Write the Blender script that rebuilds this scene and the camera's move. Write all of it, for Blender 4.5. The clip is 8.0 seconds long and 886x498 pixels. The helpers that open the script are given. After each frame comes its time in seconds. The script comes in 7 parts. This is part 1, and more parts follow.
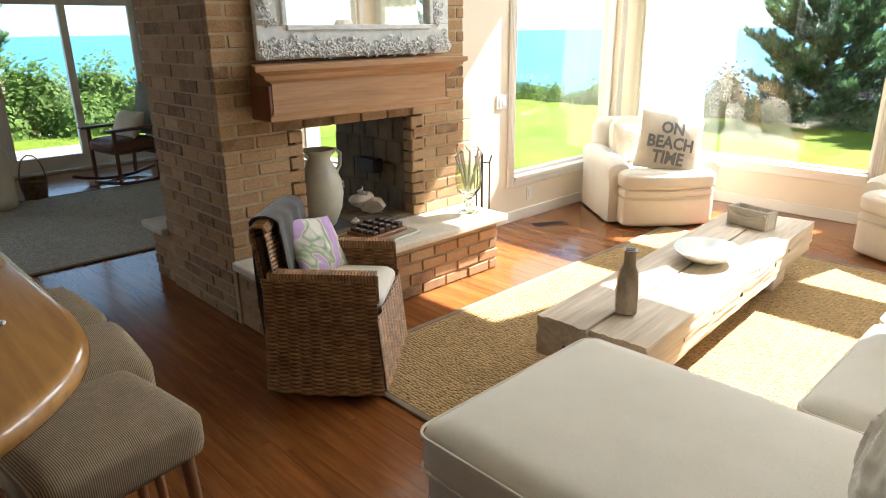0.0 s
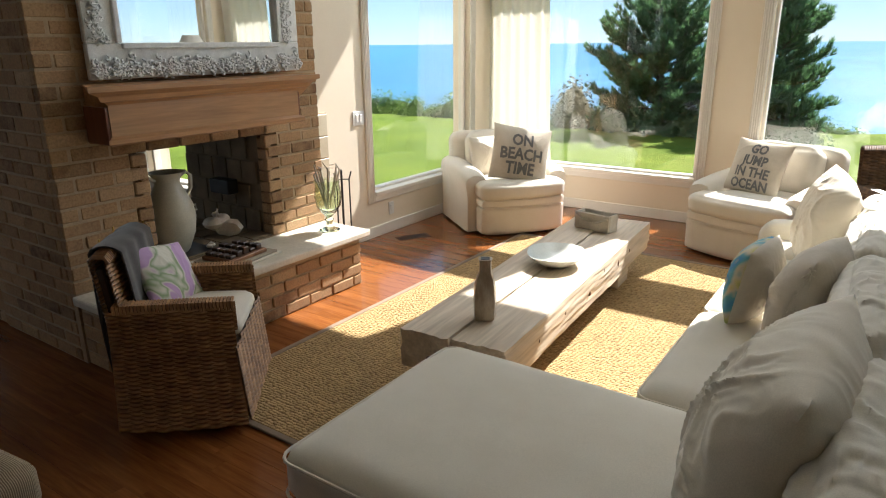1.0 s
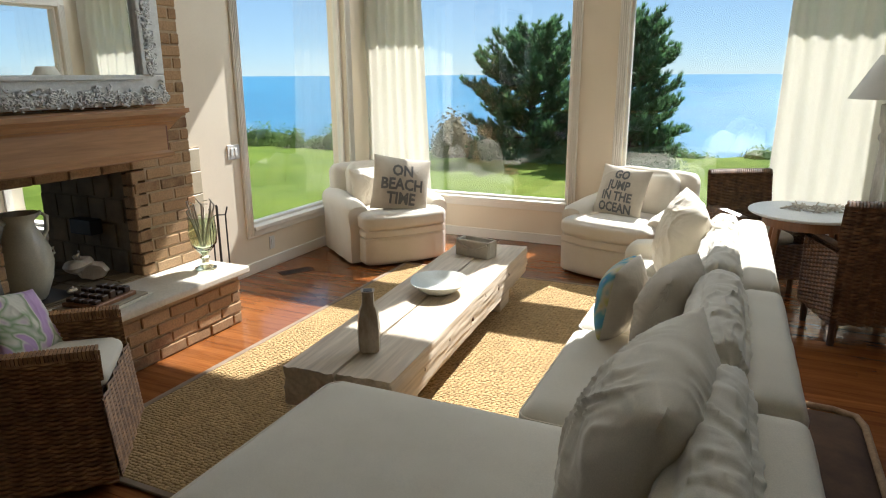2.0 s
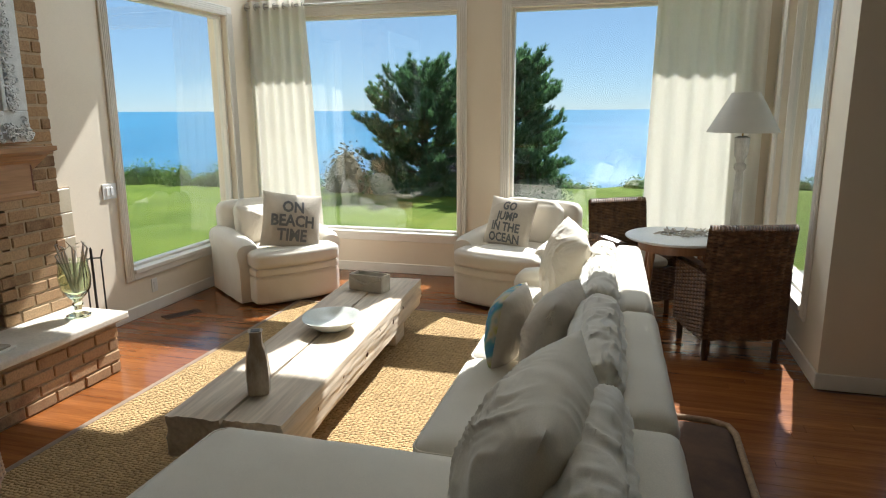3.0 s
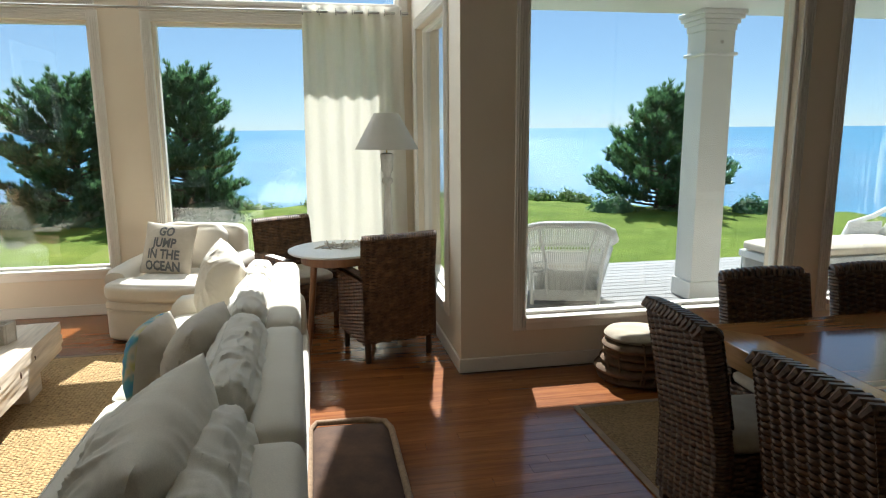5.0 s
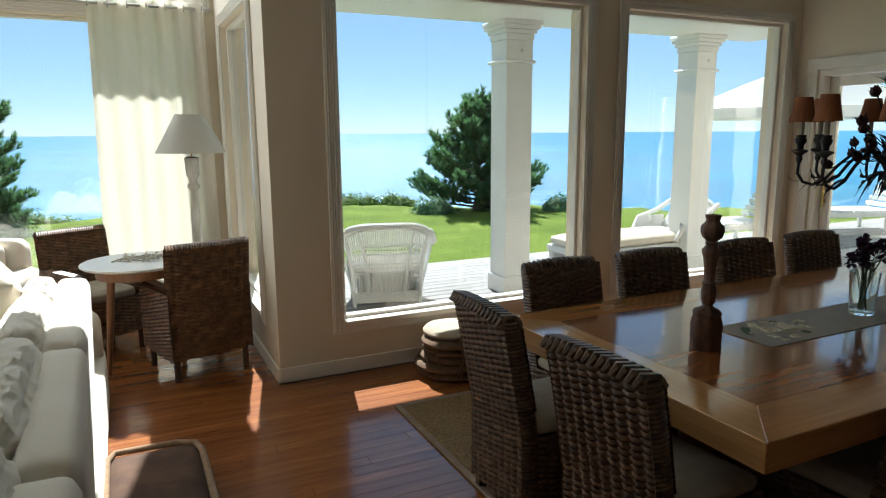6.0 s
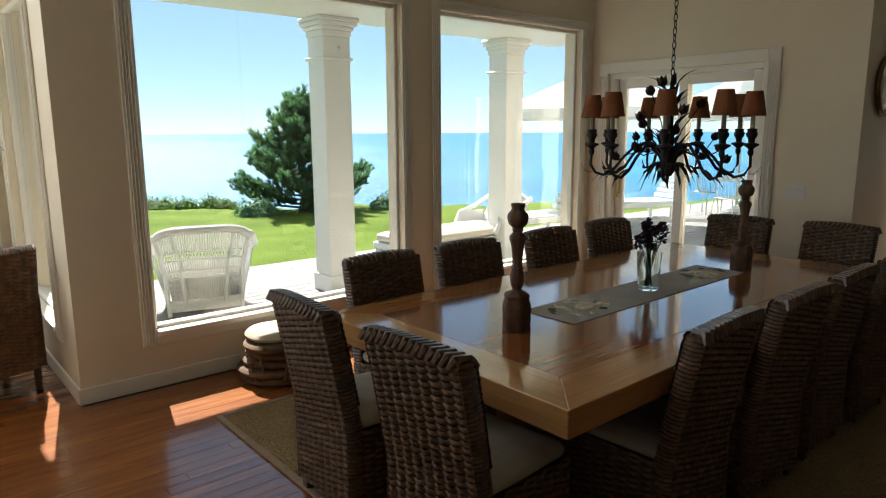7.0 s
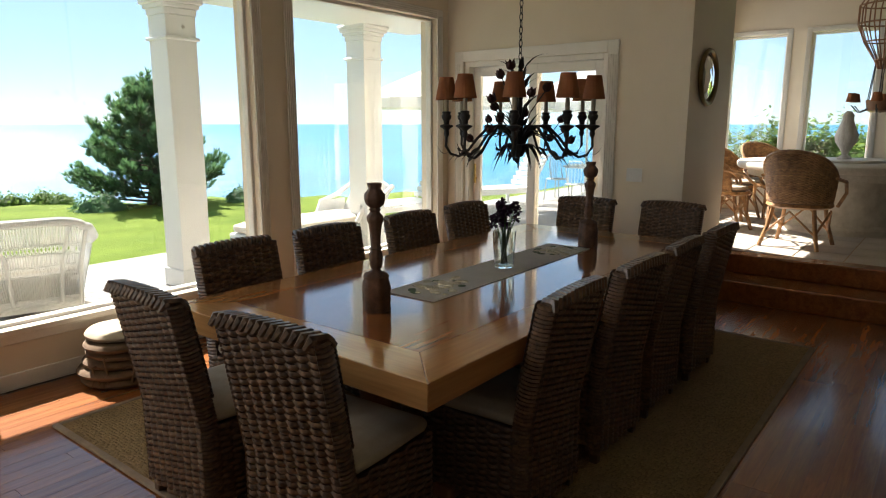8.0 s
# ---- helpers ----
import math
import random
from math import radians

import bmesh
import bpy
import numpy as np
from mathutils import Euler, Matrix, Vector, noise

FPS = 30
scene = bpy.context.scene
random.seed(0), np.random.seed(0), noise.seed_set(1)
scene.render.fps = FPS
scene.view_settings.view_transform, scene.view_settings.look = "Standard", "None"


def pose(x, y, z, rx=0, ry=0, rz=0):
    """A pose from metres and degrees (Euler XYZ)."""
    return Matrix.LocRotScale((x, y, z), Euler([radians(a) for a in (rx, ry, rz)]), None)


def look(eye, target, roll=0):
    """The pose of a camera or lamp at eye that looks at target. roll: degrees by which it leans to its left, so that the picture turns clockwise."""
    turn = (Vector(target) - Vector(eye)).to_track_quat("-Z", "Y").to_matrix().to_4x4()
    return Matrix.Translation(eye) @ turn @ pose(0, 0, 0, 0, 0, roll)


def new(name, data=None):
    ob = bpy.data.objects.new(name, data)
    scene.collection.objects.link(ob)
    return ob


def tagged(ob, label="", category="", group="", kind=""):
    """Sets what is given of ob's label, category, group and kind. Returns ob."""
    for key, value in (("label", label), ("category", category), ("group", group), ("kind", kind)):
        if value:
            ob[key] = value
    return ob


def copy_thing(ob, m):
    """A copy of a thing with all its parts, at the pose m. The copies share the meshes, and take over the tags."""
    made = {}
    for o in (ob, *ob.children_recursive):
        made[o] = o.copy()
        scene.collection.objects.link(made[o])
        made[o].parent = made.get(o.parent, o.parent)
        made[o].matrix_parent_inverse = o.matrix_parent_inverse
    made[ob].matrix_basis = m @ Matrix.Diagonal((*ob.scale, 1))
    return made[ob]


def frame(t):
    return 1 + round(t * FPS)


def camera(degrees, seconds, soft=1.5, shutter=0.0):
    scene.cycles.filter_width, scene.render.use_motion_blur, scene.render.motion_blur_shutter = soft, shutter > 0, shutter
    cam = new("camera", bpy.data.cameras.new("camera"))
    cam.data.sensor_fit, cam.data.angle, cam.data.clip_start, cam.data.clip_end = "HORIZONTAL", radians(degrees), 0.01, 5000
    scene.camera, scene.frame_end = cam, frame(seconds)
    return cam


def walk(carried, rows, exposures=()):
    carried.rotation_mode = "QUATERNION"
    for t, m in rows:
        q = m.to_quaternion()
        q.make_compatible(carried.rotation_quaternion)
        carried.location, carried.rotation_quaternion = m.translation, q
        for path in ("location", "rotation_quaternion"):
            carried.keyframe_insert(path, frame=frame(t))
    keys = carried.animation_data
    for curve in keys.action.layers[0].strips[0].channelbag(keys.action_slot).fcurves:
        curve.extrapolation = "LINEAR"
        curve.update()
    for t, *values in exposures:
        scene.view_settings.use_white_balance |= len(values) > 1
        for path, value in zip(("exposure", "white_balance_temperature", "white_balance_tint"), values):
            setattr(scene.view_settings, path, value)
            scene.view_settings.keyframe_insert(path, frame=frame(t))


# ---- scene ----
# camera and its walk
cam = camera(67.6, 8.0, soft=1.1)
PATH = [
    (0, (0.903, 0.169, 1.632), (-0.47, 1.479, 1.002), -0.7),
    (0.5, (0.933, 0.177, 1.639), (-0.299, 1.63, 1.028), -0.6),
    (1, (0.963, 0.187, 1.651), (-0.124, 1.757, 1.056), -0.5),
    (1.5, (0.984, 0.191, 1.66), (0.046, 1.864, 1.094), -0.4),
    (3, (1.044, 0.197, 1.665), (0.516, 2.081, 1.25), -0.3),
    (3.5, (1.084, 0.205, 1.673), (0.745, 2.136, 1.277), -0.3),
    (4, (1.126, 0.211, 1.666), (1.013, 2.172, 1.288), -0.3),
    (5.5, (1.345, 0.191, 1.642), (1.958, 2.063, 1.295), -0.5),
    (6, (1.378, 0.192, 1.626), (2.229, 1.968, 1.277), -0.4),
    (6.5, (1.418, 0.182, 1.608), (2.481, 1.84, 1.259), -0.3),
    (7, (1.432, 0.167, 1.595), (2.706, 1.668, 1.245), -0.3),
    (7.5, (1.45, 0.158, 1.577), (2.861, 1.53, 1.219), -0.1),
    (8, (1.461, 0.149, 1.544), (3.01, 1.356, 1.169), -0.0),
]
EXPOSURES = [(0.0, 2.6, 6400, 12), (0.5, 2.0, 6350, 12), (1.0, 1.6, 6300, 12), (1.5, 1.4, 6200, 11), (3.5, 1.13, 6000, 9), (5.5, 1.4, 5950, 7), (7.0, 1.75, 6500, 9), (8.0, 2.0, 6750, 13)]
walk(cam, [(t, look(e, a, r)) for t, e, a, r in PATH], EXPOSURES)

# world, sun
SUN_WAY = Vector((0.22, 1.0, 1.12)).normalized()
world = bpy.data.worlds.new("sky")
scene.world = world
world.use_nodes = True
wn = world.node_tree
sky = wn.nodes.new("ShaderNodeTexSky")
sky.sky_type = 'NISHITA'
sky.sun_disc = False
sky.sun_elevation = math.asin(SUN_WAY.z)
sky.sun_rotation = math.atan2(SUN_WAY.x, SUN_WAY.y)
sky.air_density, sky.dust_density, sky.ozone_density = 0.65, 0.02, 2.5
haze = wn.nodes.new("ShaderNodeMix")
haze.data_type = 'RGBA'
haze.inputs[0].default_value = 0.56
haze.inputs[7].default_value = (2.7, 4.3, 5.8, 1)
wn.links.new(sky.outputs[0], haze.inputs[6])
wn.links.new(haze.outputs[2], wn.nodes["Background"].inputs[0])
wn.nodes["Background"].inputs[1].default_value = 0.062
sun_data = bpy.data.lights.new("sun", 'SUN')
sun_data.energy, sun_data.angle, sun_data.color = 5.0, radians(0.55), (1.0, 0.97, 0.91)
sun = new("sun", sun_data)
sun.matrix_world = look(SUN_WAY * 30, (0, 0, 0))

# fill lamps added in the high and breakfast-room window openings to brighten the rooms
for wx, wy, wz, ww, wh, rx, energy in ((-1.5, 6.42, 3.55, 1.8, 1.5, -62, 16), (0.95, 6.42, 3.55, 1.9, 1.5, -62, 16), (9.05, 2.86, 1.7, 1.2, 2.2, -85, 2), (10.55, 2.86, 1.7, 1.2, 2.2, -85, 2)):
    lamp = bpy.data.lights.new("window_daylight", 'AREA')
    lamp.shape, lamp.size, lamp.size_y, lamp.energy, lamp.color = 'RECTANGLE', ww, wh, energy, (0.93, 0.97, 1.0)
    lo = new("window_daylight", lamp)
    lo.matrix_world = pose(wx, wy, wz, rx, 0, 0)
# one more added fill lamp, unseen, at the west room's side opening
lamp = bpy.data.lights.new("window_daylight", 'AREA')
lamp.shape, lamp.size, lamp.size_y, lamp.energy, lamp.color = 'RECTANGLE', 2.6, 1.6, 7, (0.93, 0.97, 1.0)
lo = new("window_daylight", lamp)
lo.matrix_world = pose(-8.15, -1.0, 1.4, 80, 0, -90)


# materials
def nodes_of(name):
    m = bpy.data.materials.new(name)
    m.use_nodes = True
    nt = m.node_tree
    return m, nt, nt.nodes["Principled BSDF"]


def add(nt, kind, **values):
    n = nt.nodes.new(kind)
    for k, v in values.items():
        n.inputs[k.replace("_", " ")].default_value = v
    return n


def coords(nt, scale=(1, 1, 1), turn=0.0):
    tc = nt.nodes.new("ShaderNodeTexCoord")
    mp = nt.nodes.new("ShaderNodeMapping")
    mp.inputs["Scale"].default_value = scale
    mp.inputs["Rotation"].default_value = (0, 0, turn)
    nt.links.new(tc.outputs["Object"], mp.inputs["Vector"])
    return mp.outputs[0]


def ramp(nt, fac, stops):
    r = nt.nodes.new("ShaderNodeValToRGB")
    while len(r.color_ramp.elements) < len(stops):
        r.color_ramp.elements.new(0.5)
    for e, (p, c) in zip(r.color_ramp.elements, stops):
        e.position, e.color = p, (*c, 1)
    nt.links.new(fac, r.inputs[0])
    return r.outputs[0]


def mixed(nt, fac, a, b, mode='MIX'):
    n = nt.nodes.new("ShaderNodeMix")
    n.data_type, n.blend_type = 'RGBA', mode
    for sock, v in ((n.inputs[0], fac), (n.inputs[6], a), (n.inputs[7], b)):
        if hasattr(v, "links"):
            nt.links.new(v, sock)
        elif isinstance(v, tuple):
            sock.default_value = (*v, 1)
        else:
            sock.default_value = v
    return n.outputs[2]


def bumped(nt, bsdf, height, strength, distance, normal=None):
    b = nt.nodes.new("ShaderNodeBump")
    b.inputs["Strength"].default_value, b.inputs["Distance"].default_value = strength, distance
    nt.links.new(height, b.inputs["Height"])
    if normal:
        nt.links.new(normal, b.inputs["Normal"])
    nt.links.new(b.outputs[0], bsdf.inputs["Normal"])
    return b.outputs[0]


def plain(name, dark, light, rough=0.6, metal=0.0, scale=6.0, stretch=(1, 1, 1), fine=120.0, bump=0.15, dist=0.002, rnd=0.0, sheen=0.0, spec=0.5, strands=False):
    """A surface with mottling at two scales, fine relief and, if asked, a tone of its own for each object."""
    m, nt, b = nodes_of(name)
    v = coords(nt, stretch)
    n1 = add(nt, "ShaderNodeTexNoise", Scale=scale, Detail=5.0, Roughness=0.6)
    n2 = add(nt, "ShaderNodeTexNoise", Scale=fine, Detail=3.0)
    nt.links.new(v, n1.inputs["Vector"])
    nt.links.new(v, n2.inputs["Vector"])
    mid = tuple((x + y) / 2 for x, y in zip(dark, light))
    c = ramp(nt, n1.outputs[0], [(0.3, dark), (0.5, mid), (0.7, light)])
    c2 = ramp(nt, n2.outputs[0], [(0.3, (0.86,) * 3), (0.7, (1.0,) * 3)])
    c = mixed(nt, 1.0, c, c2, 'MULTIPLY')
    if rnd:
        oi = nt.nodes.new("ShaderNodeObjectInfo")
        c = mixed(nt, 1.0, c, ramp(nt, oi.outputs["Random"], [(0, (1 - rnd,) * 3), (1, (1.0,) * 3)]), 'MULTIPLY')
    nt.links.new(c, b.inputs["Base Color"])
    b.inputs["Roughness"].default_value, b.inputs["Metallic"].default_value = rough, metal
    b.inputs["Specular IOR Level"].default_value = spec
    if strands:
        ge = nt.nodes.new("ShaderNodeNewGeometry")
        c3 = ramp(nt, ge.outputs["Random Per Island"], [(0, (0.72, 0.7, 0.68)), (0.6, (0.95, 0.93, 0.9)), (1, (1.15, 1.12, 1.08))])
        nt.links.new(mixed(nt, 1.0, c, c3, 'MULTIPLY'), b.inputs["Base Color"])
    if sheen:
        b.inputs["Sheen Weight"].default_value = sheen
    bumped(nt, b, n2.outputs[0], bump, dist)
    return m


def wood(name, dark, light, rough=0.35, along='X', grain=9.0, rnd=0.35, bump=0.1, coat=0.0, islands=False):
    """Wood with long grain on one axis."""
    m, nt, b = nodes_of(name)
    k = {'X': (0.6, 9, 9), 'Y': (9, 0.6, 9), 'Z': (9, 9, 0.6)}[along]
    v = coords(nt, k)
    if rnd:
        oi = nt.nodes.new("ShaderNodeNewGeometry" if islands else "ShaderNodeObjectInfo")
        rand = oi.outputs["Random Per Island" if islands else "Random"]
        sh = nt.nodes.new("ShaderNodeVectorMath")
        sh.operation = 'MULTIPLY_ADD'
        nt.links.new(rand, sh.inputs[0])
        sh.inputs[1].default_value = (31, 17, 23)
        nt.links.new(v, sh.inputs[2])
        v = sh.outputs[0]
    n1 = add(nt, "ShaderNodeTexNoise", Scale=grain * 0.25, Detail=6.0, Roughness=0.65, Distortion=0.6)
    n2 = add(nt, "ShaderNodeTexNoise", Scale=grain * 1.6, Detail=4.0)
    nt.links.new(v, n1.inputs["Vector"])
    nt.links.new(v, n2.inputs["Vector"])
    c = ramp(nt, n1.outputs[0], [(0.28, dark), (0.72, light)])
    c = mixed(nt, 0.6, c, ramp(nt, n2.outputs[0], [(0.35, (0.72,) * 3), (0.65, (1.0,) * 3)]), 'MULTIPLY')
    if rnd:
        c = mixed(nt, 1.0, c, ramp(nt, rand, [(0, (1 - rnd, 1 - rnd * 1.1, 1 - rnd * 1.2)), (1, (1.0,) * 3)]), 'MULTIPLY')
    nt.links.new(c, b.inputs["Base Color"])
    b.inputs["Roughness"].default_value = rough
    b.inputs["Coat Weight"].default_value = coat
    b.inputs["Coat Roughness"].default_value = 0.08
    bumped(nt, b, n2.outputs[0], bump, 0.002)
    return m


def woven(name, dark, light, pitch=0.024, rough=0.9, bump=0.8):
    """Coarse weave of nubby knots in rows, with broad wear and fine fibre."""
    m, nt, b = nodes_of(name)
    v = coords(nt, (1.0, 1.35, 1.0))
    vo = add(nt, "ShaderNodeTexVoronoi", Scale=1.0 / pitch, Randomness=0.55)
    vo.voronoi_dimensions = '2D'
    n = add(nt, "ShaderNodeTexNoise", Scale=3.0, Detail=6.0, Roughness=0.7)
    n3 = add(nt, "ShaderNodeTexNoise", Scale=150.0, Detail=2.0)
    for t in (vo, n, n3):
        nt.links.new(v, t.inputs["Vector"])
    knot = ramp(nt, vo.outputs["Distance"], [(0.25, (1, 1, 1)), (0.75, (0, 0, 0))])
    h = mixed(nt, 0.25, knot, n3.outputs[0])
    c = ramp(nt, n.outputs[0], [(0.3, tuple(x * 0.8 for x in light)), (0.7, light)])
    tone = nt.nodes.new("ShaderNodeSeparateColor")
    nt.links.new(vo.outputs["Color"], tone.inputs[0])
    c = mixed(nt, 0.8, c, ramp(nt, tone.outputs[0], [(0.0, (0.72,) * 3), (1.0, (1.1,) * 3)]), 'MULTIPLY')
    c = mixed(nt, ramp(nt, h, [(0.1, (0.9, 0.9, 0.9)), (0.5, (0, 0, 0))]), c, dark)
    nt.links.new(c, b.inputs["Base Color"])
    b.inputs["Roughness"].default_value = rough
    b.inputs["Specular IOR Level"].default_value = 0.2
    bumped(nt, b, h, bump, 0.012)
    return m


def brick_mat():
    m, nt, b = nodes_of("brick")
    oi = nt.nodes.new("ShaderNodeObjectInfo")
    ge = nt.nodes.new("ShaderNodeNewGeometry")
    s = nt.nodes.new("ShaderNodeMath")
    s.operation = 'ADD'
    nt.links.new(oi.outputs["Random"], s.inputs[0])
    nt.links.new(ge.outputs["Random Per Island"], s.inputs[1])
    fr = nt.nodes.new("ShaderNodeMath")
    fr.operation = 'FRACT'
    nt.links.new(s.outputs[0], fr.inputs[0])
    c = ramp(nt, fr.outputs[0], [(0.0, (0.15, 0.075, 0.036)), (0.2, (0.31, 0.17, 0.08)), (0.5, (0.45, 0.27, 0.135)), (0.8, (0.36, 0.21, 0.105)), (1.0, (0.52, 0.35, 0.2))])
    tc = nt.nodes.new("ShaderNodeNewGeometry")
    n1 = add(nt, "ShaderNodeTexNoise", Scale=14.0, Detail=5.0, Roughness=0.7)
    n2 = add(nt, "ShaderNodeTexNoise", Scale=90.0, Detail=3.0)
    for n in (n1, n2):
        nt.links.new(tc.outputs["Position"], n.inputs["Vector"])
    c = mixed(nt, ramp(nt, n1.outputs[0], [(0.35, (0, 0, 0)), (0.75, (0.8, 0.8, 0.8))]), c, (0.44, 0.29, 0.145))
    c = mixed(nt, 0.7, c, ramp(nt, n2.outputs[0], [(0.3, (0.6,) * 3), (0.6, (1.0,) * 3)]), 'MULTIPLY')
    nt.links.new(c, b.inputs["Base Color"])
    b.inputs["Roughness"].default_value = 0.9
    bumped(nt, b, n2.outputs[0], 0.5, 0.004)
    return m


def glass_mat():
    m = bpy.data.materials.new("window_glass")
    m.use_nodes = True
    nt = m.node_tree
    nt.nodes.clear()
    out = nt.nodes.new("ShaderNodeOutputMaterial")
    mx = nt.nodes.new("ShaderNodeMixShader")
    tr = nt.nodes.new("ShaderNodeBsdfTransparent")
    tr.inputs[0].default_value = (0.97, 0.985, 0.98, 1)
    gl = nt.nodes.new("ShaderNodeBsdfGlossy")
    gl.inputs["Roughness"].default_value = 0.0
    fc = nt.nodes.new("ShaderNodeLayerWeight")
    fc.inputs[0].default_value = 0.5
    pw = nt.nodes.new("ShaderNodeMath")
    pw.operation = 'POWER'
    pw.inputs[1].default_value = 4.5
    nt.links.new(fc.outputs["Facing"], pw.inputs[0])
    sc = nt.nodes.new("ShaderNodeMath")
    sc.operation = 'MULTIPLY_ADD'
    sc.inputs[1].default_value, sc.inputs[2].default_value = 0.6, 0.085
    nt.links.new(pw.outputs[0], sc.inputs[0])
    nt.links.new(sc.outputs[0], mx.inputs[0])
    nt.links.new(tr.outputs[0], mx.inputs[1])
    nt.links.new(gl.outputs[0], mx.inputs[2])
    nt.links.new(mx.outputs[0], out.inputs[0])
    return m


def clear_glass(name, tint=(0.95, 1.0, 0.95)):
    m, nt, b = nodes_of(name)
    b.inputs["Base Color"].default_value = (*tint, 1)
    b.inputs["Transmission Weight"].default_value = 1.0
    b.inputs["Roughness"].default_value = 0.02
    b.inputs["IOR"].default_value = 1.45
    return m


def mirror_mat():
    m, nt, b = nodes_of("mirror_glass")
    b.inputs["Base Color"].default_value = (0.9, 0.92, 0.92, 1)
    b.inputs["Metallic"].default_value = 1.0
    b.inputs["Roughness"].default_value = 0.01
    return m


def water_mat():
    m, nt, b = nodes_of("sea_water")
    v = coords(nt)
    n0 = add(nt, "ShaderNodeTexNoise", Scale=0.012, Detail=4.0)
    n1 = add(nt, "ShaderNodeTexNoise", Scale=0.35, Detail=6.0, Roughness=0.7)
    nt.links.new(v, n0.inputs["Vector"])
    nt.links.new(v, n1.inputs["Vector"])
    c = ramp(nt, n0.outputs[0], [(0.35, (0.018, 0.135, 0.25)), (0.65, (0.032, 0.2, 0.34))])
    nt.links.new(c, b.inputs["Base Color"])
    b.inputs["Roughness"].default_value = 0.3
    b.inputs["Specular IOR Level"].default_value = 0.2
    bumped(nt, b, n1.outputs[0], 0.7, 1.2)
    return m


def ribbed_fabric():
    m, nt, b = nodes_of("corded_fabric")
    v = coords(nt)
    w = add(nt, "ShaderNodeTexWave", Scale=58.0, Distortion=0.15, Detail=1.0)
    w.bands_direction = 'Y'
    n = add(nt, "ShaderNodeTexNoise", Scale=25.0, Detail=4.0)
    nt.links.new(v, w.inputs["Vector"])
    nt.links.new(v, n.inputs["Vector"])
    c = ramp(nt, w.outputs[0], [(0.2, (0.17, 0.115, 0.065)), (0.75, (0.42, 0.33, 0.215))])
    c = mixed(nt, 0.35, c, ramp(nt, n.outputs[0], [(0.3, (0.6,) * 3), (0.7, (1.0,) * 3)]), 'MULTIPLY')
    nt.links.new(c, b.inputs["Base Color"])
    b.inputs["Roughness"].default_value = 0.95
    bumped(nt, b, w.outputs[0], 0.5, 0.003)
    return m


def print_fabric(name, stops, scale):
    m, nt, b = nodes_of(name)
    v = coords(nt)
    n = add(nt, "ShaderNodeTexNoise", Scale=scale, Detail=2.0, Distortion=0.8)
    nt.links.new(v, n.inputs["Vector"])
    c = ramp(nt, n.outputs[0], stops)
    nt.links.new(c, b.inputs["Base Color"])
    b.inputs["Roughness"].default_value = 0.9
    return m


def curtain_mat():
    m, nt, b = nodes_of("curtain_linen")
    v = coords(nt, (1, 1, 0.3))
    n = add(nt, "ShaderNodeTexNoise", Scale=160.0, Detail=2.0)
    nt.links.new(v, n.inputs["Vector"])
    c = ramp(nt, n.outputs[0], [(0.3, (0.84, 0.815, 0.745)), (0.7, (0.9, 0.88, 0.82))])
    nt.links.new(c, b.inputs["Base Color"])
    b.inputs["Roughness"].default_value = 0.95
    tl = nt.nodes.new("ShaderNodeBsdfTranslucent")
    tl.inputs[0].default_value = (0.92, 0.9, 0.84, 1)
    mx = nt.nodes.new("ShaderNodeMixShader")
    mx.inputs[0].default_value = 0.5
    nt.links.new(b.outputs[0], mx.inputs[1])
    nt.links.new(tl.outputs[0], mx.inputs[2])
    nt.links.new(mx.outputs[0], nt.nodes["Material Output"].inputs[0])
    return m


M_WALL = plain("white_wall_paint", (0.79, 0.69, 0.54), (0.84, 0.745, 0.6), 0.7, scale=1.5, fine=220, bump=0.05)
M_TRIM = plain("white_trim_paint", (0.8, 0.76, 0.68), (0.86, 0.82, 0.75), 0.4, scale=3, fine=180, bump=0.04)
M_CEIL = plain("ceiling_paint", (0.78, 0.77, 0.74), (0.82, 0.81, 0.78), 0.8, scale=2)
M_FLOOR = wood("hardwood_floor", (0.18, 0.052, 0.013), (0.36, 0.132, 0.035), 0.2, 'X', 9, 0.24, 0.05, coat=0.22, islands=False)
M_FLOOR_J = wood("hardwood_floor_rest", (0.18, 0.052, 0.013), (0.36, 0.132, 0.035), 0.2, 'X', 9, 0.24, 0.05, coat=0.22, islands=True)
M_SUB = plain("floor_gap", (0.06, 0.022, 0.009), (0.1, 0.036, 0.014), 0.8)
M_BRICK = brick_mat()
M_MORTAR = plain("mortar", (0.4, 0.29, 0.175), (0.5, 0.375, 0.24), 0.95, scale=20, bump=0.4)
M_FIREBRICK = plain("sooty_firebrick", (0.12, 0.09, 0.055), (0.3, 0.22, 0.13), 0.9, scale=4, bump=0.3, rnd=0.15)
M_STONE = plain("hearth_stone", (0.6, 0.54, 0.44), (0.74, 0.68, 0.58), 0.55, scale=5, fine=60, bump=0.1)
M_MANTEL = wood("mantel_wood", (0.34, 0.165, 0.065), (0.53, 0.29, 0.13), 0.4, 'Y', 5, 0.0, 0.05, coat=0.1)
M_MANTEL_END = wood("mantel_wood_end", (0.16, 0.05, 0.02), (0.27, 0.1, 0.045), 0.35, 'Z', 5, 0.0, 0.05)
M_FRAME = plain("chalk_white_paint", (0.7, 0.71, 0.69), (0.85, 0.86, 0.84), 0.65, scale=25, fine=150, bump=0.3)
M_MIRROR = mirror_mat()
M_GLASS = glass_mat()
M_RUNNER = plain("pale_linen_runner", (0.76, 0.74, 0.68), (0.85, 0.83, 0.78), 0.9, scale=8, fine=300, bump=0.2)
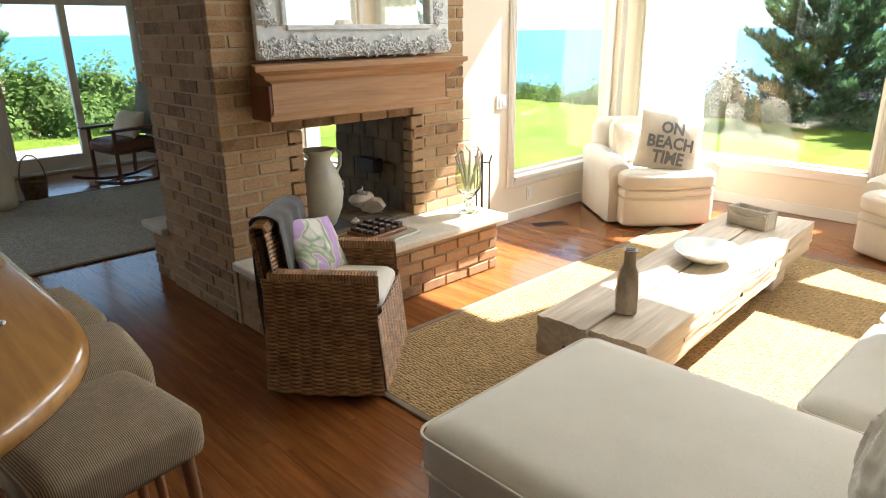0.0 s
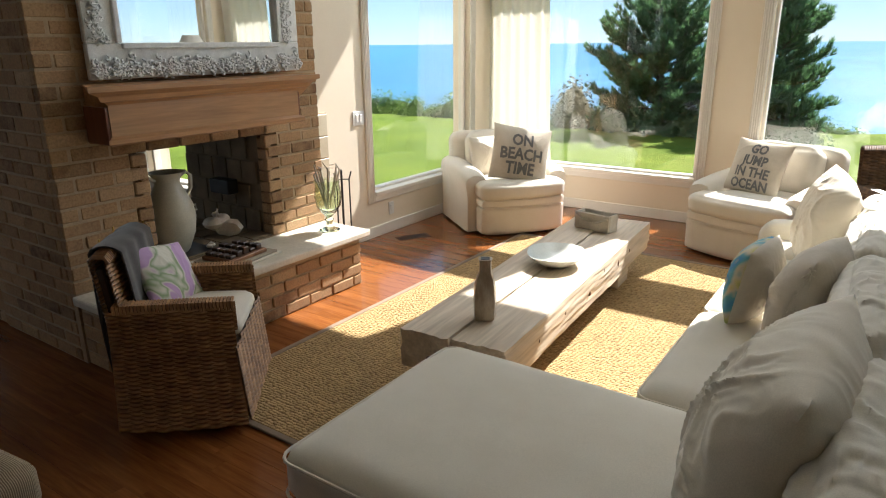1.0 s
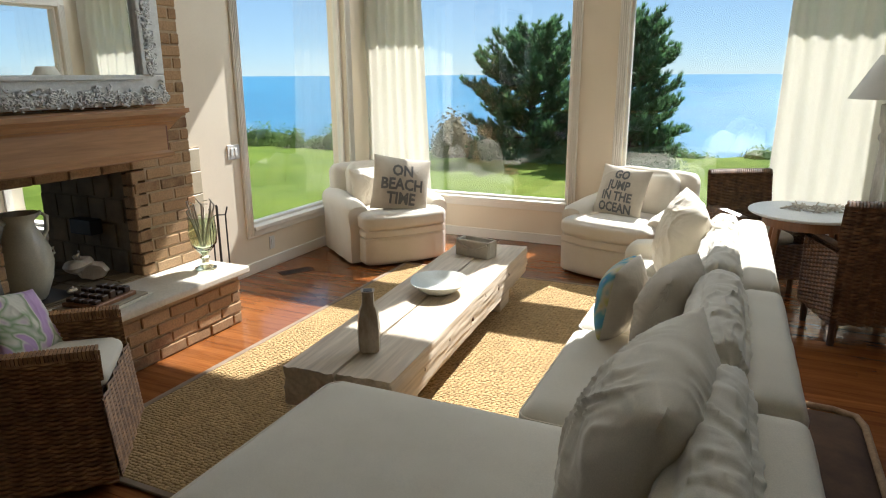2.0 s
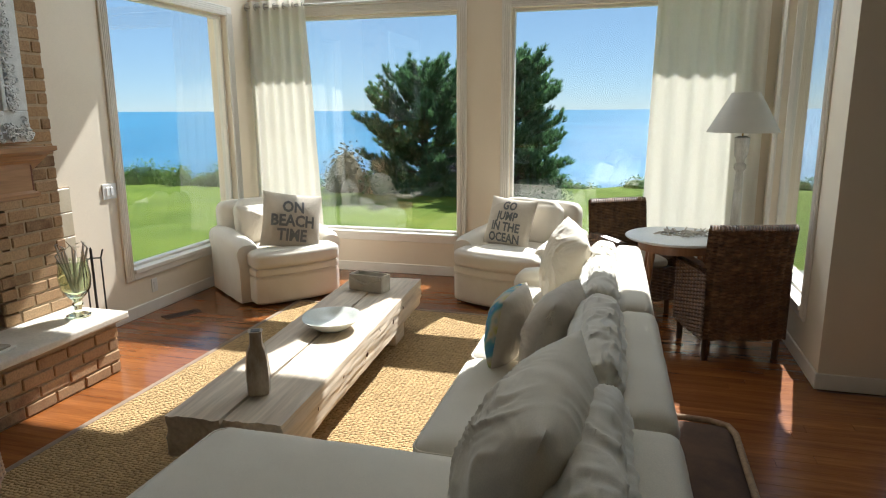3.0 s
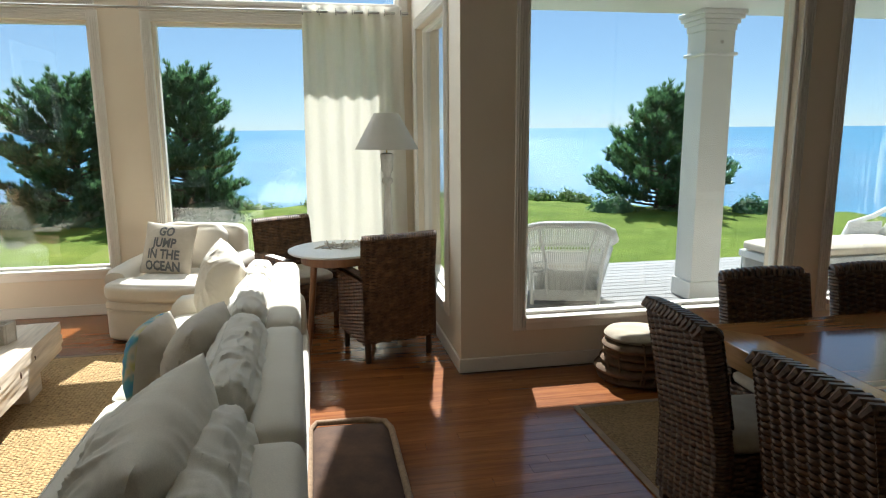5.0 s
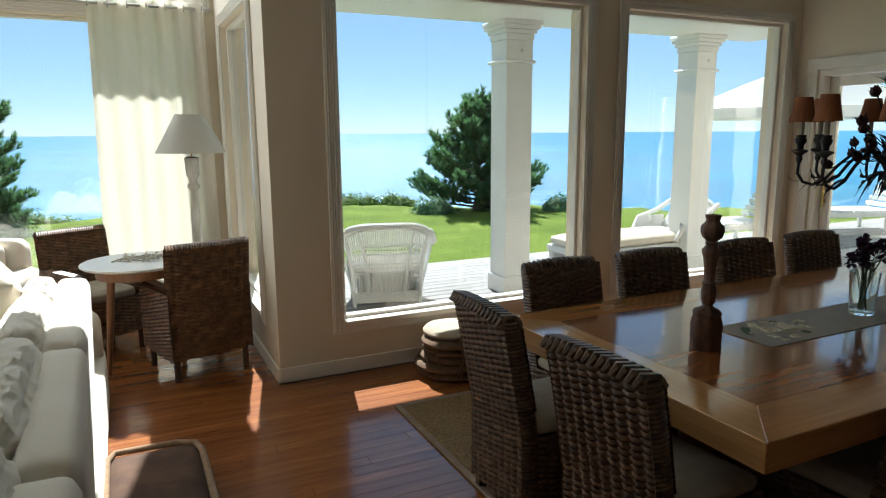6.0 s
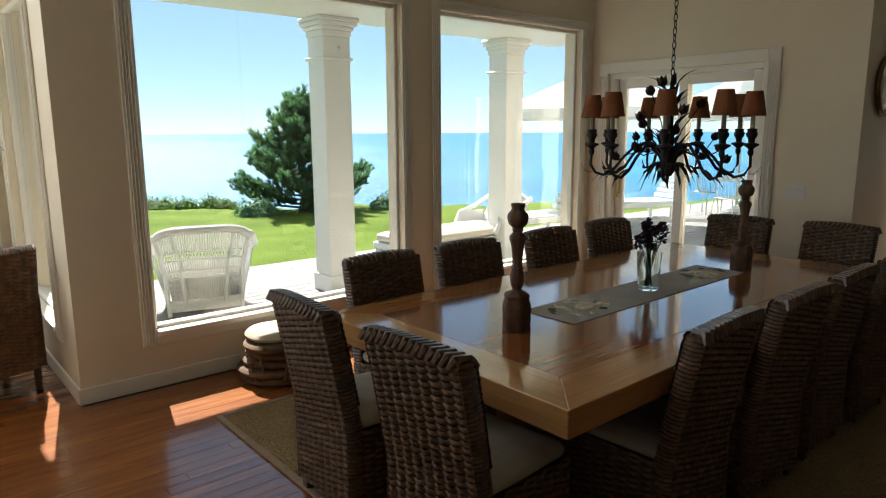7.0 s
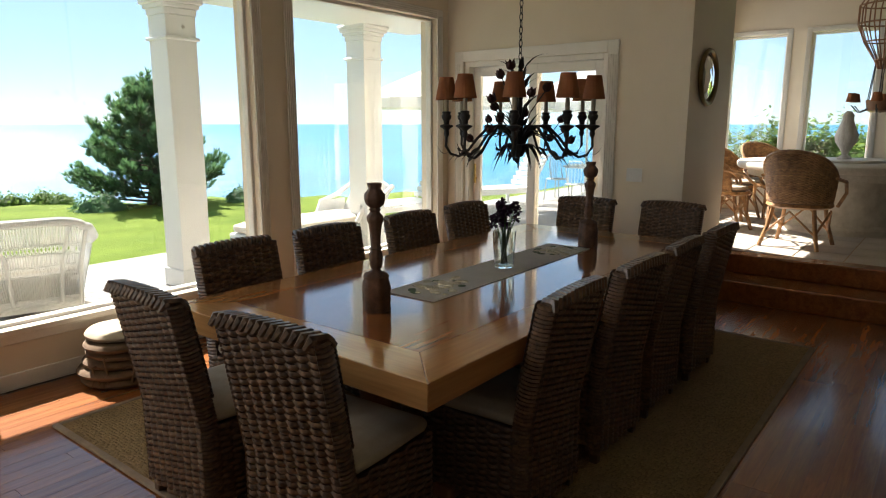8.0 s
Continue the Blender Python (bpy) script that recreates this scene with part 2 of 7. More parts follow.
M_SLIP = plain("white_cotton_slipcover", (0.71, 0.65, 0.535), (0.79, 0.735, 0.62), 0.95, scale=3, fine=300, bump=0.12, sheen=0.2, spec=0.2)
def crumpled(name, dark, light, scale, deep):
    """Washed cotton with sharp creases."""
    m = plain(name, dark, light, 0.95, scale=3, fine=300, bump=0.12, sheen=0.2, spec=0.2)
    nt = m.node_tree
    n = add(nt, "ShaderNodeTexNoise", Scale=scale, Detail=5.0, Roughness=0.6, Distortion=0.7)
    n.noise_type = 'RIDGED_MULTIFRACTAL'
    nt.links.new(coords(nt, (1, 0.9, 1.1)), n.inputs["Vector"])
    bumped(nt, nt.nodes["Principled BSDF"], n.outputs[0], 0.55, deep)
    return m


M_CRUMPLE = crumpled("crumpled_white_linen", (0.74, 0.665, 0.53), (0.83, 0.765, 0.635), 6.0, 0.03)
M_RUFFLE = crumpled("ruffled_white_cotton", (0.72, 0.67, 0.56), (0.8, 0.755, 0.655), 9.0, 0.022)
M_CREAM = plain("cream_upholstery", (0.70, 0.64, 0.54), (0.78, 0.73, 0.64), 0.95, scale=3, fine=300, bump=0.12, sheen=0.2, spec=0.2)
M_LINEN = plain("natural_linen", (0.58, 0.515, 0.42), (0.69, 0.625, 0.525), 0.95, scale=9, fine=350, bump=0.25, spec=0.2)
M_INK = plain("grey_print_ink", (0.14, 0.14, 0.14), (0.2, 0.2, 0.2), 0.9)
M_JUTE = woven("jute_rug", (0.15, 0.08, 0.03), (0.52, 0.345, 0.155), 0.023, bump=1.0)
M_JUTE_EDGE = plain("rug_binding", (0.2, 0.14, 0.09), (0.3, 0.22, 0.15), 0.9)
M_RUGGREY = woven("pale_grey_woven_rug", (0.3, 0.3, 0.27), (0.52, 0.52, 0.47), 0.026)
M_SISAL = woven("sisal_rug", (0.11, 0.065, 0.026), (0.34, 0.22, 0.1), 0.016, bump=0.9)
M_BEAM = wood("weathered_timber", (0.5, 0.38, 0.26), (0.82, 0.71, 0.56), 0.75, 'Y', 4, 0.0, 0.5)
M_WICKER = plain("brown_rattan", (0.055, 0.026, 0.012), (0.26, 0.135, 0.06), 0.45, scale=18, fine=160, bump=0.2, strands=True)
M_RATTAN = plain("honey_rattan", (0.2, 0.095, 0.034), (0.5, 0.275, 0.115), 0.5, scale=18, fine=160, bump=0.2, strands=True)
M_DARKWICKER = plain("grey_brown_rattan", (0.026, 0.0135, 0.0075), (0.21, 0.118, 0.062), 0.38, scale=46, fine=160, bump=0.2, strands=True)
M_DARKWOOD = wood("dark_wood", (0.03, 0.014, 0.008), (0.09, 0.045, 0.022), 0.4, 'Z', 6, 0.0)
M_REDWOOD = wood("mahogany", (0.07, 0.022, 0.01), (0.17, 0.06, 0.03), 0.4, 'Z', 6, 0.0)
M_TABLE = wood("polished_pine_top", (0.18, 0.055, 0.016), (0.36, 0.135, 0.042), 0.12, 'X', 4, 0.0, 0.03, coat=0.6)
M_TABLE_EDGE = wood("polished_pine_border", (0.32, 0.13, 0.04), (0.5, 0.235, 0.08), 0.12, 'X', 4, 0.0, 0.03, coat=0.6)
M_BAR = wood("bar_top_maple", (0.36, 0.17, 0.046), (0.52, 0.27, 0.085), 0.22, 'X', 4, 0.0, 0.03, coat=0.3)
M_MIDWOOD = wood("walnut_legs", (0.2, 0.08, 0.03), (0.34, 0.16, 0.07), 0.4, 'Z', 6, 0.0)
M_CURTAIN = curtain_mat()
M_STEEL = plain("brushed_nickel", (0.45, 0.43, 0.4), (0.6, 0.58, 0.54), 0.3, 1.0, fine=200, bump=0.05)
M_IRON = plain("black_iron", (0.012, 0.012, 0.012), (0.035, 0.03, 0.028), 0.5, 0.3, fine=120, bump=0.2)
M_BRASS = plain("brass", (0.5, 0.33, 0.1), (0.7, 0.48, 0.16), 0.3, 1.0)
M_SHADE = plain("white_lamp_shade", (0.72, 0.69, 0.62), (0.8, 0.77, 0.7), 0.9, fine=250)
M_DISTRESS = plain("distressed_white_wood", (0.4, 0.36, 0.3), (0.74, 0.71, 0.65), 0.7, scale=14, stretch=(1, 1, 0.25), bump=0.3)
M_WHITEWICKER = plain("white_painted_wicker", (0.68, 0.68, 0.66), (0.82, 0.82, 0.8), 0.5, scale=20, fine=160, bump=0.2)
M_WHITE = plain("white_painted_wood", (0.76, 0.76, 0.74), (0.84, 0.84, 0.82), 0.45, scale=3, fine=160, bump=0.05)
M_DECK = wood("weathered_deck", (0.25, 0.245, 0.24), (0.4, 0.39, 0.38), 0.8, 'X', 5, 0.25, 0.2)
M_GRASS = plain("lawn", (0.09, 0.145, 0.014), (0.18, 0.24, 0.032), 0.9, scale=0.8, fine=40, bump=0.8, dist=0.05, spec=0.1)
M_SEA = water_mat()
M_CERAMIC = plain("glazed_stoneware", (0.5, 0.47, 0.36), (0.66, 0.62, 0.5), 0.28, scale=4, bump=0.03)
M_PALECLAY = plain("pale_clay", (0.5, 0.45, 0.36), (0.7, 0.65, 0.56), 0.7, scale=9, bump=0.3)
M_BOTTLE = plain("stained_stoneware", (0.26, 0.18, 0.11), (0.64, 0.56, 0.44), 0.35, scale=12, stretch=(1, 1, 0.4), bump=0.1)
M_SHELL = plain("seashell", (0.6, 0.48, 0.37), (0.82, 0.76, 0.66), 0.4, scale=12, bump=0.2)
M_THROW = plain("charcoal_wool_throw", (0.04, 0.037, 0.035), (0.085, 0.078, 0.072), 0.95, scale=10, fine=250, bump=0.3, sheen=0.3)
M_CORD = ribbed_fabric()
M_TERRA = plain("terracotta_paper_shade", (0.30, 0.1, 0.035), (0.42, 0.16, 0.06), 0.8, scale=12)
M_CARVED = plain("carved_wood", (0.055, 0.024, 0.012), (0.19, 0.092, 0.048), 0.6, scale=16, bump=0.4)
M_FLOWER = plain("purple_dried_flowers", (0.02, 0.006, 0.02), (0.07, 0.02, 0.065), 0.8, scale=30)
M_PEONY = plain("cream_flower_print", (0.5, 0.44, 0.28), (0.72, 0.68, 0.55), 0.8, scale=20)
M_LEAFPRINT = plain("green_leaf_print", (0.03, 0.06, 0.02), (0.08, 0.13, 0.05), 0.8, scale=20)
M_PLASTIC = plain("white_plastic", (0.74, 0.73, 0.7), (0.8, 0.79, 0.76), 0.35, bump=0.02)
M_TILE = plain("pale_floor_tile", (0.42, 0.38, 0.32), (0.55, 0.5, 0.44), 0.4, scale=4, rnd=0.15)
M_BEIGETILE = plain("beige_wall_tile", (0.55, 0.47, 0.33), (0.66, 0.58, 0.43), 0.5, scale=5, rnd=0.12)
M_UMBRELLA = plain("white_canvas", (0.76, 0.76, 0.75), (0.82, 0.82, 0.8), 0.9, fine=200)
M_NEEDLE = plain("pine_needles", (0.05, 0.115, 0.065), (0.15, 0.26, 0.13), 0.7, scale=2.5, fine=40, spec=0.2)
M_LEAF = plain("shrub_leaves", (0.04, 0.09, 0.015), (0.14, 0.22, 0.05), 0.7, scale=1.5, fine=40, spec=0.2)
M_BARK = plain("bark", (0.05, 0.035, 0.025), (0.13, 0.1, 0.075), 0.95, scale=12, stretch=(1, 1, 0.3), bump=0.6)
M_VINYL = plain("dark_brown_suede", (0.05, 0.024, 0.013), (0.11, 0.058, 0.032), 0.95, scale=7)
M_FLEECE = plain("tan_fleece", (0.22, 0.14, 0.08), (0.34, 0.23, 0.14), 0.95, scale=30, bump=0.5)
# tan made dark so that the unseen back wall bounces less light
M_TANWALL = plain("tan_wall_paint", (0.3, 0.24, 0.17), (0.36, 0.3, 0.22), 0.8, scale=2)
M_CANVAS = plain("brown_canvas", (0.085, 0.048, 0.025), (0.17, 0.105, 0.058), 0.95, scale=10)
M_SEATPAD = plain("oatmeal_seat_pad", (0.33, 0.275, 0.2), (0.45, 0.385, 0.29), 0.95, scale=8, fine=300, bump=0.2)


def let_light_through(m, colour, share):
    nt = m.node_tree
    tl = nt.nodes.new("ShaderNodeBsdfTranslucent")
    tl.inputs[0].default_value = (*colour, 1)
    mx = nt.nodes.new("ShaderNodeMixShader")
    mx.inputs[0].default_value = share
    nt.links.new(nt.nodes["Principled BSDF"].outputs[0], mx.inputs[1])
    nt.links.new(tl.outputs[0], mx.inputs[2])
    nt.links.new(mx.outputs[0], nt.nodes["Material Output"].inputs[0])


let_light_through(M_NEEDLE, (0.13, 0.26, 0.1), 0.4)
let_light_through(M_WHITEWICKER, (0.85, 0.85, 0.83), 0.25)
let_light_through(M_LEAF, (0.22, 0.34, 0.08), 0.4)
let_light_through(M_SHADE, (0.8, 0.77, 0.7), 0.35)
let_light_through(M_UMBRELLA, (0.85, 0.85, 0.84), 0.5)
let_light_through(M_TERRA, (0.5, 0.17, 0.05), 0.3)


# mesh helpers
def mesh_of(bm, name, material, smooth=False):
    bmesh.ops.recalc_face_normals(bm, faces=bm.faces)
    me = bpy.data.meshes.new(name)
    bm.to_mesh(me)
    bm.free()
    for mt in (material if isinstance(material, (list, tuple)) else [material]):
        me.materials.append(mt)
    if smooth:
        for p in me.polygons:
            p.use_smooth = True
        me.set_sharp_from_angle(angle=radians(50))
    return me


def part(name, bm, material, parent=None, label="", smooth=False, m=None):
    ob = new(name, mesh_of(bm, name, material, smooth))
    if parent is not None:
        ob.parent = parent
    if m is not None:
        ob.matrix_basis = m
    if label:
        ob["label"] = label
    return ob


def holder(name, m, label, category, group="", kind=""):
    ob = new(name)
    ob.empty_display_size = 0.1
    ob.matrix_basis = m
    return tagged(ob, label, category, group, kind)


def box(x0, x1, y0, y1, z0, z1, r=0.0, seg=2, bm=None):
    bm = bm or bmesh.new()
    g = bmesh.ops.create_cube(bm, size=1.0)["verts"]
    for v in g:
        v.co = Vector((x0 + (v.co.x + 0.5) * (x1 - x0), y0 + (v.co.y + 0.5) * (y1 - y0), z0 + (v.co.z + 0.5) * (z1 - z0)))
    if r:
        es = list({e for v in g for e in v.link_edges})
        bmesh.ops.bevel(bm, geom=es, offset=r, segments=seg, affect='EDGES', profile=0.5)
    return bm


def lathe(profile, n=24, bm=None, at=(0, 0, 0), flute=0.0):
    """Turned form from (radius, height) pairs."""
    bm = bm or bmesh.new()
    rings = []
    for r, z in profile:
        rings.append([bm.verts.new((at[0] + r * (1 + flute * math.cos(6 * 2 * math.pi * i / n)) * math.cos(2 * math.pi * i / n),
                                    at[1] + r * (1 + flute * math.cos(6 * 2 * math.pi * i / n)) * math.sin(2 * math.pi * i / n), at[2] + z)) for i in range(n)])
    for a, b in zip(rings, rings[1:]):
        for i in range(n):
            bm.faces.new((a[i], a[(i + 1) % n], b[(i + 1) % n], b[i]))
    if profile[0][0] > 1e-5:
        bm.faces.new(rings[0][::-1])
    if profile[-1][0] > 1e-5:
        bm.faces.new(rings[-1])
    return bm


def tube(points, radius, n=6, bm=None, taper=None):
    """Round bar along points."""
    bm = bm or bmesh.new()
    pts = [Vector(p) for p in points]
    rings = []
    for i, p in enumerate(pts):
        d = (pts[min(i + 1, len(pts) - 1)] - pts[max(i - 1, 0)]).normalized()
        up = Vector((0, 0, 1)) if abs(d.z) < 0.9 else Vector((1, 0, 0))
        a = d.cross(up).normalized()
        b = d.cross(a)
        r = radius * (taper[i] if taper else 1)
        rings.append([bm.verts.new(p + (a * math.cos(2 * math.pi * k / n) + b * math.sin(2 * math.pi * k / n)) * r) for k in range(n)])
    for a, b in zip(rings, rings[1:]):
        for k in range(n):
            bm.faces.new((a[k], a[(k + 1) % n], b[(k + 1) % n], b[k]))
    bm.faces.new(rings[0][::-1])
    bm.faces.new(rings[-1])
    return bm


def soft_box(w, d, h, r=0.06, puff=0.03, cuts=10, wrinkle=0.004, seed=0.0, scale=6.0):
    """A stuffed block with round edges, standing on z = 0, centred in x and y."""
    bm = bmesh.new()
    bmesh.ops.create_cube(bm, size=2.0)
    bmesh.ops.subdivide_edges(bm, edges=bm.edges[:], cuts=cuts, use_grid_fill=True)
    hw, hd, hh = w / 2, d / 2, h / 2
    r = min(r, hw, hd, hh)
    for v in bm.verts:
        u = v.co.copy()
        p = Vector((u.x * hw, u.y * hd, u.z * hh))
        core = Vector((max(-hw + r, min(hw - r, p.x)), max(-hd + r, min(hd - r, p.y)), max(-hh + r, min(hh - r, p.z))))
        q = p - core
        if q.length > 1e-6:
            p = core + q.normalized() * r
        bulge = (1 - u.x ** 4) * (1 - u.y ** 4) * u.z
        p.z += puff * bulge
        p.y += puff * 0.5 * (1 - u.x ** 4) * (1 - u.z ** 4) * u.y
        p.x += puff * 0.5 * (1 - u.y ** 4) * (1 - u.z ** 4) * u.x
        off = Vector((seed, seed * 1.7, 0))
        nz = 0.8 * noise.noise(p * scale + off)
        if wrinkle > 0.01:
            w2 = p + Vector((noise.noise(p * 6 + off), noise.noise(p * 6 - off), 0)) * 0.08
            nz += 0.9 * crease(Vector((w2.x * 7, w2.y * 13, w2.z * 6)) + off) + 0.6 * crease(Vector((w2.x * 18, w2.y * 8, w2.z * 22)) - off)
        else:
            nz += 0.5 * noise.noise(p * scale * 2.7 + Vector((seed, 3, seed)))
        p += p.normalized() * nz * wrinkle
        p.z += hh
        v.co = p
    return bm


def crease(p):
    """Sharp ridges with soft hollows between them."""
    return (1 - min(1.0, abs(noise.noise(p)) * 2.6)) ** 2 - 0.25


def pillow_depth(u, v, t):
    return t * max(0.0, (1 - abs(u) ** 2.2)) ** 0.55 * max(0.0, (1 - abs(v) ** 2.2)) ** 0.55


def pillow(w, h, t, n=40, wrinkle=0.01, seed=0.0, ears=0.06):
    """A stuffed square cushion in the x-z plane, bottom edge at z = 0, front towards -y."""
    bm = bmesh.new()
    grid = {}
    for side in (-1, 1):
        for i in range(n + 1):
            for j in range(n + 1):
                u, v = 2 * i / n - 1, 2 * j / n - 1
                edge = i in (0, n) or j in (0, n)
                if edge and side == 1:
                    grid[side, i, j] = grid[-1, i, j]
                    continue
                su = u * (1 - ears * (1 - v * v))
                sv = v * (1 - ears * (1 - u * u))
                d = pillow_depth(u, v, t / 2)
                p = Vector((su * w / 2, side * d, (sv + 1) * h / 2))
                q = Vector((p.x * 1.0 + seed, side * 2.0, p.z * 1.0))
                q2 = q + Vector((noise.noise(q * 5), 0, noise.noise(q * 5 + Vector((9, 0, 0))))) * 0.12
                k = 0.8 * noise.noise(q * 4) + 1.0 * crease(Vector((q2.x * 7, q2.y, q2.z * 4))) + 0.4 * crease(Vector((q2.x * 6, q2.y + 5, q2.z * 9))) + 0.3 * crease(q2 * 24)
                if not edge:
                    p.y += side * k * wrinkle * min(1.0, 2.2 * d / t)
                grid[side, i, j] = bm.verts.new(p)
    for side in (-1, 1):
        for i in range(n):
            for j in range(n):
                f = [grid[side, i, j], grid[side, i + 1, j], grid[side, i + 1, j + 1], grid[side, i, j + 1]]
                bm.faces.new(f if side == -1 else f[::-1]).material_index = 0 if side == -1 else 1
    return bm


def lettering(lines, size, pitch, w, h, t, top, squash=0.8):
    """Words laid on the front of a pillow of that size."""
    bm = bmesh.new()
    for k, word in enumerate(lines):
        cu = bpy.data.curves.new("word", 'FONT')
        cu.body, cu.size, cu.align_x = word, size, 'CENTER'
        cu.resolution_u, cu.offset = 2, size * 0.035
        tmp = bpy.data.objects.new("word", cu)
        scene.collection.objects.link(tmp)
        me = bpy.data.meshes.new_from_object(tmp.evaluated_get(bpy.context.evaluated_depsgraph_get()))
        one = bmesh.new()
        one.from_mesh(me)
        bmesh.ops.triangulate(one, faces=one.faces[:])
        bmesh.ops.subdivide_edges(one, edges=[e for e in one.edges if e.calc_length() > size * 0.2], cuts=1)
        vm = {}
        for v in one.verts:
            x, z = v.co.x * squash, top - k * pitch + v.co.y
            u, q = 2 * x / w, 2 * z / h - 1
            vm[v] = bm.verts.new((x, -pillow_depth(max(-1, min(1, u)), max(-1, min(1, q)), t / 2) - 0.006, z))
        for f in one.faces:
            bm.faces.new([vm[v] for v in f.verts])
        one.free()
        bpy.data.objects.remove(tmp)
        bpy.data.curves.remove(cu)
        bpy.data.meshes.remove(me)
    return bm


def weave(surface, wide, high, row=0.013, stake=0.035, thick=0.0055, bm=None, lift=0.004, sides=4):
    """Strands woven over stakes. surface(u, v) gives a place and the outward normal for metres u across and v up."""
    bm = bm or bmesh.new()
    nr, ns = int(high / row), max(2, int(wide / stake))
    per = 4
    for r in range(nr):
        v = (r + 0.5) * high / nr
        rings = []
        for s in range(ns * per + 1):
            u = wide * s / (ns * per)
            p, nrm = surface(u, v)
            wave = math.sin(math.pi * s / per)
            sign = wave * (1 if r % 2 else -1) + 0.15 * noise.noise(Vector((u * 55, v * 90, 4.0)))
            c = p + nrm * (lift * sign + noise.noise(Vector((u * 30, v * 40, 1.0))) * 0.0009)
            up = (surface(u, min(high, v + 0.01))[0] - surface(u, max(0, v - 0.01))[0]).normalized()
            rings.append([bm.verts.new(c + nrm * thick * math.cos(a) + up * (row * (0.8 + 0.08 * noise.noise(Vector((u * 40, v * 77, 9.0))))) * math.sin(a)) for a in (0, math.pi / 2, math.pi, 1.5 * math.pi)])
        for a, b in zip(rings, rings[1:]):
            for k in range(4):
                bm.faces.new((a[k], a[(k + 1) % 4], b[(k + 1) % 4], b[k]))
    return bm


def flat(origin, across, upward):
    o, a, b = Vector(origin), Vector(across).normalized(), Vector(upward).normalized()
    nrm = a.cross(b)
    return lambda u, v: (o + a * u + b * v, nrm)


# the large structure
def wall(name, runs, p0, p1, a0, a1, z0, z1, openings=(), material=None, label="white painted plaster wall"):
    """A wall that runs along x or y between a0 and a1, from p0 to p1 thick, with rectangular openings (a, b, low, high)."""
    bm = bmesh.new()
    cuts = sorted({a0, a1, *(v for o in openings for v in o[:2])})
    for a, b in zip(cuts, cuts[1:]):
        zs = z0
        for o in sorted((o for o in openings if o[0] <= a and o[1] >= b), key=lambda o: o[2]):
            if o[2] > zs:
                box(*((a, b, p0, p1) if runs == 'x' else (p0, p1, a, b)), zs, o[2], bm=bm)
            zs = o[3]
        if zs < z1:
            box(*((a, b, p0, p1) if runs == 'x' else (p0, p1, a, b)), zs, z1, bm=bm)
    bmesh.ops.remove_doubles(bm, verts=bm.verts[:], dist=1e-5)
    return tagged(part(name, bm, material or M_WALL), label, "wall", kind="structure")


def window(name, runs, inner, sign, a0, a1, z0, z1, label, casing=0.085, sill=True, head=True):
    """A fixed window in its wall: casing boards with reeding, a frame, a sill and one pane. sign: which way is out."""
    h = holder(name, pose(0, 0, 0), label, "window", kind="structure")

    def b(n, a, c, lo, hi, d0, d1, mt, r=0.004, lb=""):
        q = sorted((inner + sign * d0, inner + sign * d1))
        bm = box(a, c, q[0], q[1], lo, hi, r, 1) if runs == 'x' else box(q[0], q[1], a, c, lo, hi, r, 1)
        return part(n, bm, mt, h, lb)
    f = 0.028
    b("window_frame", a0, a0 + f, z0, z1, 0.05, 0.12, M_TRIM)
    b("window_frame", a1 - f, a1, z0, z1, 0.05, 0.12, M_TRIM)
    b("window_frame", a0 + f, a1 - f, z1 - f, z1, 0.05, 0.12, M_TRIM)
    b("window_frame", a0 + f, a1 - f, z0, z0 + f, 0.05, 0.12, M_TRIM)
    g = b("pane", a0 + f, a1 - f, z0 + f, z1 - f, 0.082, 0.088, M_GLASS, 0.0, "clear window glass")
    g.visible_shadow = False
    if casing:
        for s0, s1 in ((a0 - casing, a0), (a1, a1 + casing)):
            b("casing", s0, s1, z0 - casing, z1 + casing, -0.018, 0.0, M_TRIM)
            for k in range(4):
                c = s0 + (k + 0.8) * casing / 4.6
                b("reed", c, c + 0.008, z0 - casing + 0.02, z1 + casing * 0.3, -0.025, -0.017, M_TRIM, 0.003)
        if head:
            b("head_casing", a0, a1, z1, z1 + casing, -0.018, 0.0, M_TRIM)
            for k in range(4):
                c = z1 + (k + 0.8) * casing / 4.6
                b("reed", a0, a1, c, c + 0.008, -0.025, -0.017, M_TRIM, 0.003)
        if sill:
            b("window_sill", a0, a1, z0 - 0.03, z0 + 0.006, -0.035, 0.049, M_TRIM, 0.004)
            b("apron", a0, a1, z0 - casing, z0 - 0.03, -0.016, 0.0, M_TRIM)
    return h


XL, XR, YB = -2.77, 2.2, 6.5
YD, XD = 4.4, 7.0
TOP = 4.7
wall("wall_west", 'y', XL - 0.2, XL, 3.62, YB + 0.2, 0, TOP, [(4.52, 6.08, 0.4, 2.55)])
wall("wall_north", 'x', YB, YB + 0.2, XL, XR + 0.2, 0, TOP, [(-2.68, -0.565, 0.42, 2.565), (-0.06, 1.95, 0.42, 2.565), (-2.45, -0.58, 2.74, 4.36), (-0.06, 2.08, 2.74, 4.58)])
wall("wall_return", 'y', XR, XR + 0.2, YD, YB, 0, TOP, [(4.86, 6.2, 0.38, 2.5)])
wall("wall_dining", 'x', YD, YD + 0.2, XR + 0.2, XD + 0.2, 0, TOP, [(2.65, 4.61, 0.36, 2.55), (5.0, 6.81, 0.36, 2.55)])
wall("wall_terrace", 'y', XD, XD + 0.2, 1.95, YD, 0, TOP, [(2.66, 4.2, 0.0, 2.14)])
wall("wall_mirror", 'x', 1.95, 2.1, XD + 0.2, 8.0, 0, TOP, label="grey-white painted plaster wall")
wall("wall_kitchen_west", 'y', 8.0, 8.15, 1.95, 2.9, 0, TOP)
